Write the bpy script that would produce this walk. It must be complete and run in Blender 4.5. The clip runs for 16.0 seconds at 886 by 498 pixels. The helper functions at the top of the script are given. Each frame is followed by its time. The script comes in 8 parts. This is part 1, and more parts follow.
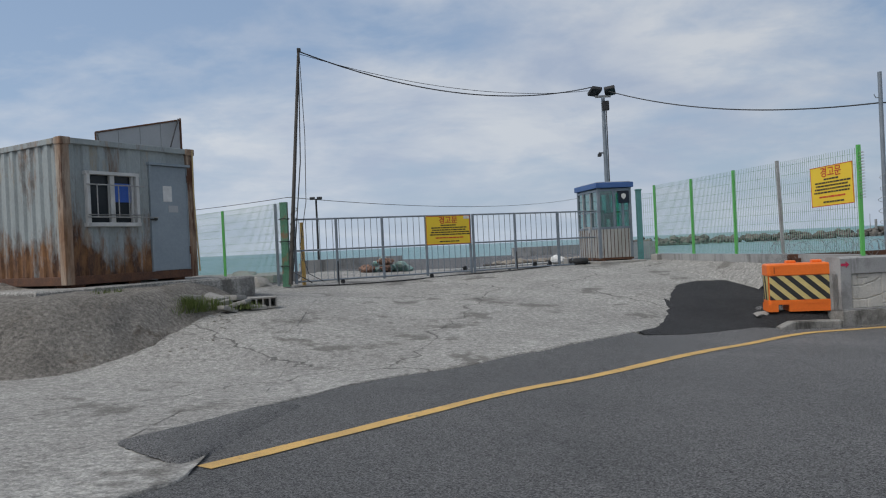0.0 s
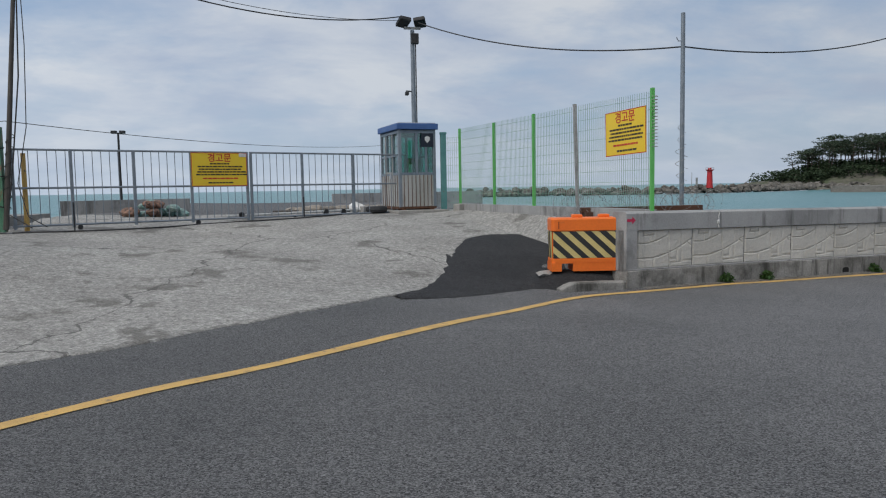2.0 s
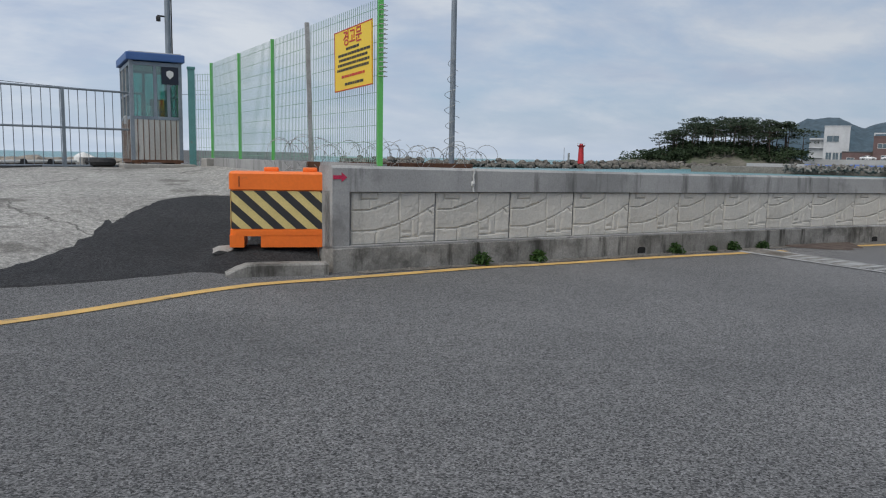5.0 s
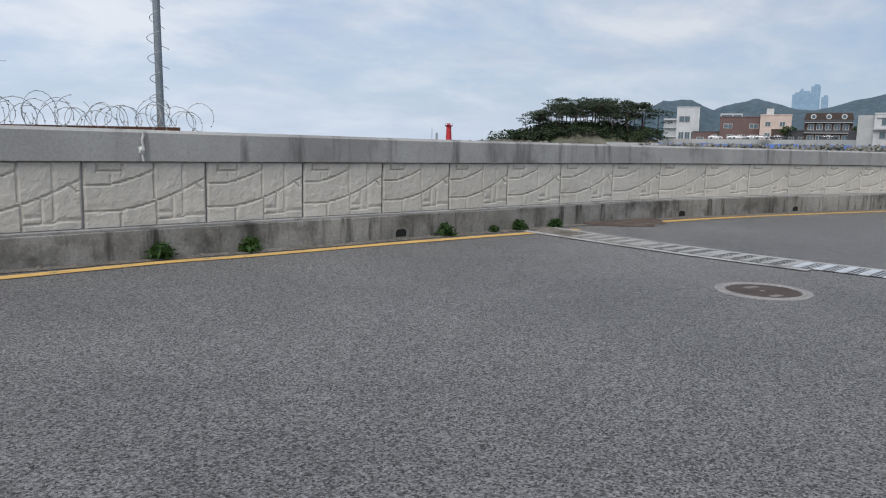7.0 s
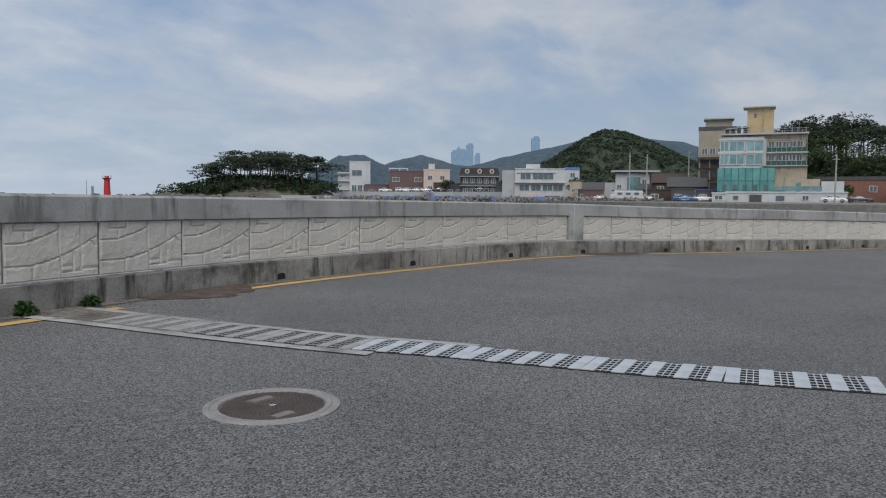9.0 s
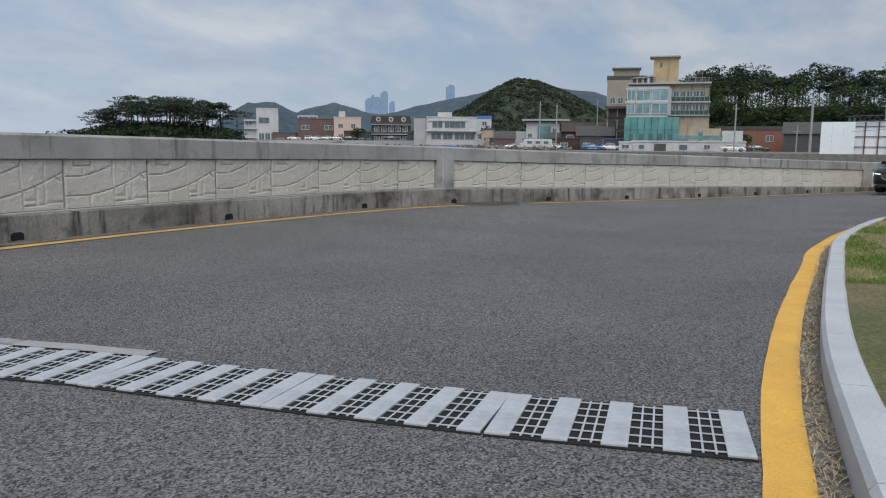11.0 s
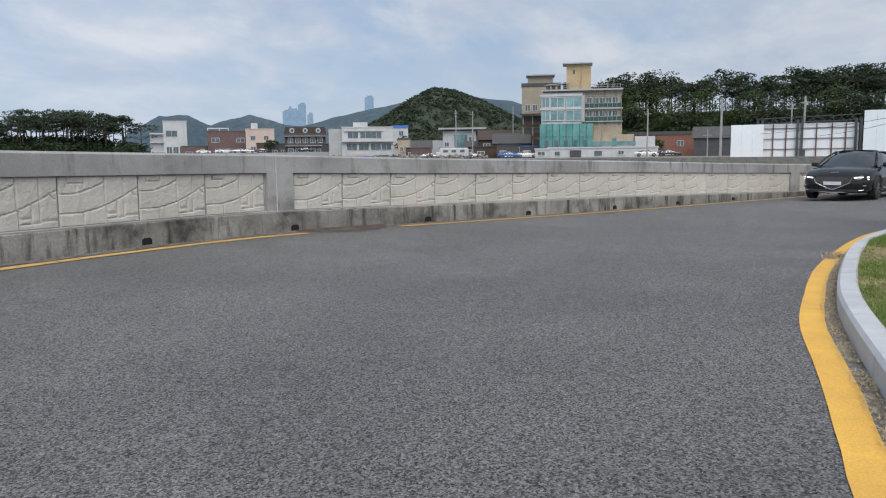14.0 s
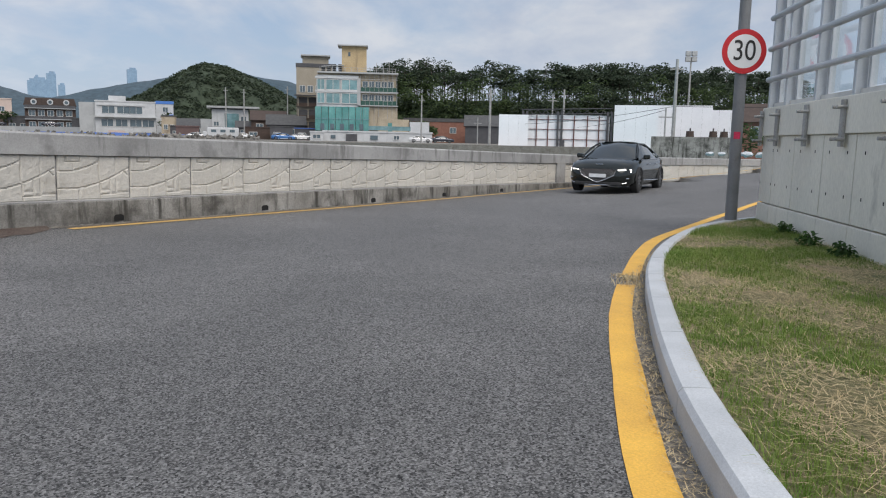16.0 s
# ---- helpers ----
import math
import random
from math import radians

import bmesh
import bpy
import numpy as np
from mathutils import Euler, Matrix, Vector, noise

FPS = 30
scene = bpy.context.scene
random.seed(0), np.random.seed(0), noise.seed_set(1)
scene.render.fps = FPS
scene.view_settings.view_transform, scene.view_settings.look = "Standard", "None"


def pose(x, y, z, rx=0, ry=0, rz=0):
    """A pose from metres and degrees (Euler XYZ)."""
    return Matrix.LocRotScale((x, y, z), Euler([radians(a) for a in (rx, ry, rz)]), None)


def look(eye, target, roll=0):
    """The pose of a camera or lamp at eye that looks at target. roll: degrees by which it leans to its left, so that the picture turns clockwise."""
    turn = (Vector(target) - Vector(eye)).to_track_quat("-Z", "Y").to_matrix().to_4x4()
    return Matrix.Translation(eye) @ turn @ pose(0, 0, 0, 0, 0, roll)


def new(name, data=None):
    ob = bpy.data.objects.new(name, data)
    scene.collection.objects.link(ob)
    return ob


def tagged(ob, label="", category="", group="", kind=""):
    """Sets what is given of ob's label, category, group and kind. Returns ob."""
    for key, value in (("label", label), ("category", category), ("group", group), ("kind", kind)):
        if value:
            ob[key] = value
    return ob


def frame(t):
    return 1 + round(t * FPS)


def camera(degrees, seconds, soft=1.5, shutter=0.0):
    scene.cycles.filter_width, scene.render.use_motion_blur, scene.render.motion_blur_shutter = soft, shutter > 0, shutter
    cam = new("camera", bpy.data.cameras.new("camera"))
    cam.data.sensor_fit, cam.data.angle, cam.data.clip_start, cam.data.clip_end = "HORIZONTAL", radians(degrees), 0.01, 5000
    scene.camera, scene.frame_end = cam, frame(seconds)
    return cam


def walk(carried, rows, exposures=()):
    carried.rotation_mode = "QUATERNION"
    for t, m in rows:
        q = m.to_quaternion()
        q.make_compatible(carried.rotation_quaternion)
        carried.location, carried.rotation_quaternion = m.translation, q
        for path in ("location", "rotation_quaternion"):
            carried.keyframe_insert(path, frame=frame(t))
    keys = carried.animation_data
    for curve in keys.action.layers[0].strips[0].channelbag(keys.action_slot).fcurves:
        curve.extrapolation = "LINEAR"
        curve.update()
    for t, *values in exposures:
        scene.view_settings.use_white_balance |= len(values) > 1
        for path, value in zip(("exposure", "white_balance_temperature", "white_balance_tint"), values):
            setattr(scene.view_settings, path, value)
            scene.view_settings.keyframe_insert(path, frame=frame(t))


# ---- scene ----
cam = camera(61.55, 16.0, soft=1.15)
PATH = [
    (0, (0.818, 0.833, 1.930), (0.812, 2.833, 1.920), -2.70),
    (0.5, (1.306, 1.387, 1.900), (1.360, 3.385, 1.829), -1.90),
    (1, (1.733, 1.925, 1.882), (1.888, 3.915, 1.752), -1.20),
    (1.5, (2.187, 2.473, 1.870), (2.451, 4.449, 1.709), -0.80),
    (2, (2.628, 2.933, 1.824), (3.011, 4.889, 1.660), -1.00),
    (2.5, (3.122, 3.447, 1.732), (3.562, 5.390, 1.554), -0.70),
    (3, (3.646, 3.772, 1.676), (4.121, 5.705, 1.486), 0.30),
    (3.2, (3.874, 3.963, 1.646), (4.368, 5.891, 1.449), 0.60),
    (5.3, (6.494, 5.939, 1.452), (7.234, 7.779, 1.189), 1.10),
    (5.5, (6.760, 6.114, 1.420), (7.546, 7.932, 1.142), 1.20),
    (6, (7.437, 6.438, 1.353), (8.332, 8.201, 1.051), 1.30),
    (6.5, (8.098, 6.698, 1.323), (9.066, 8.422, 1.021), 1.20),
    (7, (8.730, 6.932, 1.293), (9.706, 8.653, 1.005), 0.80),
    (7.5, (9.259, 7.187, 1.292), (10.321, 8.861, 1.024), 0.00),
    (8, (9.898, 7.448, 1.261), (11.150, 8.992, 1.042), -0.60),
    (8.5, (10.617, 7.584, 1.342), (12.073, 8.945, 1.170), -0.20),
    (9, (11.385, 7.686, 1.282), (12.990, 8.871, 1.143), 0.40),
    (9.5, (12.062, 7.667, 1.262), (13.752, 8.724, 1.095), 1.30),
    (9.7, (12.314, 7.670, 1.227), (14.009, 8.714, 1.038), 1.10),
    (12, (15.580, 8.157, 1.106), (17.300, 9.136, 0.815), 0.30),
    (12.5, (16.296, 8.284, 1.086), (18.005, 9.283, 0.798), -0.40),
    (13, (16.979, 8.432, 1.075), (18.695, 9.420, 0.797), -0.40),
    (13.5, (17.732, 8.600, 1.079), (19.489, 9.516, 0.811), -0.50),
    (14, (18.449, 8.717, 1.067), (20.261, 9.526, 0.822), -0.60),
    (14.5, (19.237, 8.834, 1.050), (21.094, 9.540, 0.823), -0.20),
    (15, (19.958, 8.866, 1.074), (21.863, 9.427, 0.835), 0.60),
    (15.5, (20.770, 8.917, 1.049), (22.717, 9.291, 0.784), 1.00),
    (16, (21.554, 8.879, 1.056), (23.518, 9.123, 0.770), 1.10),
]
walk(cam, [(t, look(eye, target, roll)) for t, eye, target, roll in PATH],
     [(0, -0.14, 6500, 10), (1.5, -0.12, 6500, 10), (3, -0.06, 6500, 10), (5.5, 0.02, 6500, 10), (6, 0.02, 6500, 10), (6.5, 0.28, 6550, 10.5), (7.5, 0.24, 6550, 10.5), (8, 0.10, 6500, 10), (9.5, -0.08, 6500, 10), (12, 0.12, 6550, 10.5), (13, 0.28, 6600, 11), (14.5, 0.27, 6550, 10.5), (16, 0.28, 6650, 11.5)])

# ---- sky and light ----
SUN_AZ, SUN_EL = radians(236), radians(54)


def make_world():
    w = bpy.data.worlds.new("cloudy_sky")
    scene.world = w
    w.use_nodes = True
    nt = w.node_tree
    nt.nodes.clear()
    N, L = nt.nodes.new, nt.links.new

    def math_node(op, a, b=None, c=None):
        n = N("ShaderNodeMath")
        n.operation = op
        for i, v in enumerate((a, b, c)):
            if v is None:
                continue
            if isinstance(v, (int, float)):
                n.inputs[i].default_value = v
            else:
                L(v, n.inputs[i])
        return n.outputs[0]

    out, bg = N("ShaderNodeOutputWorld"), N("ShaderNodeBackground")
    sky = N("ShaderNodeTexSky")
    sky.sky_type = "NISHITA"
    sky.sun_disc = False
    sky.sun_elevation, sky.sun_rotation = SUN_EL, SUN_AZ
    sky.air_density, sky.dust_density, sky.ozone_density = 1.0, 1.4, 1.5
    coord = N("ShaderNodeTexCoord")
    sep = N("ShaderNodeSeparateXYZ")
    L(coord.outputs["Generated"], sep.inputs[0])
    up = math_node("ADD", math_node("MAXIMUM", sep.outputs["Z"], 0.0), 0.26)
    comb = N("ShaderNodeCombineXYZ")
    L(math_node("DIVIDE", sep.outputs["X"], up), comb.inputs["X"])
    L(math_node("DIVIDE", sep.outputs["Y"], up), comb.inputs["Y"])

    def cloud(scale, detail, rough, offset, distort=0.0):
        m = N("ShaderNodeMapping")
        m.inputs["Location"].default_value = offset
        m.inputs["Scale"].default_value = (scale, scale * 1.25, scale)
        L(comb.outputs[0], m.inputs["Vector"])
        n = N("ShaderNodeTexNoise")
        n.inputs["Scale"].default_value = 1.0
        n.inputs["Detail"].default_value = detail
        n.inputs["Roughness"].default_value = rough
        n.inputs["Distortion"].default_value = distort
        L(m.outputs[0], n.inputs["Vector"])
        return n.outputs["Fac"]

    big = cloud(0.95, 6, 0.55, (3.1, 1.7, 0), 0.2)
    fine = cloud(2.8, 8, 0.6, (7.3, 2.2, 0), 0.3)
    cover = math_node("ADD", math_node("MULTIPLY", big, 0.65), math_node("MULTIPLY", fine, 0.35))
    ramp = N("ShaderNodeValToRGB")
    ramp.color_ramp.elements[0].position, ramp.color_ramp.elements[0].color = 0.40, (0, 0, 0, 1)
    ramp.color_ramp.elements[1].position, ramp.color_ramp.elements[1].color = 0.56, (1, 1, 1, 1)
    L(cover, ramp.inputs[0])
    shade = N("ShaderNodeValToRGB")
    shade.color_ramp.elements[0].position, shade.color_ramp.elements[0].color = 0.34, (0.40, 0.47, 0.60, 1)
    shade.color_ramp.elements[1].position, shade.color_ramp.elements[1].color = 0.64, (0.66, 0.69, 0.73, 1)
    L(cloud(1.9, 7, 0.58, (1.9, 8.4, 0), 0.25), shade.inputs[0])
    clear = N("ShaderNodeMixRGB")
    clear.blend_type = "MULTIPLY"
    clear.inputs[0].default_value = 1.0
    clear.inputs[2].default_value = (0.085, 0.085, 0.085, 1)
    L(sky.outputs[0], clear.inputs[1])
    veil = N("ShaderNodeMixRGB")
    veil.inputs[0].default_value = 0.55
    veil.inputs[2].default_value = (0.36, 0.50, 0.72, 1)
    L(clear.outputs[0], veil.inputs[1])
    mix = N("ShaderNodeMixRGB")
    L(math_node("MULTIPLY", ramp.outputs[0], 0.9), mix.inputs[0])
    L(veil.outputs[0], mix.inputs[1])
    L(shade.outputs[0], mix.inputs[2])
    # haze towards the horizon
    haze = N("ShaderNodeMixRGB")
    low = math_node("POWER", math_node("SUBTRACT", 1.0, math_node("MINIMUM", math_node("MAXIMUM", sep.outputs["Z"], 0.0), 1.0)), 9.0)
    L(math_node("MULTIPLY", low, 0.75), haze.inputs[0])
    L(mix.outputs[0], haze.inputs[1])
    haze.inputs[2].default_value = (0.50, 0.585, 0.70, 1)
    L(haze.outputs[0], bg.inputs[0])
    # sky strength tilted by direction: dimmer towards +x, slightly brighter towards +y
    L(math_node("ADD", math_node("MULTIPLY_ADD", sep.outputs["X"], -0.14, 0.99), math_node("MULTIPLY", sep.outputs["Y"], 0.06)), bg.inputs[1])
    L(bg.outputs[0], out.inputs[0])


make_world()
sun = new("sun", bpy.data.lights.new("sun", "SUN"))
sun.data.energy, sun.data.angle, sun.data.color = 2.4, radians(50), (1.0, 0.96, 0.9)
sun.matrix_world = look((math.sin(SUN_AZ) * math.cos(SUN_EL) * 50, math.cos(SUN_AZ) * math.cos(SUN_EL) * 50, math.sin(SUN_EL) * 50), (0, 0, 0))

# ---- materials ----
def mat(name, a, b=None, scale=6.0, rough=0.8, metal=0.0, bump=0.0, bscale=60.0, fine=0.25, stain=None, stain_scale=1.2, stain_at=0.55,
        stain_soft=0.12, stretch=(1, 1, 1), spec=0.5, island=0.0, speck=None, emit=None, alpha=None, bdist=0.01, rust=None, crack=None, shift=0.0, streak=None, fade=None):
    """Two-scale surface: colours a and b mixed by broad noise, darkened by fine grain, with optional stains and relief."""
    m = bpy.data.materials.new(name)
    m.use_nodes = True
    nt = m.node_tree
    N, L = nt.nodes.new, nt.links.new
    p = nt.nodes["Principled BSDF"]
    p.inputs["Roughness"].default_value, p.inputs["Metallic"].default_value = rough, metal
    p.inputs["Specular IOR Level"].default_value = spec
    b = b or tuple(v * 0.8 for v in a)
    co = N("ShaderNodeTexCoord")
    mp = N("ShaderNodeMapping")
    mp.inputs["Scale"].default_value = stretch
    L(co.outputs["Object"], mp.inputs[0])
    if shift:
        # each piece takes its own part of the pattern
        oi, sv = N("ShaderNodeObjectInfo"), N("ShaderNodeVectorMath")
        sv.operation = "MULTIPLY_ADD"
        L(oi.outputs["Random"], sv.inputs[0])
        sv.inputs[1].default_value = (shift, shift * 0.6, shift * 0.3)
        L(co.outputs["Object"], sv.inputs[2])
        L(sv.outputs[0], mp.inputs[0])

    def nz(sc, det=4, ro=0.6, off=0.0):
        n = N("ShaderNodeTexNoise")
        n.inputs["Scale"].default_value, n.inputs["Detail"].default_value, n.inputs["Roughness"].default_value = sc, det, ro
        if off:
            mm = N("ShaderNodeMapping")
            mm.inputs["Location"].default_value = (off, off * 1.7, off * 0.6)
            L(mp.outputs[0], mm.inputs[0])
            L(mm.outputs[0], n.inputs[0])
        else:
            L(mp.outputs[0], n.inputs[0])
        return n.outputs["Fac"]

    r = N("ShaderNodeValToRGB")
    r.color_ramp.elements[0].position, r.color_ramp.elements[0].color = 0.35, (*a, 1)
    r.color_ramp.elements[1].position, r.color_ramp.elements[1].color = 0.65, (*b, 1)
    L(nz(scale, 5, 0.6), r.inputs[0])
    col = r.outputs[0]
    if fine:
        f = N("ShaderNodeMixRGB")
        f.blend_type = "MULTIPLY"
        f.inputs[0].default_value = 1.0
        fr = N("ShaderNodeValToRGB")
        fr.color_ramp.elements[0].position, fr.color_ramp.elements[0].color = 0.3, (1 - fine,) * 3 + (1,)
        fr.color_ramp.elements[1].position, fr.color_ramp.elements[1].color = 0.7, (1 + fine * 0.6,) * 3 + (1,)
        L(nz(bscale, 3, 0.65, 3.3), fr.inputs[0])
        L(col, f.inputs[1])
        L(fr.outputs[0], f.inputs[2])
        col = f.outputs[0]
    if stain:
        s = N("ShaderNodeMixRGB")
        sr = N("ShaderNodeValToRGB")
        sr.color_ramp.elements[0].position, sr.color_ramp.elements[0].color = stain_at, (0, 0, 0, 1)
        sr.color_ramp.elements[1].position, sr.color_ramp.elements[1].color = min(1, stain_at + stain_soft), (1, 1, 1, 1)
        L(nz(stain_scale, 8, 0.65, 7.7), sr.inputs[0])
        L(sr.outputs[0], s.inputs[0])
        L(col, s.inputs[1])
        s.inputs[2].default_value = (*stain, 1)
        col = s.outputs[0]
    if streak:
        # streak: colour, stretched scale, threshold
        sm = N("ShaderNodeMapping")
        sm.inputs["Scale"].default_value = (1, 1, 0.13)
        L(mp.inputs[0].links[0].from_socket, sm.inputs[0])
        sn = N("ShaderNodeTexNoise")
        sn.inputs["Scale"].default_value, sn.inputs["Detail"].default_value, sn.inputs["Roughness"].default_value = streak[1], 7, 0.68
        L(sm.outputs[0], sn.inputs[0])
        st = N("ShaderNodeValToRGB")
        st.color_ramp.elements[0].position, st.color_ramp.elements[1].position = streak[2], min(1, streak[2] + 0.14)
        L(sn.outputs["Fac"], st.inputs[0])
        sx = N("ShaderNodeMixRGB")
        L(st.outputs[0], sx.inputs[0])
        L(col, sx.inputs[1])
        sx.inputs[2].default_value = (*streak[0], 1)
        col = sx.outputs[0]
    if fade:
        # tone ramp along x: from x, to x, tone before, tone after
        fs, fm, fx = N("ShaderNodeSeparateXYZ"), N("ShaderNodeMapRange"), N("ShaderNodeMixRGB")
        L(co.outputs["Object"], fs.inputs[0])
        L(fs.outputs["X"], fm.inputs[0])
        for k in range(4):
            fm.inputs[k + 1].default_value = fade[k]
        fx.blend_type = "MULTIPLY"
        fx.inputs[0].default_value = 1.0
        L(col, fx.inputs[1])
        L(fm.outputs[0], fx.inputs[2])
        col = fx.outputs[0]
    if rust:
        # rust: dark and bright tones, spreading from the lower edge between two heights
        sp = N("ShaderNodeSeparateXYZ")
        L(co.outputs["Object"], sp.inputs[0])
        hr = N("ShaderNodeMapRange")
        hr.inputs[1].default_value, hr.inputs[2].default_value, hr.inputs[3].default_value, hr.inputs[4].default_value = rust[2], rust[3], 0.24, -0.03
        L(sp.outputs["Z"], hr.inputs[0])
        ad = N("ShaderNodeMath")
        ad.operation = "ADD"
        L(nz(1.9, 9, 0.7, 5.1), ad.inputs[0])
        L(hr.outputs[0], ad.inputs[1])
        rr = N("ShaderNodeValToRGB")
        rr.color_ramp.elements[0].position, rr.color_ramp.elements[1].position = 0.50, 0.64
        L(ad.outputs[0], rr.inputs[0])
        tone = N("ShaderNodeMixRGB")
        tone.inputs[1].default_value, tone.inputs[2].default_value = (*rust[0], 1), (*rust[1], 1)
        tr = N("ShaderNodeValToRGB")
        tr.color_ramp.elements[0].position, tr.color_ramp.elements[1].position = 0.4, 0.62
        L(nz(6, 6, 0.7, 2.4), tr.inputs[0])
        L(tr.outputs[0], tone.inputs[0])
        rm = N("ShaderNodeMixRGB")
        L(rr.outputs[0], rm.inputs[0])
        L(col, rm.inputs[1])
        L(tone.outputs[0], rm.inputs[2])
        col = rm.outputs[0]
    if crack:
        # crack: cell size in 1/m, line width, colour
        wob = N("ShaderNodeTexNoise")
        wob.inputs["Scale"].default_value, wob.inputs["Detail"].default_value = 1.6, 6
        L(mp.outputs[0], wob.inputs[0])
        mv = N("ShaderNodeMixRGB")
        mv.blend_type = "ADD"
        mv.inputs[0].default_value = 0.9
        L(mp.outputs[0], mv.inputs[1])
        L(wob.outputs["Color"], mv.inputs[2])
        cv = N("ShaderNodeTexVoronoi")
        cv.feature = "DISTANCE_TO_EDGE"
        cv.voronoi_dimensions = "2D"
        cv.inputs["Scale"].default_value = crack[0]
        L(mv.outputs[0], cv.inputs["Vector"])
        wd = N("ShaderNodeMath")
        wd.operation = "MULTIPLY"
        wd.inputs[1].default_value = crack[1] * 2
        L(nz(0.8, 3, 0.6, 9.1), wd.inputs[0])
        lt = N("ShaderNodeMath")
        lt.operation = "LESS_THAN"
        L(cv.outputs["Distance"], lt.inputs[0])
        L(wd.outputs[0], lt.inputs[1])
        sc = N("ShaderNodeMath")
        sc.operation = "MULTIPLY"
        sc.inputs[1].default_value = 0.75
        L(lt.outputs[0], sc.inputs[0])
        cm = N("ShaderNodeMixRGB")
        L(sc.outputs[0], cm.inputs[0])
        L(col, cm.inputs[1])
        cm.inputs[2].default_value = (*crack[2], 1)
        col = cm.outputs[0]
    if speck:
        v = N("ShaderNodeTexVoronoi")
        v.inputs["Scale"].default_value = speck[1]
        L(mp.outputs[0], v.inputs["Vector"])
        bw = N("ShaderNodeSeparateColor")
        L(v.outputs["Color"], bw.inputs[0])
        vr = N("ShaderNodeMapRange")
        vr.inputs[3].default_value, vr.inputs[4].default_value = 1 - speck[0], 1 + speck[0]
        L(bw.outputs[0], vr.inputs[0])
        vm = N("ShaderNodeMixRGB")
        vm.blend_type = "MULTIPLY"
        vm.inputs[0].default_value = 1.0
        L(col, vm.inputs[1])
        L(vr.outputs[0], vm.inputs[2])
        col = vm.outputs[0]
    if island:
        g = N("ShaderNodeNewGeometry")
        i = N("ShaderNodeObjectInfo")
        ad = N("ShaderNodeMath")
        ad.operation = "ADD"
        L(g.outputs["Random Per Island"], ad.inputs[0])
        L(i.outputs["Random"], ad.inputs[1])
        mr = N("ShaderNodeMapRange")
        mr.inputs[2].default_value, mr.inputs[3].default_value, mr.inputs[4].default_value = 2.0, 1 - island, 1 + island
        L(ad.outputs[0], mr.inputs[0])
        h = N("ShaderNodeMixRGB")
        h.blend_type = "MULTIPLY"
        h.inputs[0].default_value = 1.0
        L(col, h.inputs[1])
        L(mr.outputs[0], h.inputs[2])
        col = h.outputs[0]
    L(col, p.inputs["Base Color"])
    if bump:
        bn = N("ShaderNodeBump")
        bn.inputs["Strength"].default_value, bn.inputs["Distance"].default_value = bump, bdist
        L(nz(bscale, 4, 0.7, 1.1), bn.inputs["Height"])
        L(bn.outputs[0], p.inputs["Normal"])
    if emit:
        p.inputs["Emission Color"].default_value, p.inputs["Emission Strength"].default_value = (*emit[:3], 1), emit[3]
    if alpha is not None:
        p.inputs["Alpha"].default_value = alpha
    return m


def glass(name, tint=(0.75, 0.9, 0.88), rough=0.03, solid=0.35):
    """Tinted pane: part clear, part glossy."""
    m = bpy.data.materials.new(name)
    m.use_nodes = True
    nt = m.node_tree
    nt.nodes.clear()
    N, L = nt.nodes.new, nt.links.new
    out, t, g, mx, lw = N("ShaderNodeOutputMaterial"), N("ShaderNodeBsdfTransparent"), N("ShaderNodeBsdfGlossy"), N("ShaderNodeMixShader"), N("ShaderNodeLayerWeight")
    lw.inputs[0].default_value = 0.5
    pw = N("ShaderNodeMath")
    pw.operation = "POWER"
    pw.inputs[1].default_value = 4.0
    L(lw.outputs["Facing"], pw.inputs[0])
    t.inputs[0].default_value = (*tint, 1)
    g.inputs["Roughness"].default_value = rough
    a = N("ShaderNodeMath")
    a.operation = "ADD"
    a.use_clamp = True
    a.inputs[1].default_value = solid
    L(pw.outputs[0], a.inputs[0])
    L(a.outputs[0], mx.inputs[0])
    L(t.outputs[0], mx.inputs[1])
    L(g.outputs[0], mx.inputs[2])
    L(mx.outputs[0], out.inputs[0])
    return m


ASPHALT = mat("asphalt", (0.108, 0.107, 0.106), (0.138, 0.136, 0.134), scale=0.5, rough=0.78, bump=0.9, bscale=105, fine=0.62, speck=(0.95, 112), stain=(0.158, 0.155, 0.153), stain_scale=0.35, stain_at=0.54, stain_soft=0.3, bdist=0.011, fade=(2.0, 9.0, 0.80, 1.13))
FRESH = mat("fresh_asphalt", (0.016, 0.016, 0.017), (0.027, 0.026, 0.027), scale=1.6, speck=(0.9, 60), rough=0.85, bump=1.0, bscale=45, fine=0.7, bdist=0.02)
CONCRETE = mat("worn_concrete", (0.345, 0.335, 0.31), (0.27, 0.26, 0.24), scale=0.9, rough=0.9, bump=0.9, bscale=13, fine=0.42, stain=(0.15, 0.142, 0.128), stain_scale=0.9, stain_at=0.565, stain_soft=0.06, speck=(0.3, 60), crack=(0.17, 0.003, (0.07, 0.065, 0.06)), bdist=0.04)
WALLCON = mat("smooth_concrete", (0.37, 0.367, 0.357), (0.26, 0.258, 0.252), scale=0.9, rough=0.85, bump=0.25, bscale=45, fine=0.14, stain=(0.145, 0.143, 0.139), stain_scale=1.3, stain_at=0.54, stain_soft=0.2, streak=((0.13, 0.128, 0.123), 3.6, 0.54))
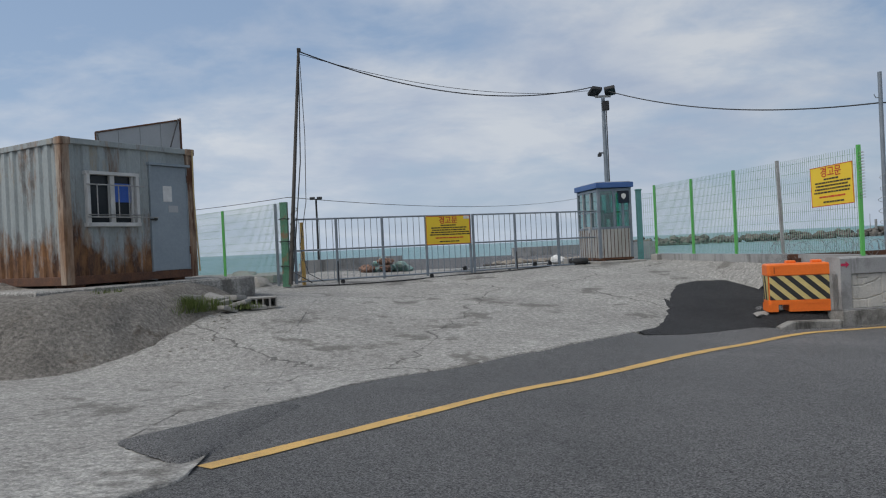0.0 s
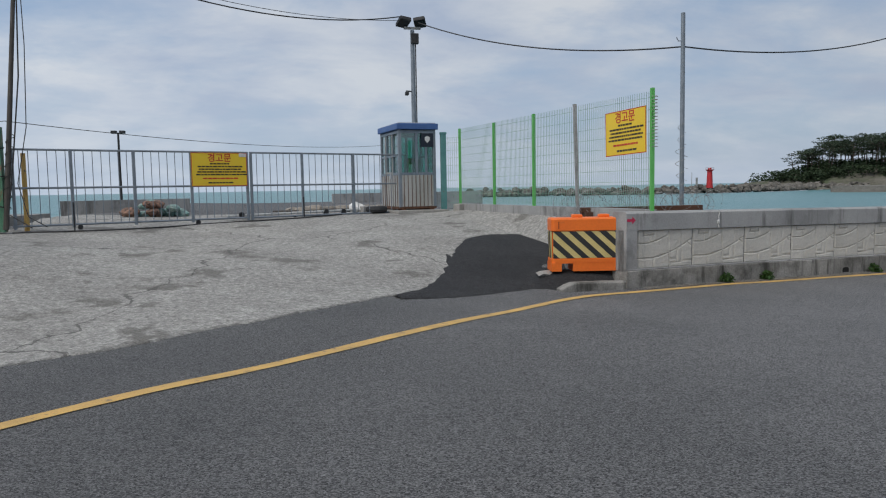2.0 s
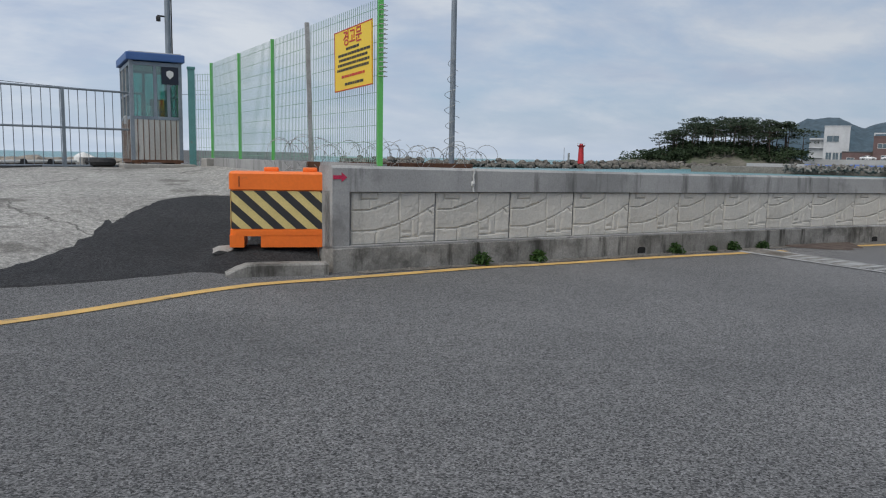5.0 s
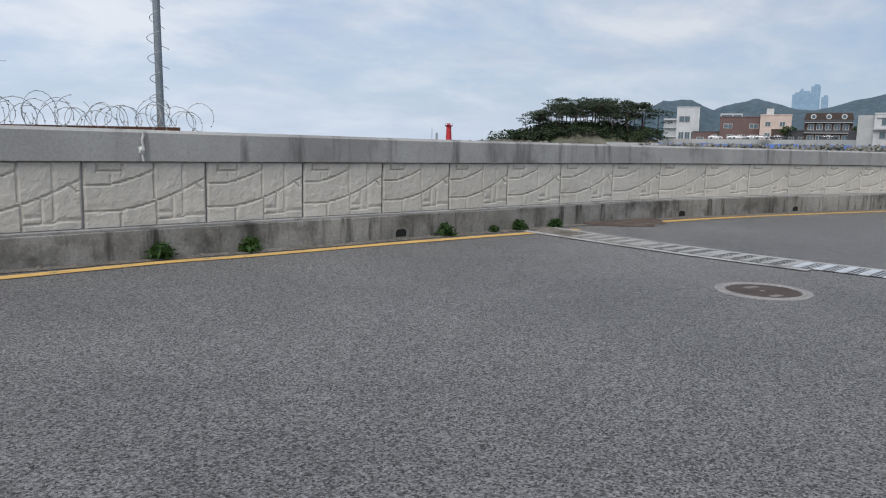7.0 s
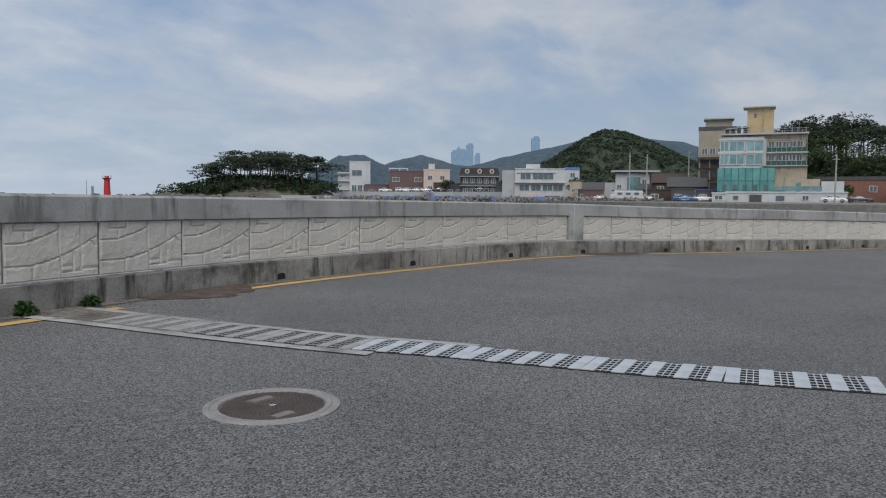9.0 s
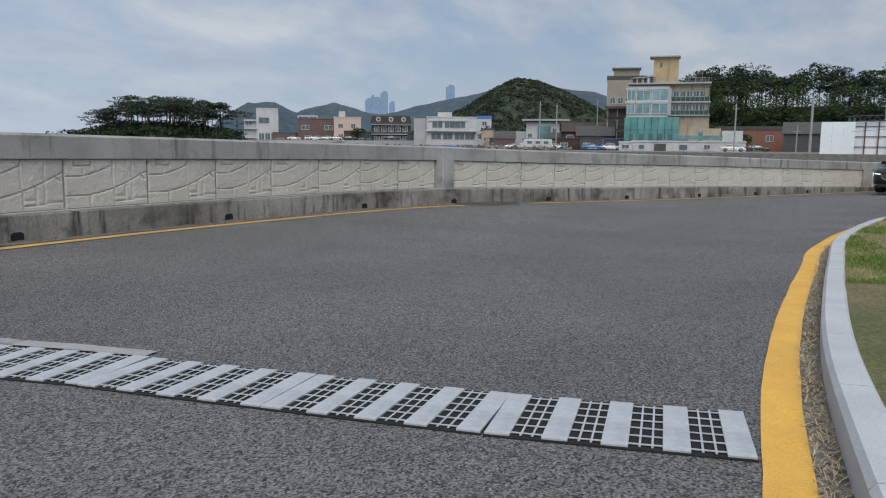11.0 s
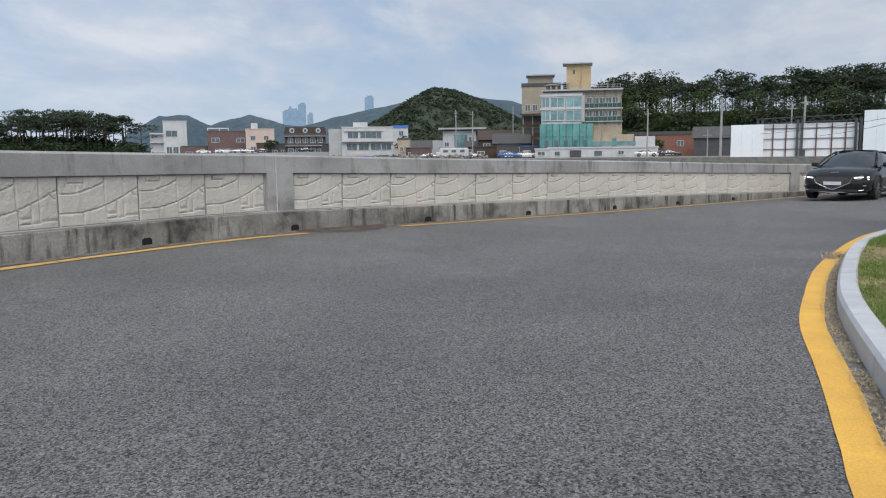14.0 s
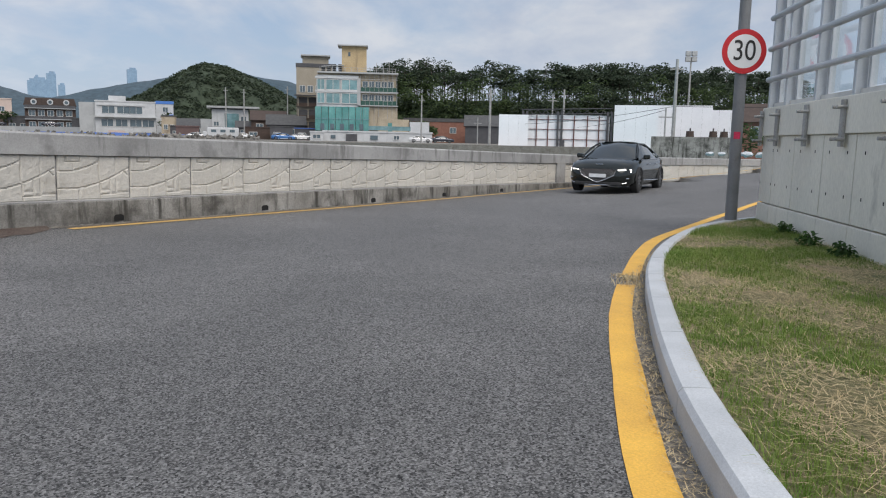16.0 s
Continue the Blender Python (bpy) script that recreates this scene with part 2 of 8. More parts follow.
PLINTH = mat("stained_concrete", (0.34, 0.33, 0.305), (0.18, 0.172, 0.155), scale=1.0, rough=0.9, bump=0.4, bscale=40, fine=0.25, stain=(0.05, 0.047, 0.041), stain_scale=1.3, stain_at=0.48, stain_soft=0.18, streak=((0.05, 0.047, 0.04), 4.5, 0.51))
RELIEF = mat("relief_stone", (0.535, 0.51, 0.46), (0.47, 0.45, 0.405), scale=1.6, rough=0.9, bump=0.45, bscale=34, fine=0.1, stain=(0.36, 0.33, 0.28), stain_scale=1.2, stain_at=0.60, stain_soft=0.2, island=0.08, bdist=0.012, shift=40.0, streak=((0.12, 0.115, 0.10), 2.6, 0.66))
YELLOW = mat("road_yellow", (0.78, 0.45, 0.075), (0.66, 0.37, 0.07), scale=3.0, rough=0.7, bump=0.3, bscale=90, fine=0.18, stain=(0.35, 0.24, 0.10), stain_scale=5.0, stain_at=0.68, stain_soft=0.08)
YELLOW_OLD = mat("worn_road_yellow", (0.64, 0.40, 0.12), (0.50, 0.32, 0.11), scale=3.0, rough=0.75, bump=0.3, bscale=90, fine=0.25, stain=(0.17, 0.14, 0.10), stain_scale=6.0, stain_at=0.6, stain_soft=0.08)
SEA = mat("sea_water", (0.085, 0.215, 0.225), (0.115, 0.25, 0.255), scale=0.02, rough=0.3, bump=0.8, bscale=0.55, fine=0.12, bdist=0.6, spec=0.3)
KERB = mat("pale_granite", (0.52, 0.54, 0.56), (0.44, 0.46, 0.48), scale=3, rough=0.75, bump=0.15, bscale=120, fine=0.15, island=0.06)
DIRT = mat("gravelly_dirt", (0.17, 0.155, 0.135), (0.24, 0.222, 0.195), scale=1.5, rough=0.95, bump=1.0, bscale=22, fine=0.45, stain=(0.11, 0.09, 0.07), stain_scale=2.5, stain_at=0.58, bdist=0.05, speck=(0.22, 22))
GRASS_SOIL = mat("turf_soil", (0.13, 0.145, 0.052), (0.25, 0.205, 0.11), scale=1.6, rough=0.95, bump=1.0, bscale=40, fine=0.5, bdist=0.03)

def leafy_light(m, share=0.45):
    """Thin leaves pass part of the light on."""
    nt = m.node_tree
    p, out = nt.nodes["Principled BSDF"], nt.nodes["Material Output"]
    tr, mx = nt.nodes.new("ShaderNodeBsdfTranslucent"), nt.nodes.new("ShaderNodeMixShader")
    mx.inputs[0].default_value = share
    nt.links.new(p.inputs["Base Color"].links[0].from_socket, tr.inputs[0])
    nt.links.new(p.outputs[0], mx.inputs[1])
    nt.links.new(tr.outputs[0], mx.inputs[2])
    nt.links.new(mx.outputs[0], out.inputs[0])
    return m


# ---- geometry helpers ----
def finish(bm, name, material, smooth=False):
    me = bpy.data.meshes.new(name)
    bm.normal_update()
    bm.to_mesh(me)
    bm.free()
    for m in (material if isinstance(material, (list, tuple)) else [material]):
        me.materials.append(m)
    if smooth:
        me.polygons.foreach_set("use_smooth", [True] * len(me.polygons))
    return me


def part(name, bm, material, parent=None, label="", smooth=False):
    ob = new(name, finish(bm, name, material, smooth))
    if parent is not None:
        ob.parent = parent
    return tagged(ob, label) if label else ob


def solid(name, bm, material, label, category, group="", kind="", smooth=False, m=None):
    ob = tagged(new(name, finish(bm, name, material, smooth)), label, category, group, kind)
    if m is not None:
        ob.matrix_world = m
    return ob


def thing(name, label, category, m=None, group="", kind=""):
    ob = tagged(new(name), label, category, group, kind)
    ob.empty_display_size = 0.2
    if m is not None:
        ob.matrix_world = m
    return ob


def B():
    return bmesh.new()


def box(bm, c, s, m=None, bevel=0.0):
    """A box of size s centred on c."""
    t = Matrix.Translation(c) @ Matrix.Diagonal((*s, 1))
    if m is not None:
        t = m @ t
    r = bmesh.ops.create_cube(bm, size=1, matrix=t)
    if bevel:
        es = {e for v in r["verts"] for e in v.link_edges}
        bmesh.ops.bevel(bm, geom=list(es), offset=bevel, segments=2, affect="EDGES", profile=0.6)
    return bm


def rod(bm, p, q, r0, r1=None, seg=10, caps=True):
    """A round bar from p to q."""
    p, q = Vector(p), Vector(q)
    d = q - p
    t = Matrix.Translation((p + q) / 2) @ d.to_track_quat("Z", "Y").to_matrix().to_4x4()
    bmesh.ops.create_cone(bm, cap_ends=caps, segments=seg, radius1=r0, radius2=r0 if r1 is None else r1, depth=d.length, matrix=t)
    return bm


def tube(bm, pts, r, seg=6):
    """A bent round wire through pts."""
    pts = [Vector(p) for p in pts]
    rings = []
    for i, p in enumerate(pts):
        d = (pts[min(i + 1, len(pts) - 1)] - pts[max(i - 1, 0)]).normalized()
        a = d.cross(Vector((0, 0, 1)) if abs(d.z) < 0.95 else Vector((1, 0, 0))).normalized()
        b = d.cross(a)
        rings.append([bm.verts.new(p + (a * math.cos(k * math.tau / seg) + b * math.sin(k * math.tau / seg)) * r) for k in range(seg)])
    for a, b in zip(rings, rings[1:]):
        for k in range(seg):
            bm.faces.new((a[k], a[(k + 1) % seg], b[(k + 1) % seg], b[k]))
    return bm


def prism(bm, poly, z0, z1, m=None):
    """Extrude the outline poly (x, y) from z0 to z1."""
    m = m or Matrix()
    lo = [bm.verts.new(m @ Vector((x, y, z0))) for x, y in poly]
    hi = [bm.verts.new(m @ Vector((x, y, z1))) for x, y in poly]
    bm.faces.new(lo[::-1])
    bm.faces.new(hi)
    n = len(poly)
    for i in range(n):
        bm.faces.new((lo[i], lo[(i + 1) % n], hi[(i + 1) % n], hi[i]))
    return bm


def sweep(bm, stations, close=True, caps=True):
    """Skin over equal-length rings of points."""
    rings = [[bm.verts.new(p) for p in ring] for ring in stations]
    n = len(rings[0])
    for a, b in zip(rings, rings[1:]):
        for k in range(n if close else n - 1):
            bm.faces.new((a[k], b[k], b[(k + 1) % n], a[(k + 1) % n]))
    if caps and close:
        bm.faces.new(rings[0])
        bm.faces.new(rings[-1][::-1])
    return bm


def rock(bm, c, r, squash=0.7, seed=0, sub=2):
    """A rough stone."""
    res = bmesh.ops.create_icosphere(bm, subdivisions=sub, radius=1.0)
    o = Vector((seed * 3.7, seed * 1.3, seed * 2.1))
    rot = Euler((seed * 1.1, seed * 2.3, seed * 0.7)).to_matrix()
    for v in res["verts"]:
        k = 1 + 0.45 * noise.noise(v.co * 1.1 + o) + 0.15 * noise.noise(v.co * 3 + o)
        v.co = rot @ (v.co * k)
        v.co = Vector((v.co.x * r, v.co.y * r, v.co.z * r * squash)) + Vector(c)
    return bm


class Curve:
    """A smooth plan curve through a few control points, by arc length."""

    def __init__(self, ctrl, step=0.1):
        c = [Vector(p) for p in ctrl]
        c = [c[0] * 2 - c[1], *c, c[-1] * 2 - c[-2]]
        pts = []
        for a, b, d, e in zip(c, c[1:], c[2:], c[3:]):
            k = max(2, int((d - b).length / step))
            for i in range(k):
                t = i / k
                pts.append(0.5 * ((2 * b) + (d - a) * t + (2 * a - 5 * b + 4 * d - e) * t * t + (3 * b - a - 3 * d + e) * t ** 3))
        pts.append(c[-2])
        self.p = pts
        self.s = [0.0]
        for a, b in zip(pts, pts[1:]):
            self.s.append(self.s[-1] + (b - a).length)
        self.length = self.s[-1]

    def at(self, s):
        s = min(max(s, 0.0), self.length)
        i = int(np.searchsorted(self.s, s, side="right")) - 1
        i = min(i, len(self.p) - 2)
        f = (s - self.s[i]) / max(1e-9, self.s[i + 1] - self.s[i])
        d = (self.p[i + 1] - self.p[i]).normalized()
        return self.p[i].lerp(self.p[i + 1], f), d

    def near(self, x, y):
        q = Vector((x, y))
        return self.s[min(range(len(self.p)), key=lambda i: (self.p[i] - q).length_squared)]


# ---- lie of the land ----
def road_z(x, y):
    x, y = min(max(x, -12), 50), min(max(y, -4), 18)
    return 1.0491 - 0.03053 * x - 0.10413 * y + (0.01869 * x * x + 0.04501 * x * y + 0.3768 * y * y) / 100


def lot_z(x, y):
    dip = 0.5 * math.exp(-((x - 6.6) ** 2 + (y - 13.6) ** 2) / 9)
    edge = 0.9 * max(0.0, x - 6.8) * min(1.0, max(0.0, 15.8 - y))
    left = 0.12 * min(8.0, max(0.0, -x)) * min(1.0, max(0.0, (y - 10.0) / 4)) * min(1.0, max(0.25, (18.5 - y) / 2.5))
    return min(0.36 + 0.07 * (y - 10.33), 1.16) + left - dip - edge


WALL = Curve([(7.68, 14.03), (9.76, 14.58), (12.85, 15.3), (16.0, 15.98), (19.06, 16.46), (22.54, 16.66), (26.1, 16.62), (28.6, 16.25), (31.93, 15.07), (37.8, 12.5), (43.0, 10.1), (48, 7.2), (53, 3.4), (58, -1.5), (62, -7)])


def ground_z(x, y):
    """Height of the ground: the road, and the yard that climbs from it to the gate."""
    a = road_z(x, y)
    if x > 9.5:
        return a
    b = lot_z(x, y)
    k = 0.12
    h = min(max(0.5 + 0.5 * (b - a) / k, 0), 1)
    z = a + (b - a) * h + k * h * (1 - h) * 0.5
    return z


def shore(x, y):
    """Whether a place lies between the shore fence and the quay, where the yard drops to the water."""
    return x < -3.3 and (x + 3.2) * 0.73 + (y - 19.2) * 0.68 > 0.5


def seaward(x, y):
    """Whether a place lies beyond the sea wall or the yard's edge."""
    if x > 7.7:
        p, d = WALL.at(WALL.near(x, y))
        return (Vector((x, y)) - p).dot(Vector((-d.y, d.x))) > 0.45
    return shore(x, y) or y > 23.5 and (x < -3.5 or y > 46)


def ribbon(bm, curve, s0, s1, off0, off1, lift, step=0.25, ragged=0.0, height=None):
    """A strip laid on the ground along a curve, between two offsets to its left."""
    height = height or ground_z
    n = max(2, int((s1 - s0) / step))
    rows = []
    for i in range(n + 1):
        s = s0 + (s1 - s0) * i / n
        p, d = curve.at(s)
        nrm = Vector((-d.y, d.x))
        row = []
        m = max(1, int(abs(off1 - off0) / 0.3))
        for j in range(m + 1):
            o = off0 + (off1 - off0) * j / m
            if ragged and j in (0, m):
                o += ragged * noise.noise(Vector((s * 3.1, o * 5, 0.3)))
            q = p + nrm * o
            row.append(bm.verts.new((q.x, q.y, height(q.x, q.y) + lift)))
        rows.append(row)
    for a, b in zip(rows, rows[1:]):
        for k in range(len(a) - 1):
            bm.faces.new((a[k], b[k], b[k + 1], a[k + 1]))
    return bm

# ---- ground, road and sea ----
def make_ground():
    def axis(lo, a, b, hi, fine, coarse):
        return list(np.arange(lo, a, coarse)) + list(np.arange(a, b, fine)) + list(np.arange(b, hi + 0.01, coarse))

    xs, ys = axis(-90, -14, 50, 130, 0.4, 4), axis(-90, -3, 24, 60, 0.4, 3)
    bm = B()
    grid = []
    for x in xs:
        col = []
        for y in ys:
            z = ground_z(x, y)
            if seaward(x, y):
                z = -2.5
            if x < -4.6 and y > 10.5:
                z -= 0.25
            col.append(bm.verts.new((x, y, z)))
        grid.append(col)
    for a, b in zip(grid, grid[1:]):
        for k in range(len(ys) - 1):
            bm.faces.new((a[k], b[k], b[k + 1], a[k + 1]))
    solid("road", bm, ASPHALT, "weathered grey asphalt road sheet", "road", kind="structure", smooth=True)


make_ground()
SEA_Z = -0.7
bm = B()
bmesh.ops.create_grid(bm, x_segments=60, y_segments=60, size=4800, matrix=Matrix.Translation((0, 0, SEA_Z)))
for f in [f for f in bm.faces if f.calc_center_median().y < -400]:
    bm.faces.remove(f)
solid("water", bm, SEA, "blue-green sea water with small waves", "sea", kind="structure")

# concrete yard: ragged edge against the road, then up to the gate and beyond it
EDGE = Curve([(-9.0, 2.6), (-4.0, 2.7), (-2.0, 3.1), (-1.25, 4.0), (-0.95, 4.75), (-0.76, 5.25), (-1.3, 5.85), (-1.62, 6.24), (-1.42, 6.69), (-0.93, 7.76), (-0.45, 8.82), (0.15, 9.69), (1.13, 10.45), (1.5, 10.8), (2.6, 11.65), (3.5, 12.65), (4.4, 13.75), (4.95, 14.8), (5.35, 15.65), (5.6, 16.7), (6.0, 17.45), (6.7, 18.0), (7.4, 17.35), (7.8, 16.8)])


def make_yard():
    bm = B()
    n = int(EDGE.length / 0.12)
    rows = []
    for i in range(n + 1):
        p, d = EDGE.at(EDGE.length * i / n)
        e = Vector((-d.y, d.x))
        p = p + e * (0.05 * noise.noise(Vector((i * 0.21, 0, 0))) + 0.03 * noise.noise(Vector((i * 0.9, 4, 0))))
        far = Vector((-9 + 15.9 * (i / n) ** 1.0, 24.0 + 1.0 * (i / n)))
        far.x = -9.0 + 16.3 * min(1, (i / n) / 0.92)
        if i / n > 0.92:
            far = Vector((7.3 + 0.9 * (i / n - 0.92) / 0.08, 24.0 - 7.0 * (i / n - 0.92) / 0.08))
        row = [bm.verts.new((p.x, p.y, ground_z(p.x, p.y) - 0.03))]
        m = 26
        for j in range(m + 1):
            q = p.lerp(far, (j / m) ** 1.5)
            lift = 0.018 + 0.02 * noise.noise(Vector((q.x * 0.5, q.y * 0.5, 0)))
            if j == 0:
                lift = 0.012
            row.append(bm.verts.new((q.x, q.y, -2.6 if shore(q.x, q.y) else ground_z(q.x, q.y) + max(0.008, lift))))
        rows.append(row)
    for a, b in zip(rows, rows[1:]):
        for k in range(len(a) - 1):
            bm.faces.new((a[k], b[k], b[k + 1], a[k + 1]))
    return solid("pavement", bm, CONCRETE, "worn pale concrete yard with cracks and stains", "pavement", kind="structure", smooth=True)


make_yard()
bm = B()
prism(bm, [(-3.4, 21.6), (7.4, 23.2), (7.8, 37.5), (0.0, 38), (-3.6, 41), (-6.0, 53), (-9.5, 53), (-8.5, 48.5)], -2, 1.13)
solid("pavement_quay", bm, CONCRETE, "broad concrete quay behind the steel gate", "quay", kind="structure")

# tongue of asphalt that laps onto the yard by the end of the edge line
bm = B()
rim = Curve([(-0.82, 5.36), (-1.02, 5.56), (-1.36, 5.89), (-1.62, 6.24), (-1.40, 6.72), (-1.15, 7.27), (-0.90, 7.85)], 0.05)
rows = []
for i in range(61):
    p, d = rim.at(rim.length * i / 60)
    p = p + Vector((-d.y, d.x)) * 0.03 * noise.noise(Vector((i * 0.7, 2, 0)))
    q = Vector((-0.84, 5.52)).lerp(Vector((-0.55, 8.1)), i / 60)
    rows.append([bm.verts.new((p.lerp(q, j / 8).x, p.lerp(q, j / 8).y, ground_z(*p.lerp(q, j / 8)) + (0.022, 0.042, 0.044, 0.044, 0.044, 0.042, 0.036, 0.016, -0.02)[j] - 0.06 * max(0.0, 1 - min(i, 60 - i) / 6))) for j in range(9)])
for a, b in zip(rows, rows[1:]):
    for k in range(8):
        bm.faces.new((a[k], b[k], b[k + 1], a[k + 1]))
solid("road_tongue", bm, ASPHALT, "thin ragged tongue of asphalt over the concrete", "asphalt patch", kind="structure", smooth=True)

# painted edge lines
LINE_N = Curve([(-0.75, 5.45), (1.07, 7.98), (2.15, 9.12), (3.85, 10.7), (5.0, 11.85), (6.45, 13.08), (7.1, 13.42), (7.9, 13.66), (9.74, 14.25), (10.6, 14.42), (12.85, 14.95), (14.8, 15.3), (15.9, 15.5)])
bm = B()
ribbon(bm, LINE_N, 0, LINE_N.length, -0.075, 0.075, 0.007, ragged=0.012)
solid("road_line", bm, YELLOW_OLD, "worn yellow edge line painted on asphalt", "road marking", kind="structure")
for a, b in ((17.3, 28.9), (30.9, 61)):
    bm = B()
    ribbon(bm, WALL, WALL.near(a, 16.4 if a < 29 else 15.3), WALL.near(b, 16.2 if b < 30 else -6), -0.42, -0.27, 0.008, ragged=0.012)
    solid("road_line", bm, YELLOW_OLD, "worn yellow edge line below the sea wall", "road marking", kind="structure")

# ---- sea wall ----
def wall_top(x):
    return float(np.interp(x, [7, 14, 22, 28.6, 32, 38, 43, 50, 62], [1.395, 1.302, 1.222, 1.14, 1.05, 0.93, 0.80, 0.63, 0.45]))


def wall_frame(s):
    p, d = WALL.at(s)
    return p, d, Vector((d.y, -d.x)), wall_top(p.x)


def make_wall():
    """Smooth coping and pilasters, a recessed band for the relief tiles, and a stained plinth."""
    w = thing("wall_sea", "grey concrete sea wall with relief panel band", "wall", kind="structure")
    L, W0 = WALL.length, 0.14
    n = int(L / 0.4)

    def ring(s, prof):
        p, d, out, top = wall_frame(s)
        return [(p.x + out.x * o, p.y + out.y * o, top + z) for o, z in prof]

    band = B()
    sweep(band, [ring(W0 + (L - W0) * i / n, [(0.0, -0.30), (0.0, -0.03), (-0.03, 0.0), (-0.32, 0.0), (-0.35, -0.03), (-0.35, -0.30)]) for i in range(n + 1)])
    part("coping", band, WALLCON, w)
    core = B()
    sweep(core, [ring(W0 + (L - W0) * i / n, [(-0.07, -0.97), (-0.07, -0.298), (-0.34, -0.298), (-0.34, -0.97)]) for i in range(n + 1)])
    part("core", core, WALLCON, w)
    lip = B()
    sweep(lip, [ring(W0 + (L - W0) * i / n, [(0.012, -0.952), (0.012, -0.934), (-0.03, -0.926), (-0.075, -0.93), (-0.075, -0.952)]) for i in range(n + 1)])
    part("lip", lip, WALLCON, w)
    base = B()
    rings = []
    for i in range(n + 1):
        s = W0 + (L - W0) * i / n
        p, d, out, top = wall_frame(s)
        g = ground_z(p.x + out.x * 0.1, p.y + out.y * 0.1) - 0.15
        rings.append([(p.x + out.x * o, p.y + out.y * o, z) for o, z in ((0.02, g), (0.02, top - 0.965), (0.0, top - 0.94), (-0.06, top - 0.935), (-0.35, top - 0.96), (-0.35, g - 1))])
    sweep(base, rings)
    part("plinth", base, PLINTH, w, "dark water-stained plinth")
    # pilasters at the end and at the joints
    for s0, s1 in ((W0, 0.36), (WALL.near(28.64, 16.2) - 0.27, WALL.near(28.64, 16.2) + 0.27), (WALL.near(46.6, 8.1) - 0.27, WALL.near(46.6, 8.1) + 0.27)):
        bm = B()
        sweep(bm, [ring(s0 + (s1 - s0) * k / 2, [(-0.002, -0.96), (-0.002, -0.297), (-0.2, -0.297), (-0.2, -0.96)]) for k in range(3)])
        part("pilaster", bm, WALLCON, w)
    return w


sea_wall = make_wall()


def groove(u, v):
    """Depth of the cut lines of one cast relief tile; u, v run 0..1 across and up it."""
    d = 1.0

    def seg(ax, ay, bx, by):
        nonlocal d
        px, py, qx, qy = (u - ax) * 1.13, (v - ay) * 0.64, (bx - ax) * 1.13, (by - ay) * 0.64
        k = min(max((px * qx + py * qy) / (qx * qx + qy * qy), 0), 1)
        d = min(d, math.hypot(px - k * qx, py - k * qy))

    # two sweeping wave lines
    for y0, y1, x1 in ((0.66, 0.86, 0.55), (0.26, 0.74, 1.0)):
        last = None
        for i in range(9):
            t = i / 8
            q = (x1 * t, y0 + (y1 - y0) * (t ** 2.0) - 0.05 * math.sin(t * 3.14) * (1 - t))
            if last:
                seg(*last, *q)
            last = q
    for a in ((0.55, 1, 0.55, 0.44), (0.8, 1, 0.8, 0.58), (0.1, 0.98, 0.1, 0.85), (0.1, 0.85, 0.3, 0.86), (0.3, 0.98, 0.3, 0.80), (0.2, 0.85, 0.2, 0.70),
              (0.28, 0.0, 0.28, 0.22), (0.57, 0.0, 0.57, 0.36), (0.57, 0.22, 0.7, 0.22), (0.57, 0.12, 0.7, 0.12), (0.7, 0.45, 0.7, 0.12), (0.8, 0.55, 0.8, 0.16),
              (0.8, 0.16, 0.98, 0.16), (0.7, 0.13, 0.8, 0.13), (0.9, 0.66, 0.97, 0.55)):
        seg(*a)
    return d


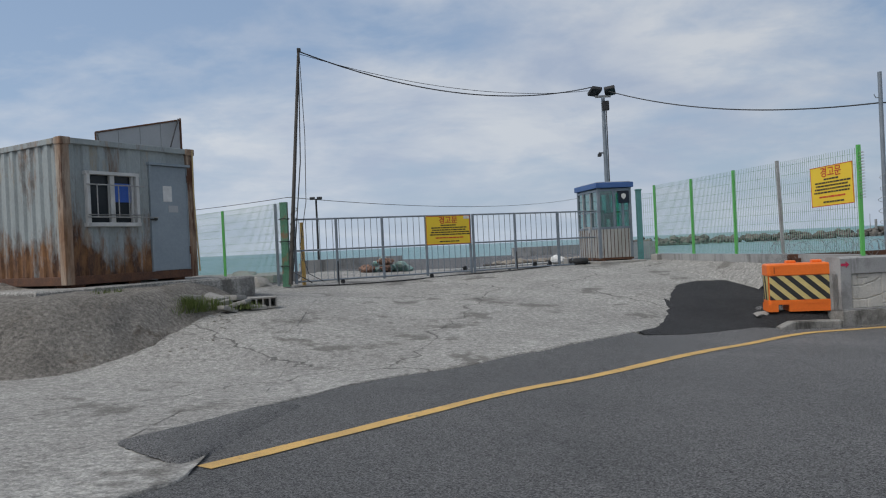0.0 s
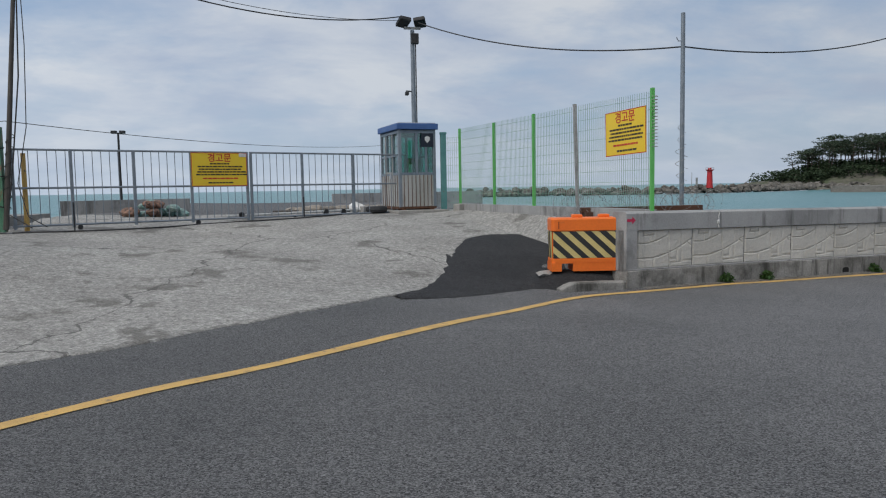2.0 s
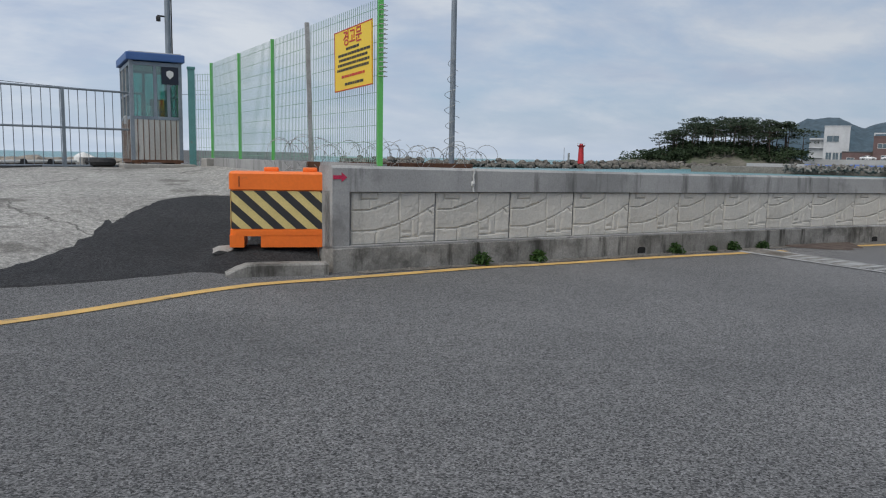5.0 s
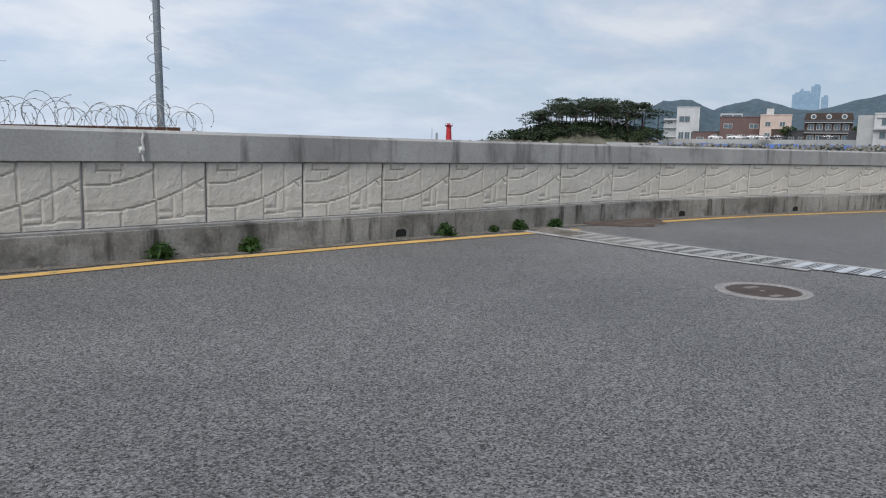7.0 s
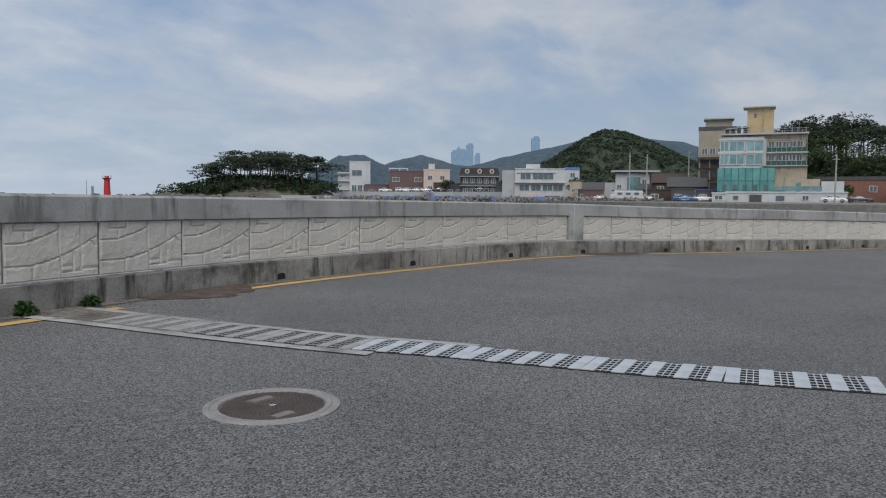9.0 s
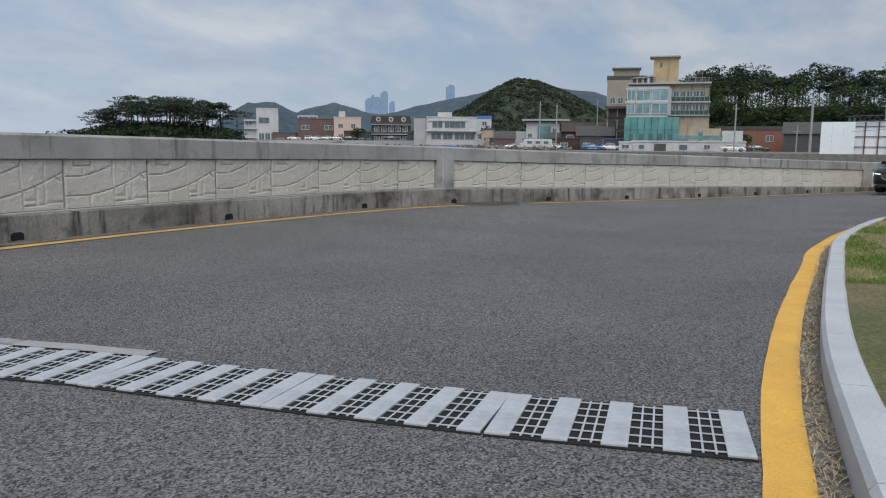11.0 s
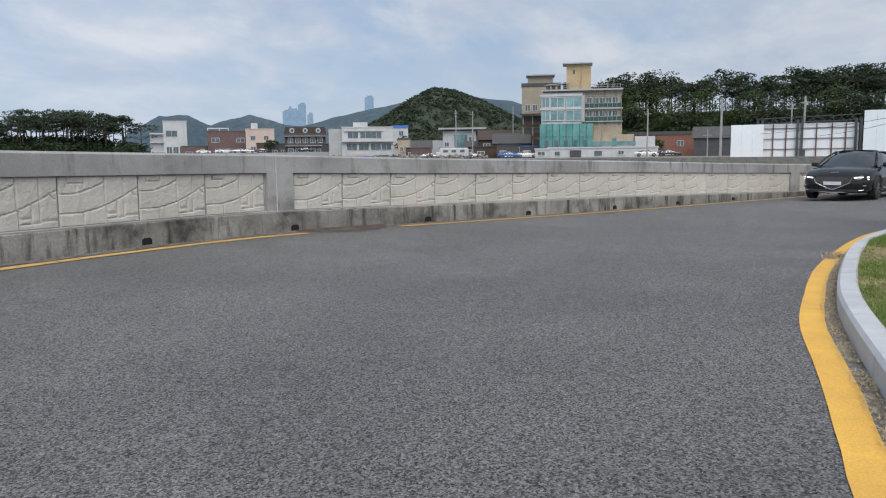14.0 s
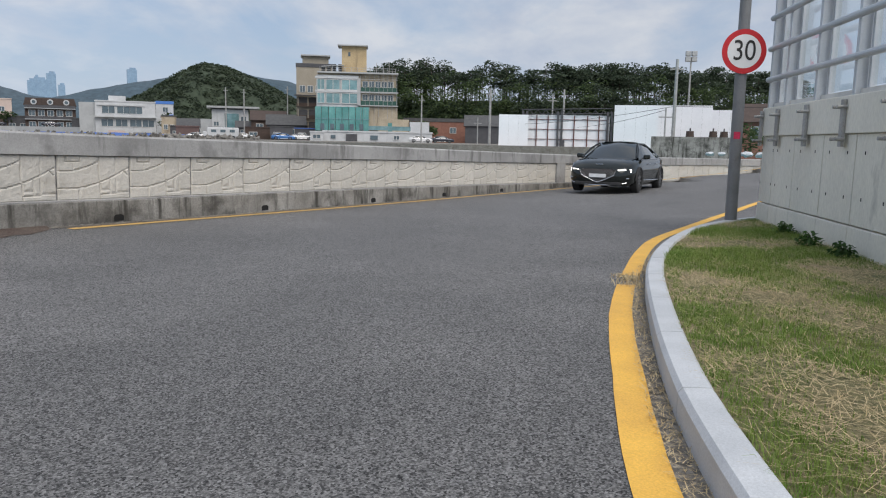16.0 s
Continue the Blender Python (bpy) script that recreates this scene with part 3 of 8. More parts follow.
def make_tiles():
    nx, nz = 58, 34
    me = None
    W_, H_ = 1.115, 0.635
    bm = B()
    g = []
    for i in range(nx + 1):
        c = []
        for j in range(nz + 1):
            u, v = i / nx, j / nz
            e = min(u * W_, (1 - u) * W_, v * H_, (1 - v) * H_)
            cut = max(0.0, 1 - groove(u, v) / 0.013)
            y = 0.034 + 0.006 * noise.noise(Vector((u * 5, v * 4, 1.5))) + 0.005 * noise.noise(Vector((u * 17, v * 11, 7))) + 0.003 * noise.noise(Vector((u * 45, v * 28, 3))) - 0.021 * min(1, cut * 1.5)
            if e < 0.012:
                y *= 0.35
            c.append(bm.verts.new((u * W_ - W_ / 2, y, v * H_ - H_ / 2)))
        g.append(c)
    for a, b in zip(g, g[1:]):
        for k in range(nz):
            bm.faces.new((a[k], a[k + 1], b[k + 1], b[k]))
    me = finish(bm, "tile", RELIEF)
    joints = [WALL.near(28.64, 16.2), WALL.near(46.6, 8.1)]
    first = [0.40, 1.6, 2.8, 3.95, 5.08, 6.2, 7.33, 8.5, 9.78, 11.06, 12.36, 13.66, 14.95, 16.2, 17.44, 18.66, 19.86, joints[0] - 0.29]
    s1 = joints[1] - 0.29
    second = [joints[0] + 0.29, 22.7, 23.85, 25.03, 26.2, 27.37, 28.57] + [28.57 + (s1 - 28.57) * k / 10 for k in range(1, 11)]
    third = [joints[1] + 0.29 + 1.17 * k for k in range(19)]
    for run in (first, second, third):
        for a, b in zip(run, run[1:]):
            s, w = (a + b) / 2, b - a
            p, d, out, top = wall_frame(s)
            top = (wall_frame(s - 0.5)[3] + wall_frame(s + 0.5)[3]) / 2
            slope = (wall_frame(s + 0.5)[3] - wall_frame(s - 0.5)[3])
            ob = new("tile", me)
            ob.parent = sea_wall
            ex = Vector((d.x, d.y, slope)).normalized()
            ey = Vector((out.x, out.y, 0))
            ez = ey.cross(ex) * -1
            if ez.z < 0:
                ez = -ez
            rot = Matrix((ex, ey, ez)).transposed().to_4x4()
            ob.matrix_world = Matrix.Translation((p.x - out.x * 0.069, p.y - out.y * 0.069, top - 0.618)) @ rot @ Matrix.Diagonal((w / 1.13, 1, 1, 1))


make_tiles()
# near-black colour standing for the shade inside drains and tie holes
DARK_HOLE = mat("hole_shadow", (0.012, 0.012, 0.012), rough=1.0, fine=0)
WHITEPAINT = mat("chalky_paint", (0.62, 0.62, 0.6), (0.5, 0.5, 0.48), scale=9, rough=0.9)
REDPAINT = mat("pink_spray", (0.62, 0.03, 0.10), (0.5, 0.03, 0.08), scale=20, rough=0.8)


def wall_point(s, off, drop):
    p, d, out, top = wall_frame(s)
    return Vector((p.x + out.x * off, p.y + out.y * off, top - drop)), d, out


def make_wall_marks():
    # drain holes at the foot: near-black blocks stand for the shade inside
    for x, y in ((12.85, 15.3), (19.06, 16.46), (22.54, 16.66), (26.1, 16.62), (28.95, 16.15), (31.93, 15.07), (34.8, 13.85), (37.8, 12.5), (40.6, 11.2), (43.4, 9.9)):
        s = WALL.near(x, y)
        p, d, out, top = wall_frame(s)
        g = ground_z(p.x, p.y)
        m = Matrix.Translation((p.x + out.x * 0.006, p.y + out.y * 0.006, g + 0.075)) @ Matrix.Rotation(math.atan2(d.y, d.x), 4, "Z")
        bm = B()
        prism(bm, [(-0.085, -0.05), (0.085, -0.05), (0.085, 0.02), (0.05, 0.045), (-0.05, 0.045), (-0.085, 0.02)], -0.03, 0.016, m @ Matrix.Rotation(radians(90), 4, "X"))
        part("drain_hole", bm, DARK_HOLE, sea_wall, "black block for the shade inside a square drain opening")
    # leaked white filler at the joints
    for x, y in ((9.76, 14.58), (28.64, 16.24)):
        s = WALL.near(x, y)
        bm = B()
        pts = [wall_point(s, 0.002, k * 0.05)[0] for k in range(7)] if x < 10 else [wall_point(s, 0.002, k * 0.1)[0] for k in range(12)]
        tube(bm, [Vector((q.x + 0.008 * math.sin(i * 2.1), q.y, q.z)) for i, q in enumerate(pts)], 0.012 if x < 10 else 0.007, 5)
        if x < 10:
            q = wall_point(s, 0.004, 0.2)[0]
            rock(bm, (q.x - 0.02, q.y, q.z), 0.03, 1.6, 3, 1)
        part("joint_filler", bm, WHITEPAINT, sea_wall, "white joint filler run")
    # sprayed arrow
    s = 0.235
    q, d, out = wall_point(s, 0.003, 0.135)
    m = Matrix.Translation(q) @ Matrix.Rotation(math.atan2(d.y, d.x), 4, "Z") @ Matrix.Rotation(radians(90), 4, "X")
    bm = B()
    prism(bm, [(-0.085, -0.022), (0.02, -0.022), (0.02, -0.055), (0.09, 0.0), (0.02, 0.055), (0.02, 0.022), (-0.085, 0.022)], -0.002, 0.004, m)
    part("arrow", bm, REDPAINT, sea_wall, "small pink sprayed arrow")


make_wall_marks()
# short kerb stub before the wall's end
bm = B()
for a in range(1):
    rings = []
    for i in range(11):
        t = i / 10
        x, y = 6.62 + 1.12 * t, 13.98 + 0.02 * t - 0.05 * (1 - t) ** 2
        g = ground_z(x, y)
        h = 0.135 * min(1, 0.3 + t * 4)
        rings.append([(x, y - 0.10, g - 0.1), (x, y - 0.10, g + h - 0.02), (x, y - 0.08, g + h), (x, y + 0.10, g + h), (x, y + 0.12, g - 0.1)])
    sweep(bm, rings)
solid("kerb_stub", bm, PLINTH, "short low concrete kerb stub at the wall end", "kerb", kind="structure")

# ---- road details ----
IRON = mat("rusty_cast_iron", (0.13, 0.105, 0.095), (0.095, 0.075, 0.068), scale=6, rough=0.75, metal=0.2, bump=0.4, bscale=80, fine=0.3)
STEELG = mat("galvanised_steel", (0.60, 0.62, 0.64), (0.48, 0.50, 0.52), scale=5, rough=0.45, metal=0.35, bump=0.1, bscale=50, fine=0.12)
DULLG = mat("dirty_galvanised", (0.40, 0.40, 0.39), (0.30, 0.295, 0.28), scale=4, rough=0.6, metal=0.25, bump=0.15, bscale=50, fine=0.2)


def make_manhole():
    x, y = 14.29, 11.085
    z = ground_z(x, y)
    m = Matrix.Translation((x, y, z + 0.004))
    t = thing("manhole_cover", "rusty round cast-iron manhole cover set in asphalt", "manhole cover", m)
    bm = B()
    n = 56
    prof = [(0.395, -0.03), (0.40, 0.006), (0.385, 0.010), (0.365, 0.010), (0.36, 0.004), (0.35, 0.004), (0.345, 0.010), (0.315, 0.010), (0.31, 0.0), (0.31, -0.03)]
    sweep(bm, [[(r * math.cos(a), r * math.sin(a), h) for r, h in prof] for a in (math.tau * k / n for k in range(n + 1))], caps=False)
    part("ring", bm, mat("pale_iron_ring", (0.30, 0.285, 0.275), (0.23, 0.22, 0.21), scale=7, rough=0.7, metal=0.2, bump=0.2), t, "pale worn outer ring")
    bm = B()
    bmesh.ops.create_circle(bm, cap_ends=True, segments=48, radius=0.309, matrix=Matrix.Translation((0, 0, 0.002)))
    part("plate", bm, IRON, t)
    bm = B()
    for i in range(-16, 17):
        for j in range(-16, 17):
            px, py = i * 0.0185, j * 0.0185
            if px * px + py * py > 0.30 ** 2 or (abs(px - 0.05) < 0.09 and abs(py - 0.16) < 0.05) or (abs(px + 0.08) < 0.08 and abs(py + 0.19) < 0.05):
                continue
            box(bm, (px, py, 0.004), (0.012, 0.012, 0.006))
    part("studs", bm, IRON, t, "square anti-slip studs")
    bm = B()
    rod(bm, (0, 0, 0.0), (0, 0, 0.006), 0.022, seg=14)
    part("cap", bm, WHITEPAINT, t, "white centre cap")
    for px, py, w in ((0.05, 0.16, 0.15), (-0.08, -0.19, 0.13)):
        bm = B()
        box(bm, (px, py, 0.004), (w, 0.06, 0.004), bevel=0.002)
        part("plaque", bm, mat("worn_plaque", (0.2, 0.17, 0.155), rough=0.7), t)


make_manhole()
DRAIN = Curve([(15.28, 15.62), (15.58, 14.5), (16.05, 12.46), (16.42, 11.14), (16.83, 9.15), (17.05, 8.22)])


def make_drain():
    L = DRAIN.length
    grate = None
    meshes = {}
    n = int(L / 0.985)
    for k in range(n):
        s = L - 0.985 * (k + 0.5)
        p, d = DRAIN.at(s)
        z = ground_z(p.x, p.y)
        old = k > 3
        a, b = p - d * 0.4925, p + d * 0.4925
        side = Vector((-d.y, d.x))
        za, zb = ground_z(a.x, a.y), ground_z(b.x, b.y)
        zl, zr = ground_z(*(p + side * 0.25)), ground_z(*(p - side * 0.25))
        ex = Vector((d.x * 0.985, d.y * 0.985, zb - za)).normalized()
        ey = Vector((side.x * 0.5, side.y * 0.5, zl - zr)).normalized()
        ez = ex.cross(ey).normalized()
        ey = ez.cross(ex)
        m = Matrix.Translation((p.x, p.y, max(z, (za + zb) / 2) + 0.007)) @ Matrix((ex, ey, ez)).transposed().to_4x4()
        key = "old" if old else "new"
        if key not in meshes:
            mt = DULLG if old else STEELG
            bars, slots, under = B(), B(), B()
            if True:
                box(bars, (0, 0, 0.004), (0.098, 0.52, 0.010), bevel=0.002)
            for i in range(4):
                c = -0.33 + i * 0.22
                for j in range(6):
                    box(slots, (c, -0.225 + j * 0.09, 0.004), (0.122, 0.010, 0.003))
                box(slots, (c - 0.02, 0, 0.0035), (0.008, 0.5, 0.003))
                box(slots, (c + 0.025, 0, 0.0035), (0.008, 0.5, 0.003))
            # black box drawn as the shaded pit below the slats
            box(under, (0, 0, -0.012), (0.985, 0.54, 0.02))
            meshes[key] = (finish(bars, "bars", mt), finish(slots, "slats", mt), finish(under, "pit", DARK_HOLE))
        t = thing("drain_grate", "dull weathered steel trench drain grate" if old else "bright galvanised steel trench drain grate", "drain grate", m, group="trench drain grates")
        for nm, me in zip(("bars", "slats", "pit"), meshes[key]):
            for x in [-0.44 + 0.22 * i for i in range(5)] if nm == "bars" else [0.0]:
                o = new("bar" if nm == "bars" else nm, me)
                o.parent = t
                o.location = (x, 0, 0)
    # concrete strips beside the older half
    for a, b in ((-0.44, -0.29), (0.29, 0.40)):
        bm = B()
        ribbon(bm, DRAIN, 0.0, 3.9 if a < 0 else 4.6, a, b, 0.011, ragged=0.02)
        solid("drain_border", bm, WALLCON, "narrow concrete strip beside the trench drain", "border", kind="structure")
    bm = B()
    ribbon(bm, DRAIN, 0, 1.9, -0.29, 0.29, 0.012, ragged=0.01)
    solid("drain_silt", bm, DIRT, "silt and dead leaves filling the drain's end", "silt", kind="structure")


make_drain()
# silt and debris along the wall's foot
SILT = mat("reddish_silt", (0.065, 0.042, 0.034), (0.12, 0.095, 0.078), scale=4, rough=0.95, bump=0.8, bscale=40, fine=0.5)
for a, b, w0 in (((16.4, 16.0), (18.3, 16.3), 0.62), ((28.9, 16.15), (30.9, 15.45), 0.55)):
    bm = B()
    s0, s1 = WALL.near(*a), WALL.near(*b)
    n = 30
    rows = []
    for i in range(n + 1):
        t = i / n
        s = s0 + (s1 - s0) * t
        p, d = WALL.at(s)
        out = Vector((d.y, -d.x))
        w = 0.06 + w0 * math.sin(math.pi * t) ** 0.7 * (1 + 0.3 * noise.noise(Vector((s * 3, 0, 0))))
        rows.append([bm.verts.new((p.x + out.x * o, p.y + out.y * o, ground_z(p.x + out.x * o, p.y + out.y * o) + h)) for o, h in ((0.02, 0.03), (w * 0.5, 0.02), (w, 0.006))])
    for r, q in zip(rows, rows[1:]):
        for k in range(2):
            bm.faces.new((r[k], r[k + 1], q[k + 1], q[k]))
    solid("silt_patch", bm, SILT, "reddish silt washed against the wall foot", "silt", kind="structure")
bm = B()
ribbon(bm, WALL, 0.4, 33.0, -0.19, -0.015, 0.0065, ragged=0.07)
solid("wall_foot_silt", bm, DIRT, "thin strip of silt along the wall foot", "silt", kind="structure")
bm = B()
rnd = random.Random(4)
for i in range(420):
    s = rnd.uniform(0.5, 36)
    p, d = WALL.at(s)
    o = 0.03 + abs(rnd.gauss(0, 0.07))
    x, y = p.x + d.y * o, p.y - d.x * o
    rock(bm, (x, y, ground_z(x, y) + 0.008), rnd.uniform(0.008, 0.03), 0.5, i, 1)
solid("wall_foot_grit", bm, DIRT, "grit and small stones along the wall foot", "gravel", kind="stuff")

# dark repair patch between yard, barrier and road
bm = B()


def mound(c):
    """Asphalt banked up under the barrier."""
    return 0.0 if c.x < 6.2 else max(0.0, 0.415 - ground_z(c.x, c.y)) * math.exp(-(((c.x - 7.3) / 0.75) ** 4 + ((c.y - 14.65) / 0.42) ** 4))


bm = B()
PATCH = Curve([(3.9, 13.1), (4.5, 13.95), (5.05, 15.2), (5.3, 16.2), (5.65, 17.05), (6.3, 17.75), (7.2, 17.75), (7.75, 17.1)])
n = 60
rows = []
for i in range(n + 1):
    p, d = PATCH.at(PATCH.length * i / n)
    p = p + Vector((-d.y, d.x)) * 0.05 * noise.noise(Vector((i * 0.5, 9, 0)))
    q = Vector((4.0 + 3.7 * i / n, 12.9 + 1.15 * min(1, i / n * 1.3)))
    rows.append([bm.verts.new(((p.lerp(q, j / 14)).x, (p.lerp(q, j / 14)).y, ground_z((p.lerp(q, j / 14)).x, (p.lerp(q, j / 14)).y) + (0.014 + 0.022 * math.sin(math.pi * min(1, j / 14 + 0.15)) if j < 13 else -0.012) + mound(p.lerp(q, j / 14)) + 0.01 * noise.noise(Vector((i * 0.4, j * 0.6, 2))))) for j in range(15)])
for a, b in zip(rows, rows[1:]):
    for k in range(14):
        bm.faces.new((a[k], b[k], b[k + 1], a[k + 1]))
solid("road_patch", bm, FRESH, "fresh black asphalt patch with a ragged rim", "asphalt patch", kind="structure", smooth=True)

# ---- the yard: container, gate, booth, fences ----
RUSTCAN = mat("faded_blue_grey_paint_rusting", (0.35, 0.385, 0.385), (0.27, 0.30, 0.30), scale=1.5, rough=0.7, bump=0.2, bscale=40, fine=0.12, stain=(0.34, 0.27, 0.17), stain_scale=2.2, stain_at=0.57, stain_soft=0.14, stretch=(1, 1, 0.32), streak=((0.16, 0.075, 0.03), 4.5, 0.60), rust=((0.06, 0.026, 0.014), (0.24, 0.115, 0.045), 0.1, 1.25))
RUSTPOST = mat("rusted_corner_steel", (0.22, 0.11, 0.05), (0.40, 0.35, 0.29), scale=3.0, rough=0.85, bump=0.4, bscale=30, fine=0.3, stain=(0.09, 0.036, 0.018), stain_scale=5, stain_at=0.52, stretch=(1, 1, 0.16))
DARKRUST = mat("dark_rust", (0.09, 0.045, 0.03), (0.14, 0.065, 0.035), scale=5, rough=0.9, bump=0.5, bscale=40, fine=0.3)
DOORPAINT = mat("grey_blue_door_paint", (0.235, 0.28, 0.315), (0.27, 0.315, 0.35), scale=1.3, rough=0.55, bump=0.08, bscale=20, fine=0.08, stain=(0.13, 0.13, 0.12), stain_scale=1.6, stain_at=0.63, stain_soft=0.1)
WHITEFRAME = mat("white_pvc", (0.60, 0.60, 0.58), (0.47, 0.465, 0.45), scale=3, rough=0.5, fine=0.08)
DARKGLASS = mat("dark_window_glass", (0.025, 0.03, 0.035), (0.04, 0.045, 0.05), scale=2, rough=0.08, fine=0, spec=0.2)
PAPER = mat("white_paper", (0.7, 0.7, 0.68), rough=0.8, fine=0.05)
BLUEPRINT = mat("blue_printed_sheet", (0.03, 0.10, 0.42), (0.04, 0.13, 0.5), scale=4, rough=0.5, fine=0.05)
GREYPANEL = mat("grey_sheet_panel", (0.42, 0.43, 0.44), (0.36, 0.37, 0.38), scale=1, rough=0.6, fine=0.08)
BLACK = mat("black_rubber", (0.02, 0.02, 0.021), (0.03, 0.03, 0.031), scale=8, rough=0.7, fine=0.2)
GREEN = mat("bright_green_paint", (0.10, 0.42, 0.09), (0.13, 0.46, 0.12), scale=3, rough=0.5, fine=0.12, stain=(0.16, 0.22, 0.12), stain_scale=5, stain_at=0.66)
OLDGREEN = mat("chipped_green_paint", (0.07, 0.21, 0.12), (0.11, 0.25, 0.16), scale=4, rough=0.7, bump=0.4, bscale=40, fine=0.3, stain=(0.22, 0.14, 0.08), stain_scale=6, stain_at=0.53, stretch=(1, 1, 0.5))
TEAL = mat("teal_post_paint", (0.07, 0.20, 0.20), (0.10, 0.25, 0.24), scale=4, rough=0.6, fine=0.2, stain=(0.16, 0.12, 0.09), stain_scale=6, stain_at=0.62)
MESHW = mat("pale_green_wire", (0.27, 0.42, 0.33), (0.22, 0.36, 0.28), scale=4, rough=0.5, fine=0.1)
GALV = mat("grey_galvanised_tube", (0.19, 0.22, 0.25), (0.25, 0.28, 0.31), scale=4, rough=0.5, metal=0.3, fine=0.15)
SIGNY = mat("yellow_sign_vinyl", (0.80, 0.56, 0.03), (0.76, 0.52, 0.03), scale=1.2, rough=0.45, fine=0.04)
SIGNRED = mat("red_print", (0.55, 0.03, 0.02), rough=0.5, fine=0.05)
SIGNBLK = mat("black_print", (0.022, 0.02, 0.018), rough=0.5, fine=0.05)
ORANGE = mat("orange_plastic", (0.83, 0.17, 0.015), (0.76, 0.15, 0.015), scale=2, rough=0.45, fine=0.06, bump=0.05, bscale=30, stain=(0.5, 0.13, 0.03), stain_scale=5, stain_at=0.7)
STRIPEY = mat("yellow_reflective_film", (0.62, 0.50, 0.20), (0.55, 0.44, 0.17), scale=5, rough=0.5, fine=0.12, stain=(0.32, 0.26, 0.12), stain_scale=8, stain_at=0.66)
STRIPEK = mat("black_film", (0.02, 0.02, 0.022), (0.03, 0.03, 0.03), scale=4, rough=0.5, fine=0.1)
WOODOLD = mat("old_weathered_wood", (0.065, 0.058, 0.052), (0.11, 0.098, 0.085), scale=6, rough=0.9, bump=0.5, bscale=30, fine=0.3, stretch=(1, 1, 0.15))
STAINLESS = mat("dirty_stainless_sheet", (0.50, 0.49, 0.46), (0.40, 0.39, 0.36), scale=2, rough=0.45, metal=0.45, fine=0.12, stain=(0.26, 0.24, 0.21), stain_scale=2.5, stain_at=0.58, stretch=(1, 1, 0.4))
BLUEROOF = mat("blue_roof_paint", (0.04, 0.10, 0.27), (0.055, 0.125, 0.31), scale=3, rough=0.5, fine=0.2)
TEALGLASS = glass("teal_tinted_glass", (0.42, 0.72, 0.68), 0.03, 0.18)
NAVY = mat("navy_poster", (0.01, 0.015, 0.03), rough=0.4, fine=0.05)
BROWN_TARP = mat("grey_brown_tarp", (0.30, 0.27, 0.23), (0.22, 0.195, 0.165), scale=3, rough=0.9, bump=0.5, bscale=20, fine=0.25)
NETTEAL = mat("faded_teal_netting", (0.17, 0.33, 0.31), (0.30, 0.36, 0.33), scale=9, rough=0.95, bump=0.9, bscale=60, fine=0.4)
NETDARK = mat("dark_net_and_cloth", (0.05, 0.045, 0.04), (0.35, 0.20, 0.14), scale=12, rough=0.95, bump=0.9, bscale=60, fine=0.4)
WEED = leafy_light(mat("weed_leaf", (0.035, 0.085, 0.02), (0.065, 0.13, 0.03), scale=12, rough=0.6, fine=0.2, island=0.35))
YGRASS = leafy_light(mat("yard_grass_blade", (0.10, 0.15, 0.035), (0.16, 0.19, 0.06), scale=12, rough=0.7, fine=0.2, island=0.35))
RUBBLE = mat("broken_concrete", (0.34, 0.325, 0.30), (0.26, 0.25, 0.23), scale=4, rough=0.95, bump=0.6, bscale=30, fine=0.2)
SOFTBLUE = mat("blue_plastic_sheet", (0.05, 0.15, 0.36), rough=0.4, fine=0.1)
SIGN_FONT_DEPTH = 0.0015


def text_mesh(body, size, m, material, name, parent, label=""):
    """Flat lettering in the built-in font, as a mesh."""
    cu = bpy.data.curves.new(name, "FONT")
    cu.body, cu.size, cu.align_x, cu.align_y = body, size, "CENTER", "CENTER"
    cu.extrude = SIGN_FONT_DEPTH
    cu.offset = size * 0.012 if len(body) > 2 else 0.0
    tmp = bpy.data.objects.new(name + "_t", cu)
    scene.collection.objects.link(tmp)
    me = bpy.data.meshes.new_from_object(tmp.evaluated_get(bpy.context.evaluated_depsgraph_get()))
    bpy.data.objects.remove(tmp)
    me.name = name
    me.materials.clear()
    me.materials.append(material)
    ob = new(name, me)
    ob.parent = parent
    ob.matrix_local = m
    return tagged(ob, label) if label else ob


# concrete pad under the container, dirt bank and rubble
U, V_ = Vector((0.52, 0.854, 0)).normalized(), Vector((0.854, -0.52, 0)).normalized()
CORNER = Vector((-4.15, 15.7, 0))
FACE = Matrix((( U.x, -V_.x, 0, CORNER.x), (U.y, -V_.y, 0, CORNER.y), (0, 0, 1, 0), (0, 0, 0, 1)))   # x along the end face, y into the container


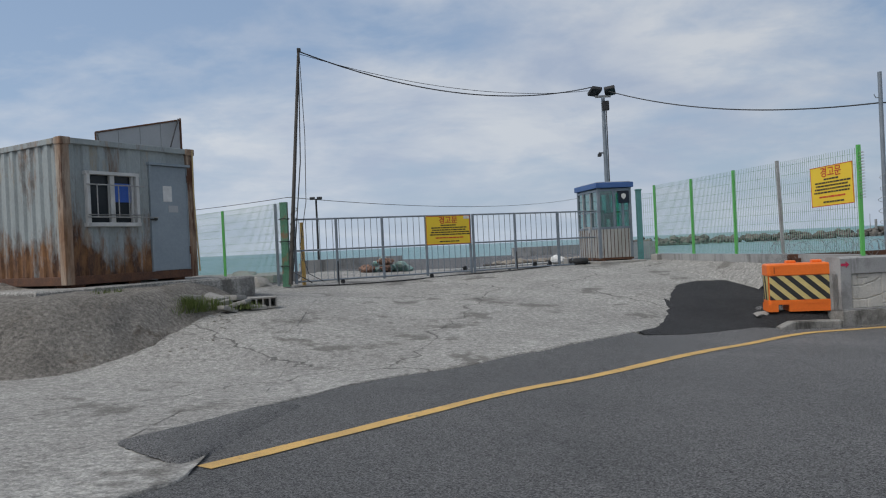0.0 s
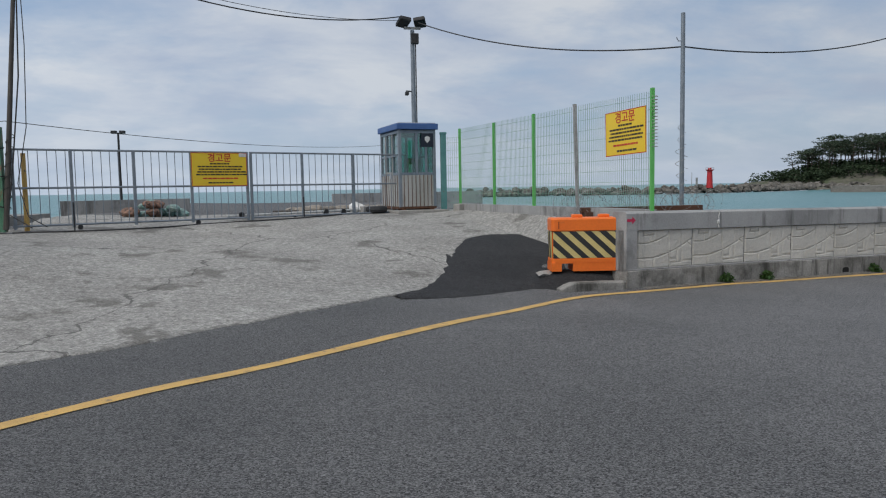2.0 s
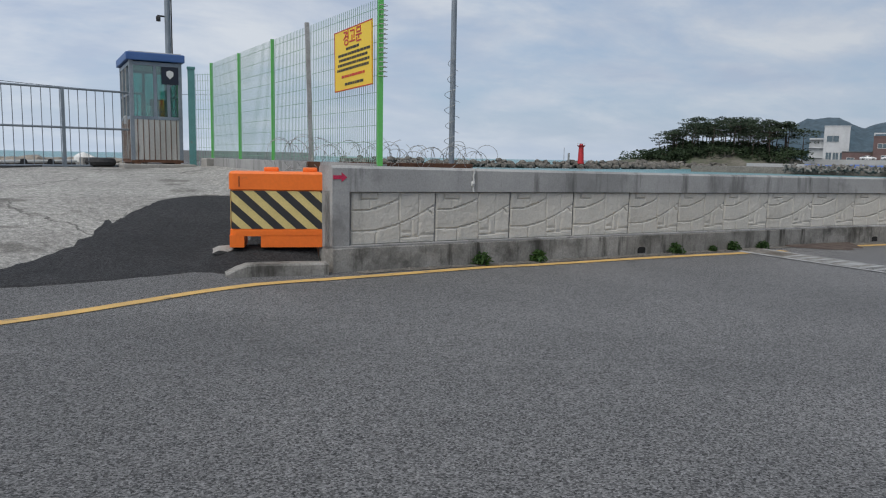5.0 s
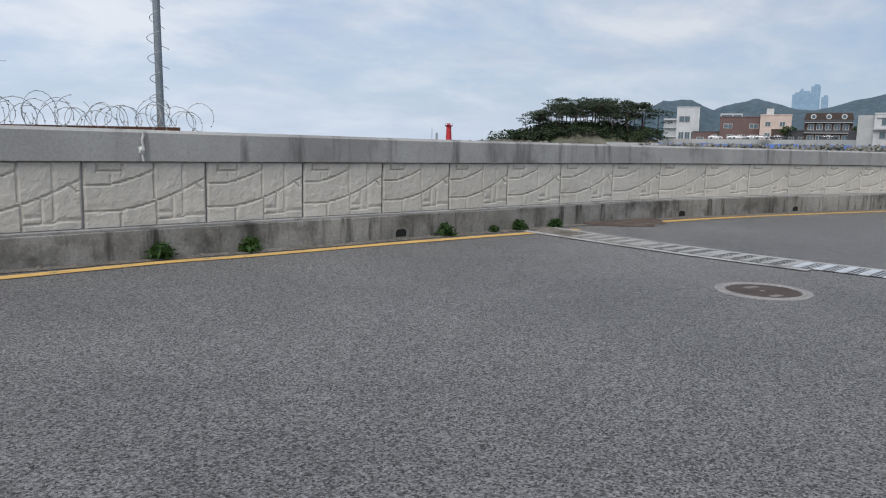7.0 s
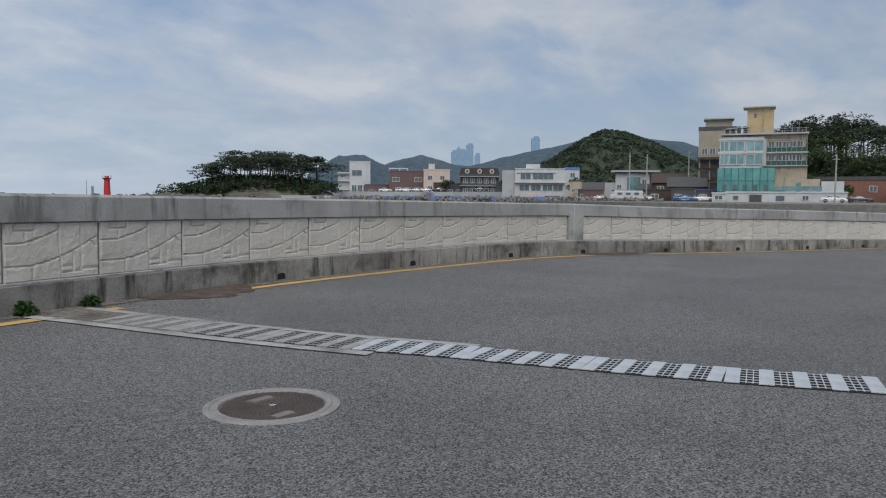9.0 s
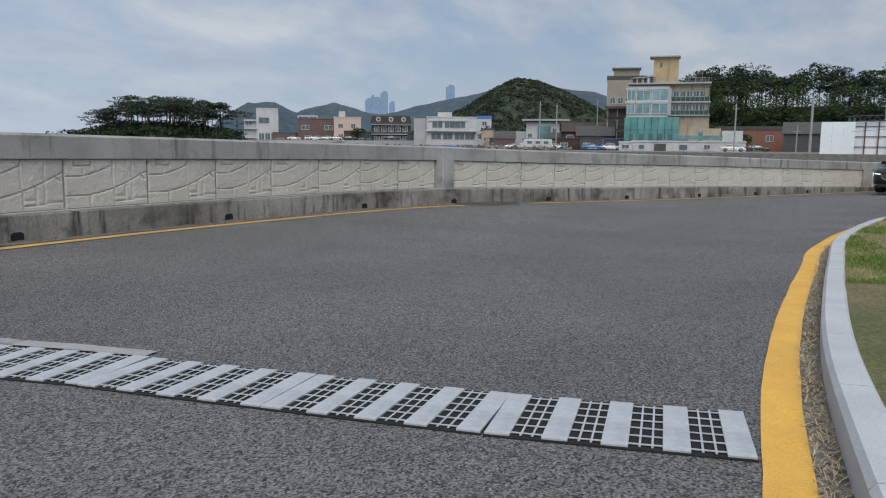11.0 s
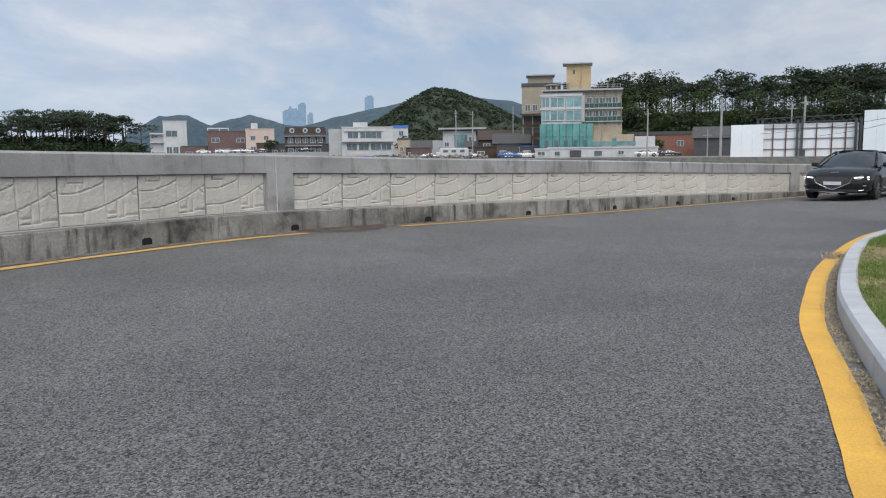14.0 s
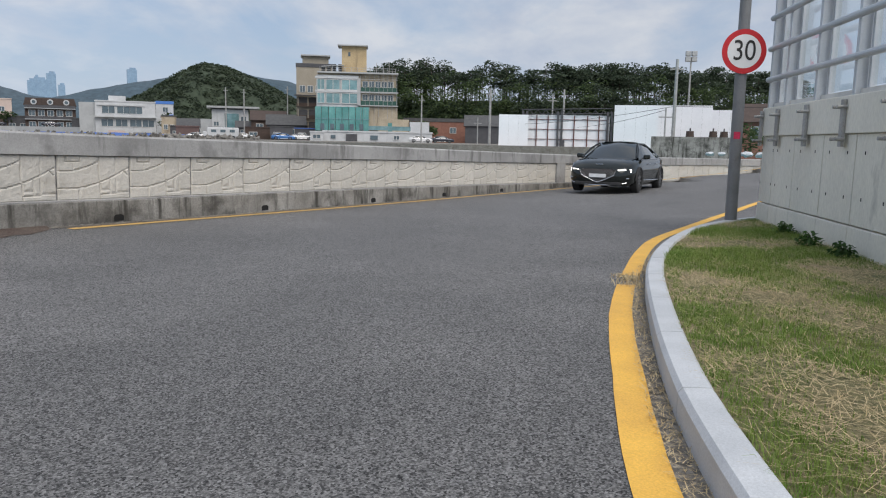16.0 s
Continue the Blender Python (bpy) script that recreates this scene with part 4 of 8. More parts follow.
def make_pad():
    bm = B()
    prism(bm, [(-3.6, -0.55), (-1.5, -0.75), (0.2, -1.0), (0.6, -0.95), (0.62, 0.3), (0.5, 7), (-3.8, 7)], 0.6, 1.50, FACE)
    bmesh.ops.bevel(bm, geom=[e for e in bm.edges if all(v.co.z > 1.4 for v in e.verts)], offset=0.03, segments=1, affect="EDGES")
    solid("container_pad", bm, CONCRETE, "raised concrete pad under the container", "slab", kind="structure")
    bm = B()
    bank = Curve([(-12.5, 8.2), (-5.6, 9.55), (-4.1, 10.3), (-3.5, 11.6), (-3.15, 13.4), (-2.9, 14.6)])
    n, k = 70, 16
    rows = []
    for i in range(n + 1):
        p, d = bank.at(bank.length * i / n)
        q = Vector((-13.0, 15.0)).lerp(Vector((-3.35, 15.0)), (i / n) ** 0.6)
        row = []
        for j in range(k + 1):
            t = j / k
            c = p.lerp(q, t)
            dist = (c - p).length
            h = min(1.0, dist / 1.7)
            base = ground_z(c.x, c.y)
            z = base + (max(1.44, base + 0.1) - base) * (h * h * (3 - 2 * h)) + 0.05 * noise.noise(Vector((c.x * 1.5, c.y * 1.5, 0))) * h + 0.02 * noise.noise(Vector((c.x * 6, c.y * 6, 3))) + (0.0 if j else -0.02)
            row.append(bm.verts.new((c.x + 0.08 * noise.noise(Vector((i * 0.6, j, 5))), c.y, z)))
        rows.append(row)
    for a, b in zip(rows, rows[1:]):
        for m in range(k):
            bm.faces.new((a[m], b[m], b[m + 1], a[m + 1]))
    solid("ground_bank", bm, DIRT, "bank of grey-brown dirt and gravel before the container", "dirt bank", kind="structure", smooth=True)
    bm = B()
    rnd = random.Random(8)
    for i in range(300):
        x, y = rnd.uniform(-8, -2.6), rnd.uniform(9.4, 14.6)
        x2, y2 = -2.2 - abs(rnd.gauss(0, 0.8)), rnd.uniform(8.8, 13.5)
        if x2 > -3.2 and x2 < -2.7 and y2 > 10.6:
            rock(bm, (x2, y2, ground_z(x2, y2) + 0.02), rnd.uniform(0.01, 0.035), 0.6, i, 1)
    solid("loose_gravel", bm, DIRT, "loose gravel scattered at the yard's edge", "gravel", kind="stuff")


make_pad()


def make_container():
    t = thing("shipping_container", "rusty pale blue-grey shipping container used as an office", "container", FACE @ Matrix.Translation((0, 0, 1.55)))
    W_, H_, L_ = 2.75, 2.52, 6.0
    for x in (-W_ + 0.07, -0.07):
        bm = box(B(), (x, 0.07, H_ / 2), (0.16, 0.16, H_), bevel=0.012)
        box(bm, (x, 0.06, H_ - 0.06), (0.19, 0.19, 0.13), bevel=0.015)
        part("corner_post", bm, RUSTPOST, t, "heavily rusted corner post")
    bm = B()
    box(bm, (-W_ / 2, 0.06, H_ - 0.05), (W_ - 0.3, 0.11, 0.10), bevel=0.01)
    box(bm, (-W_ - 0.0 + 0.05, L_ / 2, H_ - 0.05), (0.10, L_ - 0.2, 0.10), bevel=0.01)
    part("top_rail", bm, RUSTCAN, t)
    bm = B()
    box(bm, (-W_ / 2, 0.06, 0.07), (W_ - 0.2, 0.13, 0.15), bevel=0.01)
    box(bm, (-W_ + 0.06, L_ / 2, 0.07), (0.13, L_ - 0.2, 0.15), bevel=0.01)
    part("bottom_rail", bm, DARKRUST, t, "dark rusted bottom rail")
    # end wall: shallow corrugated left of the door, opening for the window
    def corr(bm, x0, x1, z0, z1, y, pitch=0.3, depth=0.035):
        xs = []
        x = x0
        while x < x1 - 1e-4:
            for f, o in ((0, 0), (0.38, 0), (0.5, 1), (0.88, 1)):
                if x + f * pitch < x1:
                    xs.append((x + f * pitch, y + o * depth))
            x += pitch
        xs.append((x1, y))
        v = [(bm.verts.new((a, b, z0)), bm.verts.new((a, b, z1))) for a, b in xs]
        for p, q in zip(v, v[1:]):
            bm.faces.new((p[0], q[0], q[1], p[1]))
    bm = B()
    wx0, wx1, wz0, wz1 = -2.31, -1.28, 1.0, 1.97
    corr(bm, -W_ + 0.15, wx0, 0.14, H_ - 0.1, 0.05)
    corr(bm, wx0, wx1, 0.14, wz0, 0.05)
    corr(bm, wx0, wx1, wz1, H_ - 0.1, 0.05)
    corr(bm, wx1, -1.02, 0.14, H_ - 0.1, 0.05)
    corr(bm, -1.02, -0.13, 2.16, H_ - 0.1, 0.05, 0.9)
    corr(bm, -1.02, -0.13, 0.1, 2.2, 0.09, 0.9)
    part("end_wall", bm, RUSTCAN, t)
    bm = B()
    n = int(L_ / 0.28)
    pts = []
    for i in range(n):
        for f, o in ((0, 0), (0.35, 0), (0.5, 1), (0.85, 1)):
            pts.append((-W_ + 0.02 + o * 0.04, 0.15 + (i + f) * 0.28 * (L_ - 0.3) / (n * 0.28)))
    v = [(bm.verts.new((a, b, 0.14)), bm.verts.new((a, b, H_ - 0.1))) for a, b in pts]
    for p, q in zip(v, v[1:]):
        bm.faces.new((p[0], p[1], q[1], q[0]))
    part("side_wall", bm, RUSTCAN, t)
    bm = B()
    box(bm, (-W_ / 2, L_ / 2, H_ - 0.03), (W_ - 0.04, L_ - 0.04, 0.04))
    box(bm, (-0.04, L_ / 2, H_ / 2), (0.05, L_ - 0.1, H_ - 0.1))
    box(bm, (-W_ / 2, L_ - 0.05, H_ / 2), (W_ - 0.1, 0.05, H_ - 0.1))
    part("shell", bm, RUSTCAN, t)
    # window
    w = part("window", box(B(), ((wx0 + wx1) / 2, 0.10, (wz0 + wz1) / 2), (wx1 - wx0 - 0.02, 0.01, wz1 - wz0 - 0.02)), DARKGLASS, t, "dark sliding window with white frame")
    bm = B()
    for c, s in ((((wx0 + wx1) / 2, 0.03, wz0 + 0.03), (wx1 - wx0 + 0.04, 0.12, 0.07)), (((wx0 + wx1) / 2, 0.03, wz1 - 0.03), (wx1 - wx0 + 0.04, 0.12, 0.06)),
                 ((wx0 + 0.025, 0.03, (wz0 + wz1) / 2), (0.06, 0.12, wz1 - wz0)), ((wx1 - 0.025, 0.03, (wz0 + wz1) / 2), (0.06, 0.12, wz1 - wz0)),
                 (((wx0 + wx1) / 2, 0.05, (wz0 + wz1) / 2), (0.09, 0.07, wz1 - wz0)), ((wx1 - 0.09, 0.06, (wz0 + wz1) / 2), (0.05, 0.05, wz1 - wz0 - 0.1))):
        box(bm, c, s, bevel=0.006)
    part("frame", bm, WHITEFRAME, w)
    bm = B()
    for k in range(3):
        rod(bm, (wx0 - 0.0, -0.05, wz0 + 0.2 + k * 0.0), (wx1 + 0.0, -0.05, wz0 + 0.2), 0.011, seg=6)
    rod(bm, (wx0 - 0.03, -0.05, wz1 - 0.24), (wx1 + 0.1, -0.05, wz1 - 0.24), 0.012, seg=6)
    rod(bm, (wx0 - 0.03, -0.05, wz0 + 0.16), (wx1 + 0.38, -0.05, wz0 + 0.16), 0.012, seg=6)
    for k in range(4):
        x = wx0 + 0.17 + k * 0.21
        rod(bm, (x, -0.05, wz0 + 0.16), (x, -0.05, wz1 - 0.24), 0.010, seg=6)
    part("security_bars", bm, DULLG, w)
    part("poster", box(B(), (wx1 - 0.26, 0.088, wz1 - 0.36), (0.33, 0.006, 0.34)), BLUEPRINT, w, "blue printed sheet behind the glass")
    # door
    d = part("door", box(B(), (-0.565, 0.045, 1.15), (0.80, 0.05, 2.0), bevel=0.008), DOORPAINT, t, "closed grey-blue steel door with scraped paint")
    bm = B()
    for c, s in (((-0.99, 0.05, 1.13), (0.05, 0.09, 2.1)), ((-0.14, 0.05, 1.13), (0.05, 0.09, 2.1)), ((-0.565, 0.04, 2.18), (0.95, 0.14, 0.05)), ((-0.565, 0.05, 0.1), (0.9, 0.09, 0.05))):
        box(bm, c, s, bevel=0.006)
    part("door_frame", bm, DOORPAINT, d)
    part("notice", box(B(), (-0.62, 0.017, 1.62), (0.20, 0.004, 0.30)), PAPER, d, "white paper notice")
    part("label", box(B(), (-0.50, 0.017, 1.33), (0.22, 0.004, 0.13)), GREYPANEL, d)
    bm = B()
    rod(bm, (-0.92, -0.02, 1.13), (-0.92, 0.03, 1.13), 0.03, seg=12)
    box(bm, (-0.98, -0.015, 1.12), (0.13, 0.03, 0.03), bevel=0.004)
    part("handle", bm, BLACK, d)
    for z in (0.45, 1.85):
        part("hinge", rod(B(), (-0.15, 0.0, z), (-0.15, 0.0, z + 0.15), 0.018, seg=8), DARKRUST, d)
    part("pipe", tube(B(), [(-0.03, -0.04, 2.5), (-0.05, -0.05, 1.6), (0.02, -0.05, 0.1)], 0.015), mat("tan_hose", (0.5, 0.38, 0.2), rough=0.6), t)
    # blocks it stands on
    for x in (-2.5, -1.4, -0.4):
        part("bearer", box(B(), (x, 0.3, -0.02), (0.25, 0.5, 0.12), bevel=0.01), DARKRUST, t)
    return t


make_container()


def make_billboard():
    m = FACE @ Matrix.Translation((0, 0.35, 4.07))
    t = thing("roof_billboard", "grey panel billboard seen from its back on the container roof", "billboard", m)
    for k in range(4):
        x0, x1 = -1.85 + k * 0.47, -1.85 + (k + 1) * 0.47 - 0.012
        bm = B()
        z = lambda x: 0.2 + 0.235 * (x + 1.85)
        v = [bm.verts.new(p) for p in ((x0, 0, 0.0), (x1, 0, 0.0), (x1, 0, z(x1)), (x0, 0, z(x0)), (x0, 0.03, 0.0), (x1, 0.03, 0.0), (x1, 0.03, z(x1)), (x0, 0.03, z(x0)))]
        for f in ((0, 1, 2, 3), (7, 6, 5, 4), (0, 4, 5, 1), (3, 2, 6, 7), (1, 5, 6, 2), (0, 3, 7, 4)):
            bm.faces.new([v[i] for i in f])
        part("panel", bm, GREYPANEL, t)
    bm = B()
    tube(bm, [(-1.86, -0.01, 0.2), (0.04, -0.01, 0.65)], 0.018)
    tube(bm, [(-1.86, -0.01, 0.0), (-1.86, -0.01, 0.2)], 0.015)
    tube(bm, [(0.03, -0.01, 0.0), (0.03, -0.01, 0.68)], 0.02)
    part("edge_frame", bm, DARKRUST, t)
    part("brace", tube(B(), [(-0.45, -0.28, 0.03), (-0.02, -0.01, 0.66)], 0.014), BLACK, t)
    part("brace", tube(B(), [(-1.98, -0.28, 0.0), (-1.84, -0.01, 0.2)], 0.014), BLACK, t)


make_billboard()


def blades(bm, c, n, h, spread, rnd, width=0.01, lean=0.5):
    """A tuft of narrow leaves."""
    for i in range(n):
        a, r = rnd.uniform(0, math.tau), rnd.uniform(0, spread)
        x, y, z = c[0] + r * math.cos(a), c[1] + r * math.sin(a), c[2]
        b = rnd.uniform(0, math.tau)
        k = rnd.uniform(0.1, lean)
        hh = h * rnd.uniform(0.5, 1.15)
        dx, dy = math.cos(b), math.sin(b)
        w = width * rnd.uniform(0.6, 1.3)
        p = [(x - dy * w, y + dx * w, z), (x + dy * w, y - dx * w, z), (x + dx * k * hh * 0.4 + dy * w * 0.7, y + dy * k * hh * 0.4 - dx * w * 0.7, z + hh * 0.6), (x + dx * k * hh * 0.4 - dy * w * 0.7, y + dy * k * hh * 0.4 + dx * w * 0.7, z + hh * 0.6), (x + dx * k * hh, y + dy * k * hh, z + hh * (1 - 0.3 * k))]
        v = [bm.verts.new(q) for q in p]
        bm.faces.new((v[0], v[1], v[2], v[3]))
        bm.faces.new((v[3], v[2], v[4]))
    return bm


def leafy(bm, c, n, r, rnd, leaf=0.04):
    """A low clump of broad leaves on stalks."""
    for i in range(n):
        a, e = rnd.uniform(0, math.tau), rnd.uniform(0.1, 1.4)
        q = Vector(c) + Vector((math.cos(a) * math.cos(e), math.sin(a) * math.cos(e), math.sin(e) * 1.1)) * r * rnd.uniform(0.35, 1.0)
        m = Matrix.Translation(q) @ Euler((rnd.uniform(-0.9, 0.9), rnd.uniform(-0.9, 0.9), a)).to_matrix().to_4x4()
        s = leaf * rnd.uniform(0.6, 1.3)
        v = [bm.verts.new(m @ Vector(p)) for p in ((-s, 0, 0), (-s * 0.2, -s * 0.55, 0.005), (s, 0, -0.01), (-s * 0.2, s * 0.55, 0.005))]
        bm.faces.new(v)
    return bm


def make_rubble():
    rnd = random.Random(21)
    bm = B()
    for c, n, h in (((-3.55, 13.35, 1.0), 420, 0.34), ((-3.25, 13.8, 1.0), 260, 0.24), ((-3.75, 13.0, 0.95), 260, 0.26), ((-2.75, 13.9, 0.98), 120, 0.16), ((-4.6, 12.6, 1.38), 90, 0.15)):
        blades(bm, c, n, h, 0.32, rnd, 0.006, 0.9)
    solid("grass_tuft", bm, YGRASS, "scruffy green grass tufts growing from the dirt bank", "grass", kind="stuff")
    for i, (x, y, z, sx, sy, sz, rz, ry) in enumerate(((-3.05, 14.25, 1.02, 0.55, 0.4, 0.10, 0.3, 0.15), (-3.3, 14.0, 1.08, 0.5, 0.35, 0.09, 0.9, -0.1), (-2.75, 14.45, 1.0, 0.45, 0.4, 0.09, -0.2, 0.2), (-3.75, 13.6, 1.25, 0.6, 0.35, 0.09, 0.6, 0.1), (-3.1, 14.55, 1.14, 0.4, 0.3, 0.10, 1.3, 0.1), (-2.95, 14.0, 1.05, 0.5, 0.32, 0.07, 0.1, -0.25), (-3.45, 14.2, 1.2, 0.55, 0.4, 0.08, -0.4, 0.22), (-2.6, 14.15, 0.98, 0.28, 0.2, 0.09, 0.7, 0.1), (-3.0, 13.7, 1.0, 0.3, 0.22, 0.07, 1.0, 0.3))):
        bm = B()
        box(bm, (0, 0, 0), (sx, sy, sz), bevel=0.02)
        for v in bm.verts:
            v.co += Vector((noise.noise(v.co * 4 + Vector((i, 0, 0))), noise.noise(v.co * 4 + Vector((0, i, 0))), 0)) * 0.05
        solid("concrete_chunk", bm, RUBBLE, "broken slab of grey concrete lying on dirt", "rubble", group="broken concrete slabs", m=pose(x, y, z, 0, math.degrees(ry), math.degrees(rz)))
    # hollow block
    t = thing("hollow_block", "grey hollow concrete block lying on its side", "concrete block", Matrix.Translation((-2.55, 14.35, ground_z(-2.55, 14.35) + 0.10)) @ Matrix.Rotation(0.35, 4, "Z"), group="hollow blocks")
    bm = B()
    for z in (-0.085, 0.085):
        box(bm, (0, 0, z), (0.5, 0.3, 0.03), bevel=0.004)
    for x in (-0.235, -0.12, 0, 0.12, 0.235):
        box(bm, (x, 0, 0), (0.03, 0.3, 0.145))
    box(bm, (0, 0.14, 0), (0.48, 0.02, 0.16))
    part("shell", bm, RUBBLE, t)


make_rubble()


# ---- gate ----
GD = Vector((0.9055, 0.4243, 0))
GATE0 = Vector((0.308, 20.57, 0))


def gate_pt(s, z, off=0.0):
    p = GATE0 + GD * s + Vector((-GD.y, GD.x, 0)) * off
    return (p.x, p.y, z)


def make_gate_leaf(s0, s1, posts, label):
    p = gate_pt(s0, 1.16)
    t = thing("steel_gate", label, "gate", Matrix.Translation(p) @ Matrix.Rotation(math.atan2(GD.y, GD.x), 4, "Z"), group="gate leaves")
    L_ = s1 - s0
    for z in (1.57, 0.80, 0.04):
        part("rail", rod(B(), (0, 0, z), (L_, 0, z), 0.022, seg=8), GALV, t)
    for x in posts:
        part("upright", box(B(), (x - s0, 0, 0.78), (0.06, 0.05, 1.6), bevel=0.006), GALV, t)
    n = int(L_ / 0.165)
    bar = finish(rod(B(), (0, 0, 0.04), (0, 0, 1.57), 0.008, seg=6), "bar", GALV)
    for i in range(1, n):
        o = new("bar", bar)
        o.parent = t
        o.location = (L_ * i / n, 0.0, 0.0)
    for x in (L_ * 0.25, L_ * 0.75):
        bm = B()
        rod(bm, (x, -0.03, -0.02), (x, 0.03, -0.02), 0.05, seg=14)
        part("wheel", bm, BLACK, t)
    for x in posts[1:2]:
        part("drop_bolt", rod(B(), (x - s0, -0.04, -0.14), (x - s0, -0.04, 0.5), 0.014, seg=6), BLACK, t)


make_gate_leaf(-3.55, 1.36, (-3.5, -2.44, -1.21, 0.02, 1.33), "grey galvanised steel bar gate leaf, closed")
make_gate_leaf(1.40, 5.85, (1.43, 2.75, 4.19, 5.8), "grey galvanised steel bar gate leaf beside the booth, closed")


def make_sign(name, label, m, w, h):
    """A warning sheet: red heading, rows of print that cannot be read."""
    t = thing(name, label, "sign", m)
    part("sheet", box(B(), (0, 0, 0), (w, 0.012, h), bevel=0.003), SIGNY, t)
    face = Matrix.Translation((0, -0.0085, 0)) @ Matrix.Rotation(radians(90), 4, "X")
    text_mesh("경고문", h * 0.27, face @ Matrix.Translation((0, h * 0.33, 0)), SIGNRED, "heading", t, "red printed heading")
    rnd = random.Random(int(w * 1000))
    rows = ((0.17, 0.34, SIGNBLK), (0.085, 0.78, SIGNBLK), (0.005, 0.74, SIGNBLK), (-0.075, 0.80, SIGNBLK), (-0.155, 0.84, SIGNBLK), (-0.27, 0.60, SIGNRED), (-0.40, 0.42, SIGNBLK))
    for z, ww, mt in rows:
        bm = B()
        x = -ww * w / 2
        while x < ww * w / 2:
            k = rnd.uniform(0.03, 0.085) * w
            box(bm, (x + k / 2, -0.0075, z * h), (k, 0.003, h * 0.042))
            x += k + 0.012 * w
        part("print_row", bm, mt, t)
    bm = B()
    for sx in (-1, 1):
        box(bm, (sx * (w / 2 - 0.008), -0.007, 0), (0.012, 0.003, h))
        box(bm, (0, -0.007, sx * (h / 2 - 0.008)), (w, 0.003, 0.012))
    part("border", bm, SIGNRED, t)
    return t


ga = math.atan2(GD.y, GD.x)
sg = make_sign("warning_sign", "yellow warning sign with red heading fixed to the gate", Matrix.Translation(gate_pt(0.66, 2.335, -0.045)) @ Matrix.Rotation(ga, 4, "Z"), 1.30, 0.76)
part("badge", box(B(), (0.55, -0.009, 0.33), (0.17, 0.004, 0.08)), PAPER, sg)


def make_post(name, label, x, y, z0, z1, r, material, square=True, lean=(0, 0), cap=None):
    t = thing(name, label, "post", Matrix.Translation((x, y, z0)))
    h = z1 - z0
    bm = B()
    if square:
        sweep(bm, [[(sx * r + lean[0] * k, sy * r + lean[1] * k, h * k) for sx, sy in ((-1, -1), (1, -1), (1, 1), (-1, 1))] for k in (0, 1)])
    else:
        rod(bm, (0, 0, 0), (lean[0], lean[1], h), r, r * 0.9, seg=12)
    part("shaft", bm, material, t)
    if cap:
        part("cap", box(B(), (lean[0], lean[1], h + 0.02), (r * 2.4, r * 2.4, 0.05), bevel=0.01), cap, t)
    return t


gp = make_post("gate_post", "old chipped green square gate post wrapped with wire", -3.08, 18.98, 1.1, 3.16, 0.085, OLDGREEN, True, (0.0, 0.03))
for z in (0.5, 1.1, 1.65):
    bm = B()
    tube(bm, [(0.1 * math.cos(a) * 1.25, 0.1 * math.sin(a) * 1.25, z + 0.01 * math.sin(3 * a)) for a in (math.tau * k / 14 for k in range(15))], 0.012)
    part("wire_wrap", bm, BLACK, gp)
make_post("gate_post", "weathered teal steel gate post beside the booth", 6.54, 22.65, 1.1, 3.26, 0.07, TEAL, True, (0, 0), TEAL)
make_post("yellow_bollard_post", "yellow painted steel pipe standing behind the gate", -2.72, 19.3, 1.1, 2.66, 0.05, YELLOW_OLD, False)

# leaning cable pole at the gate
t = thing("cable_pole", "tall thin weathered pole leaning at the gate post", "pole", Matrix.Translation((-2.98, 18.92, 1.15)))
part("shaft", rod(B(), (0, 0, 0), (0.42, 0.22, 5.72), 0.055, 0.035, seg=10), WOODOLD, t)
part("insulator", box(B(), (0.43, 0.22, 5.74), (0.09, 0.09, 0.1), bevel=0.02), BLACK, t)
part("lashing", tube(B(), [(0.02 + 0.075 * math.cos(k * 0.8) + 0.003 * k, 0.05 + 0.075 * math.sin(k * 0.8), 0.4 + k * 0.03) for k in range(50)], 0.008), BLACK, t)
bm = B()
tube(bm, [(0.44, 0.2, 5.65), (0.50, 0.1, 3.6), (0.46, 0.05, 2.0), (0.28, -0.05, 0.9), (0.5, -0.25, 0.25), (0.9, -0.5, 0.06)], 0.009)
tube(bm, [(0.42, 0.2, 5.65), (0.36, 0.1, 3.0), (0.2, 0.0, 1.3), (0.1, -0.1, 0.3), (0.6, -0.4, 0.04)], 0.014)
part("hanging_cable", bm, BLACK, t)


def cable(label, pts, r=0.012, sag=0.0):
    bm = B()
    out = []
    for (a, b), s in zip(zip(pts, pts[1:]), sag if isinstance(sag, (list, tuple)) else [sag] * (len(pts) - 1)):
        for i in range(25):
            t = i / 24
            p = Vector(a).lerp(Vector(b), t)
            p.z -= s * 4 * t * (1 - t)
            out.append(p)
    tube(bm, out, r, 5)
    return solid("overhead_cable", bm, BLACK, label, "cable", group="overhead cables")


LAMPTOP = (6.05, 24.65, 6.62)
cable("black cable sagging between two yard poles", [(-2.56, 19.14, 6.86), (LAMPTOP[0] - 0.35, LAMPTOP[1] - 0.15, LAMPTOP[2] + 0.1)], 0.017, 0.62)
cable("thin second cable sagging between two yard poles", [(-2.56, 19.14, 6.8), (LAMPTOP[0] - 0.35, LAMPTOP[1] - 0.15, LAMPTOP[2])], 0.008, 0.42)
cable("black cable sagging from lamp pole to seaside poles", [(LAMPTOP[0] + 0.15, LAMPTOP[1], LAMPTOP[2]), (10.28, 16.8, 4.54), (21.72, 22.57, 6.57)], 0.016, [0.35, 0.42])
cable("thin low wire stretched behind the gate", [(-9.5, 25.5, 3.4), (-3.02, 19.3, 3.3), (8.5, 42.0, 4.2)], 0.008, [0.05, 0.35])

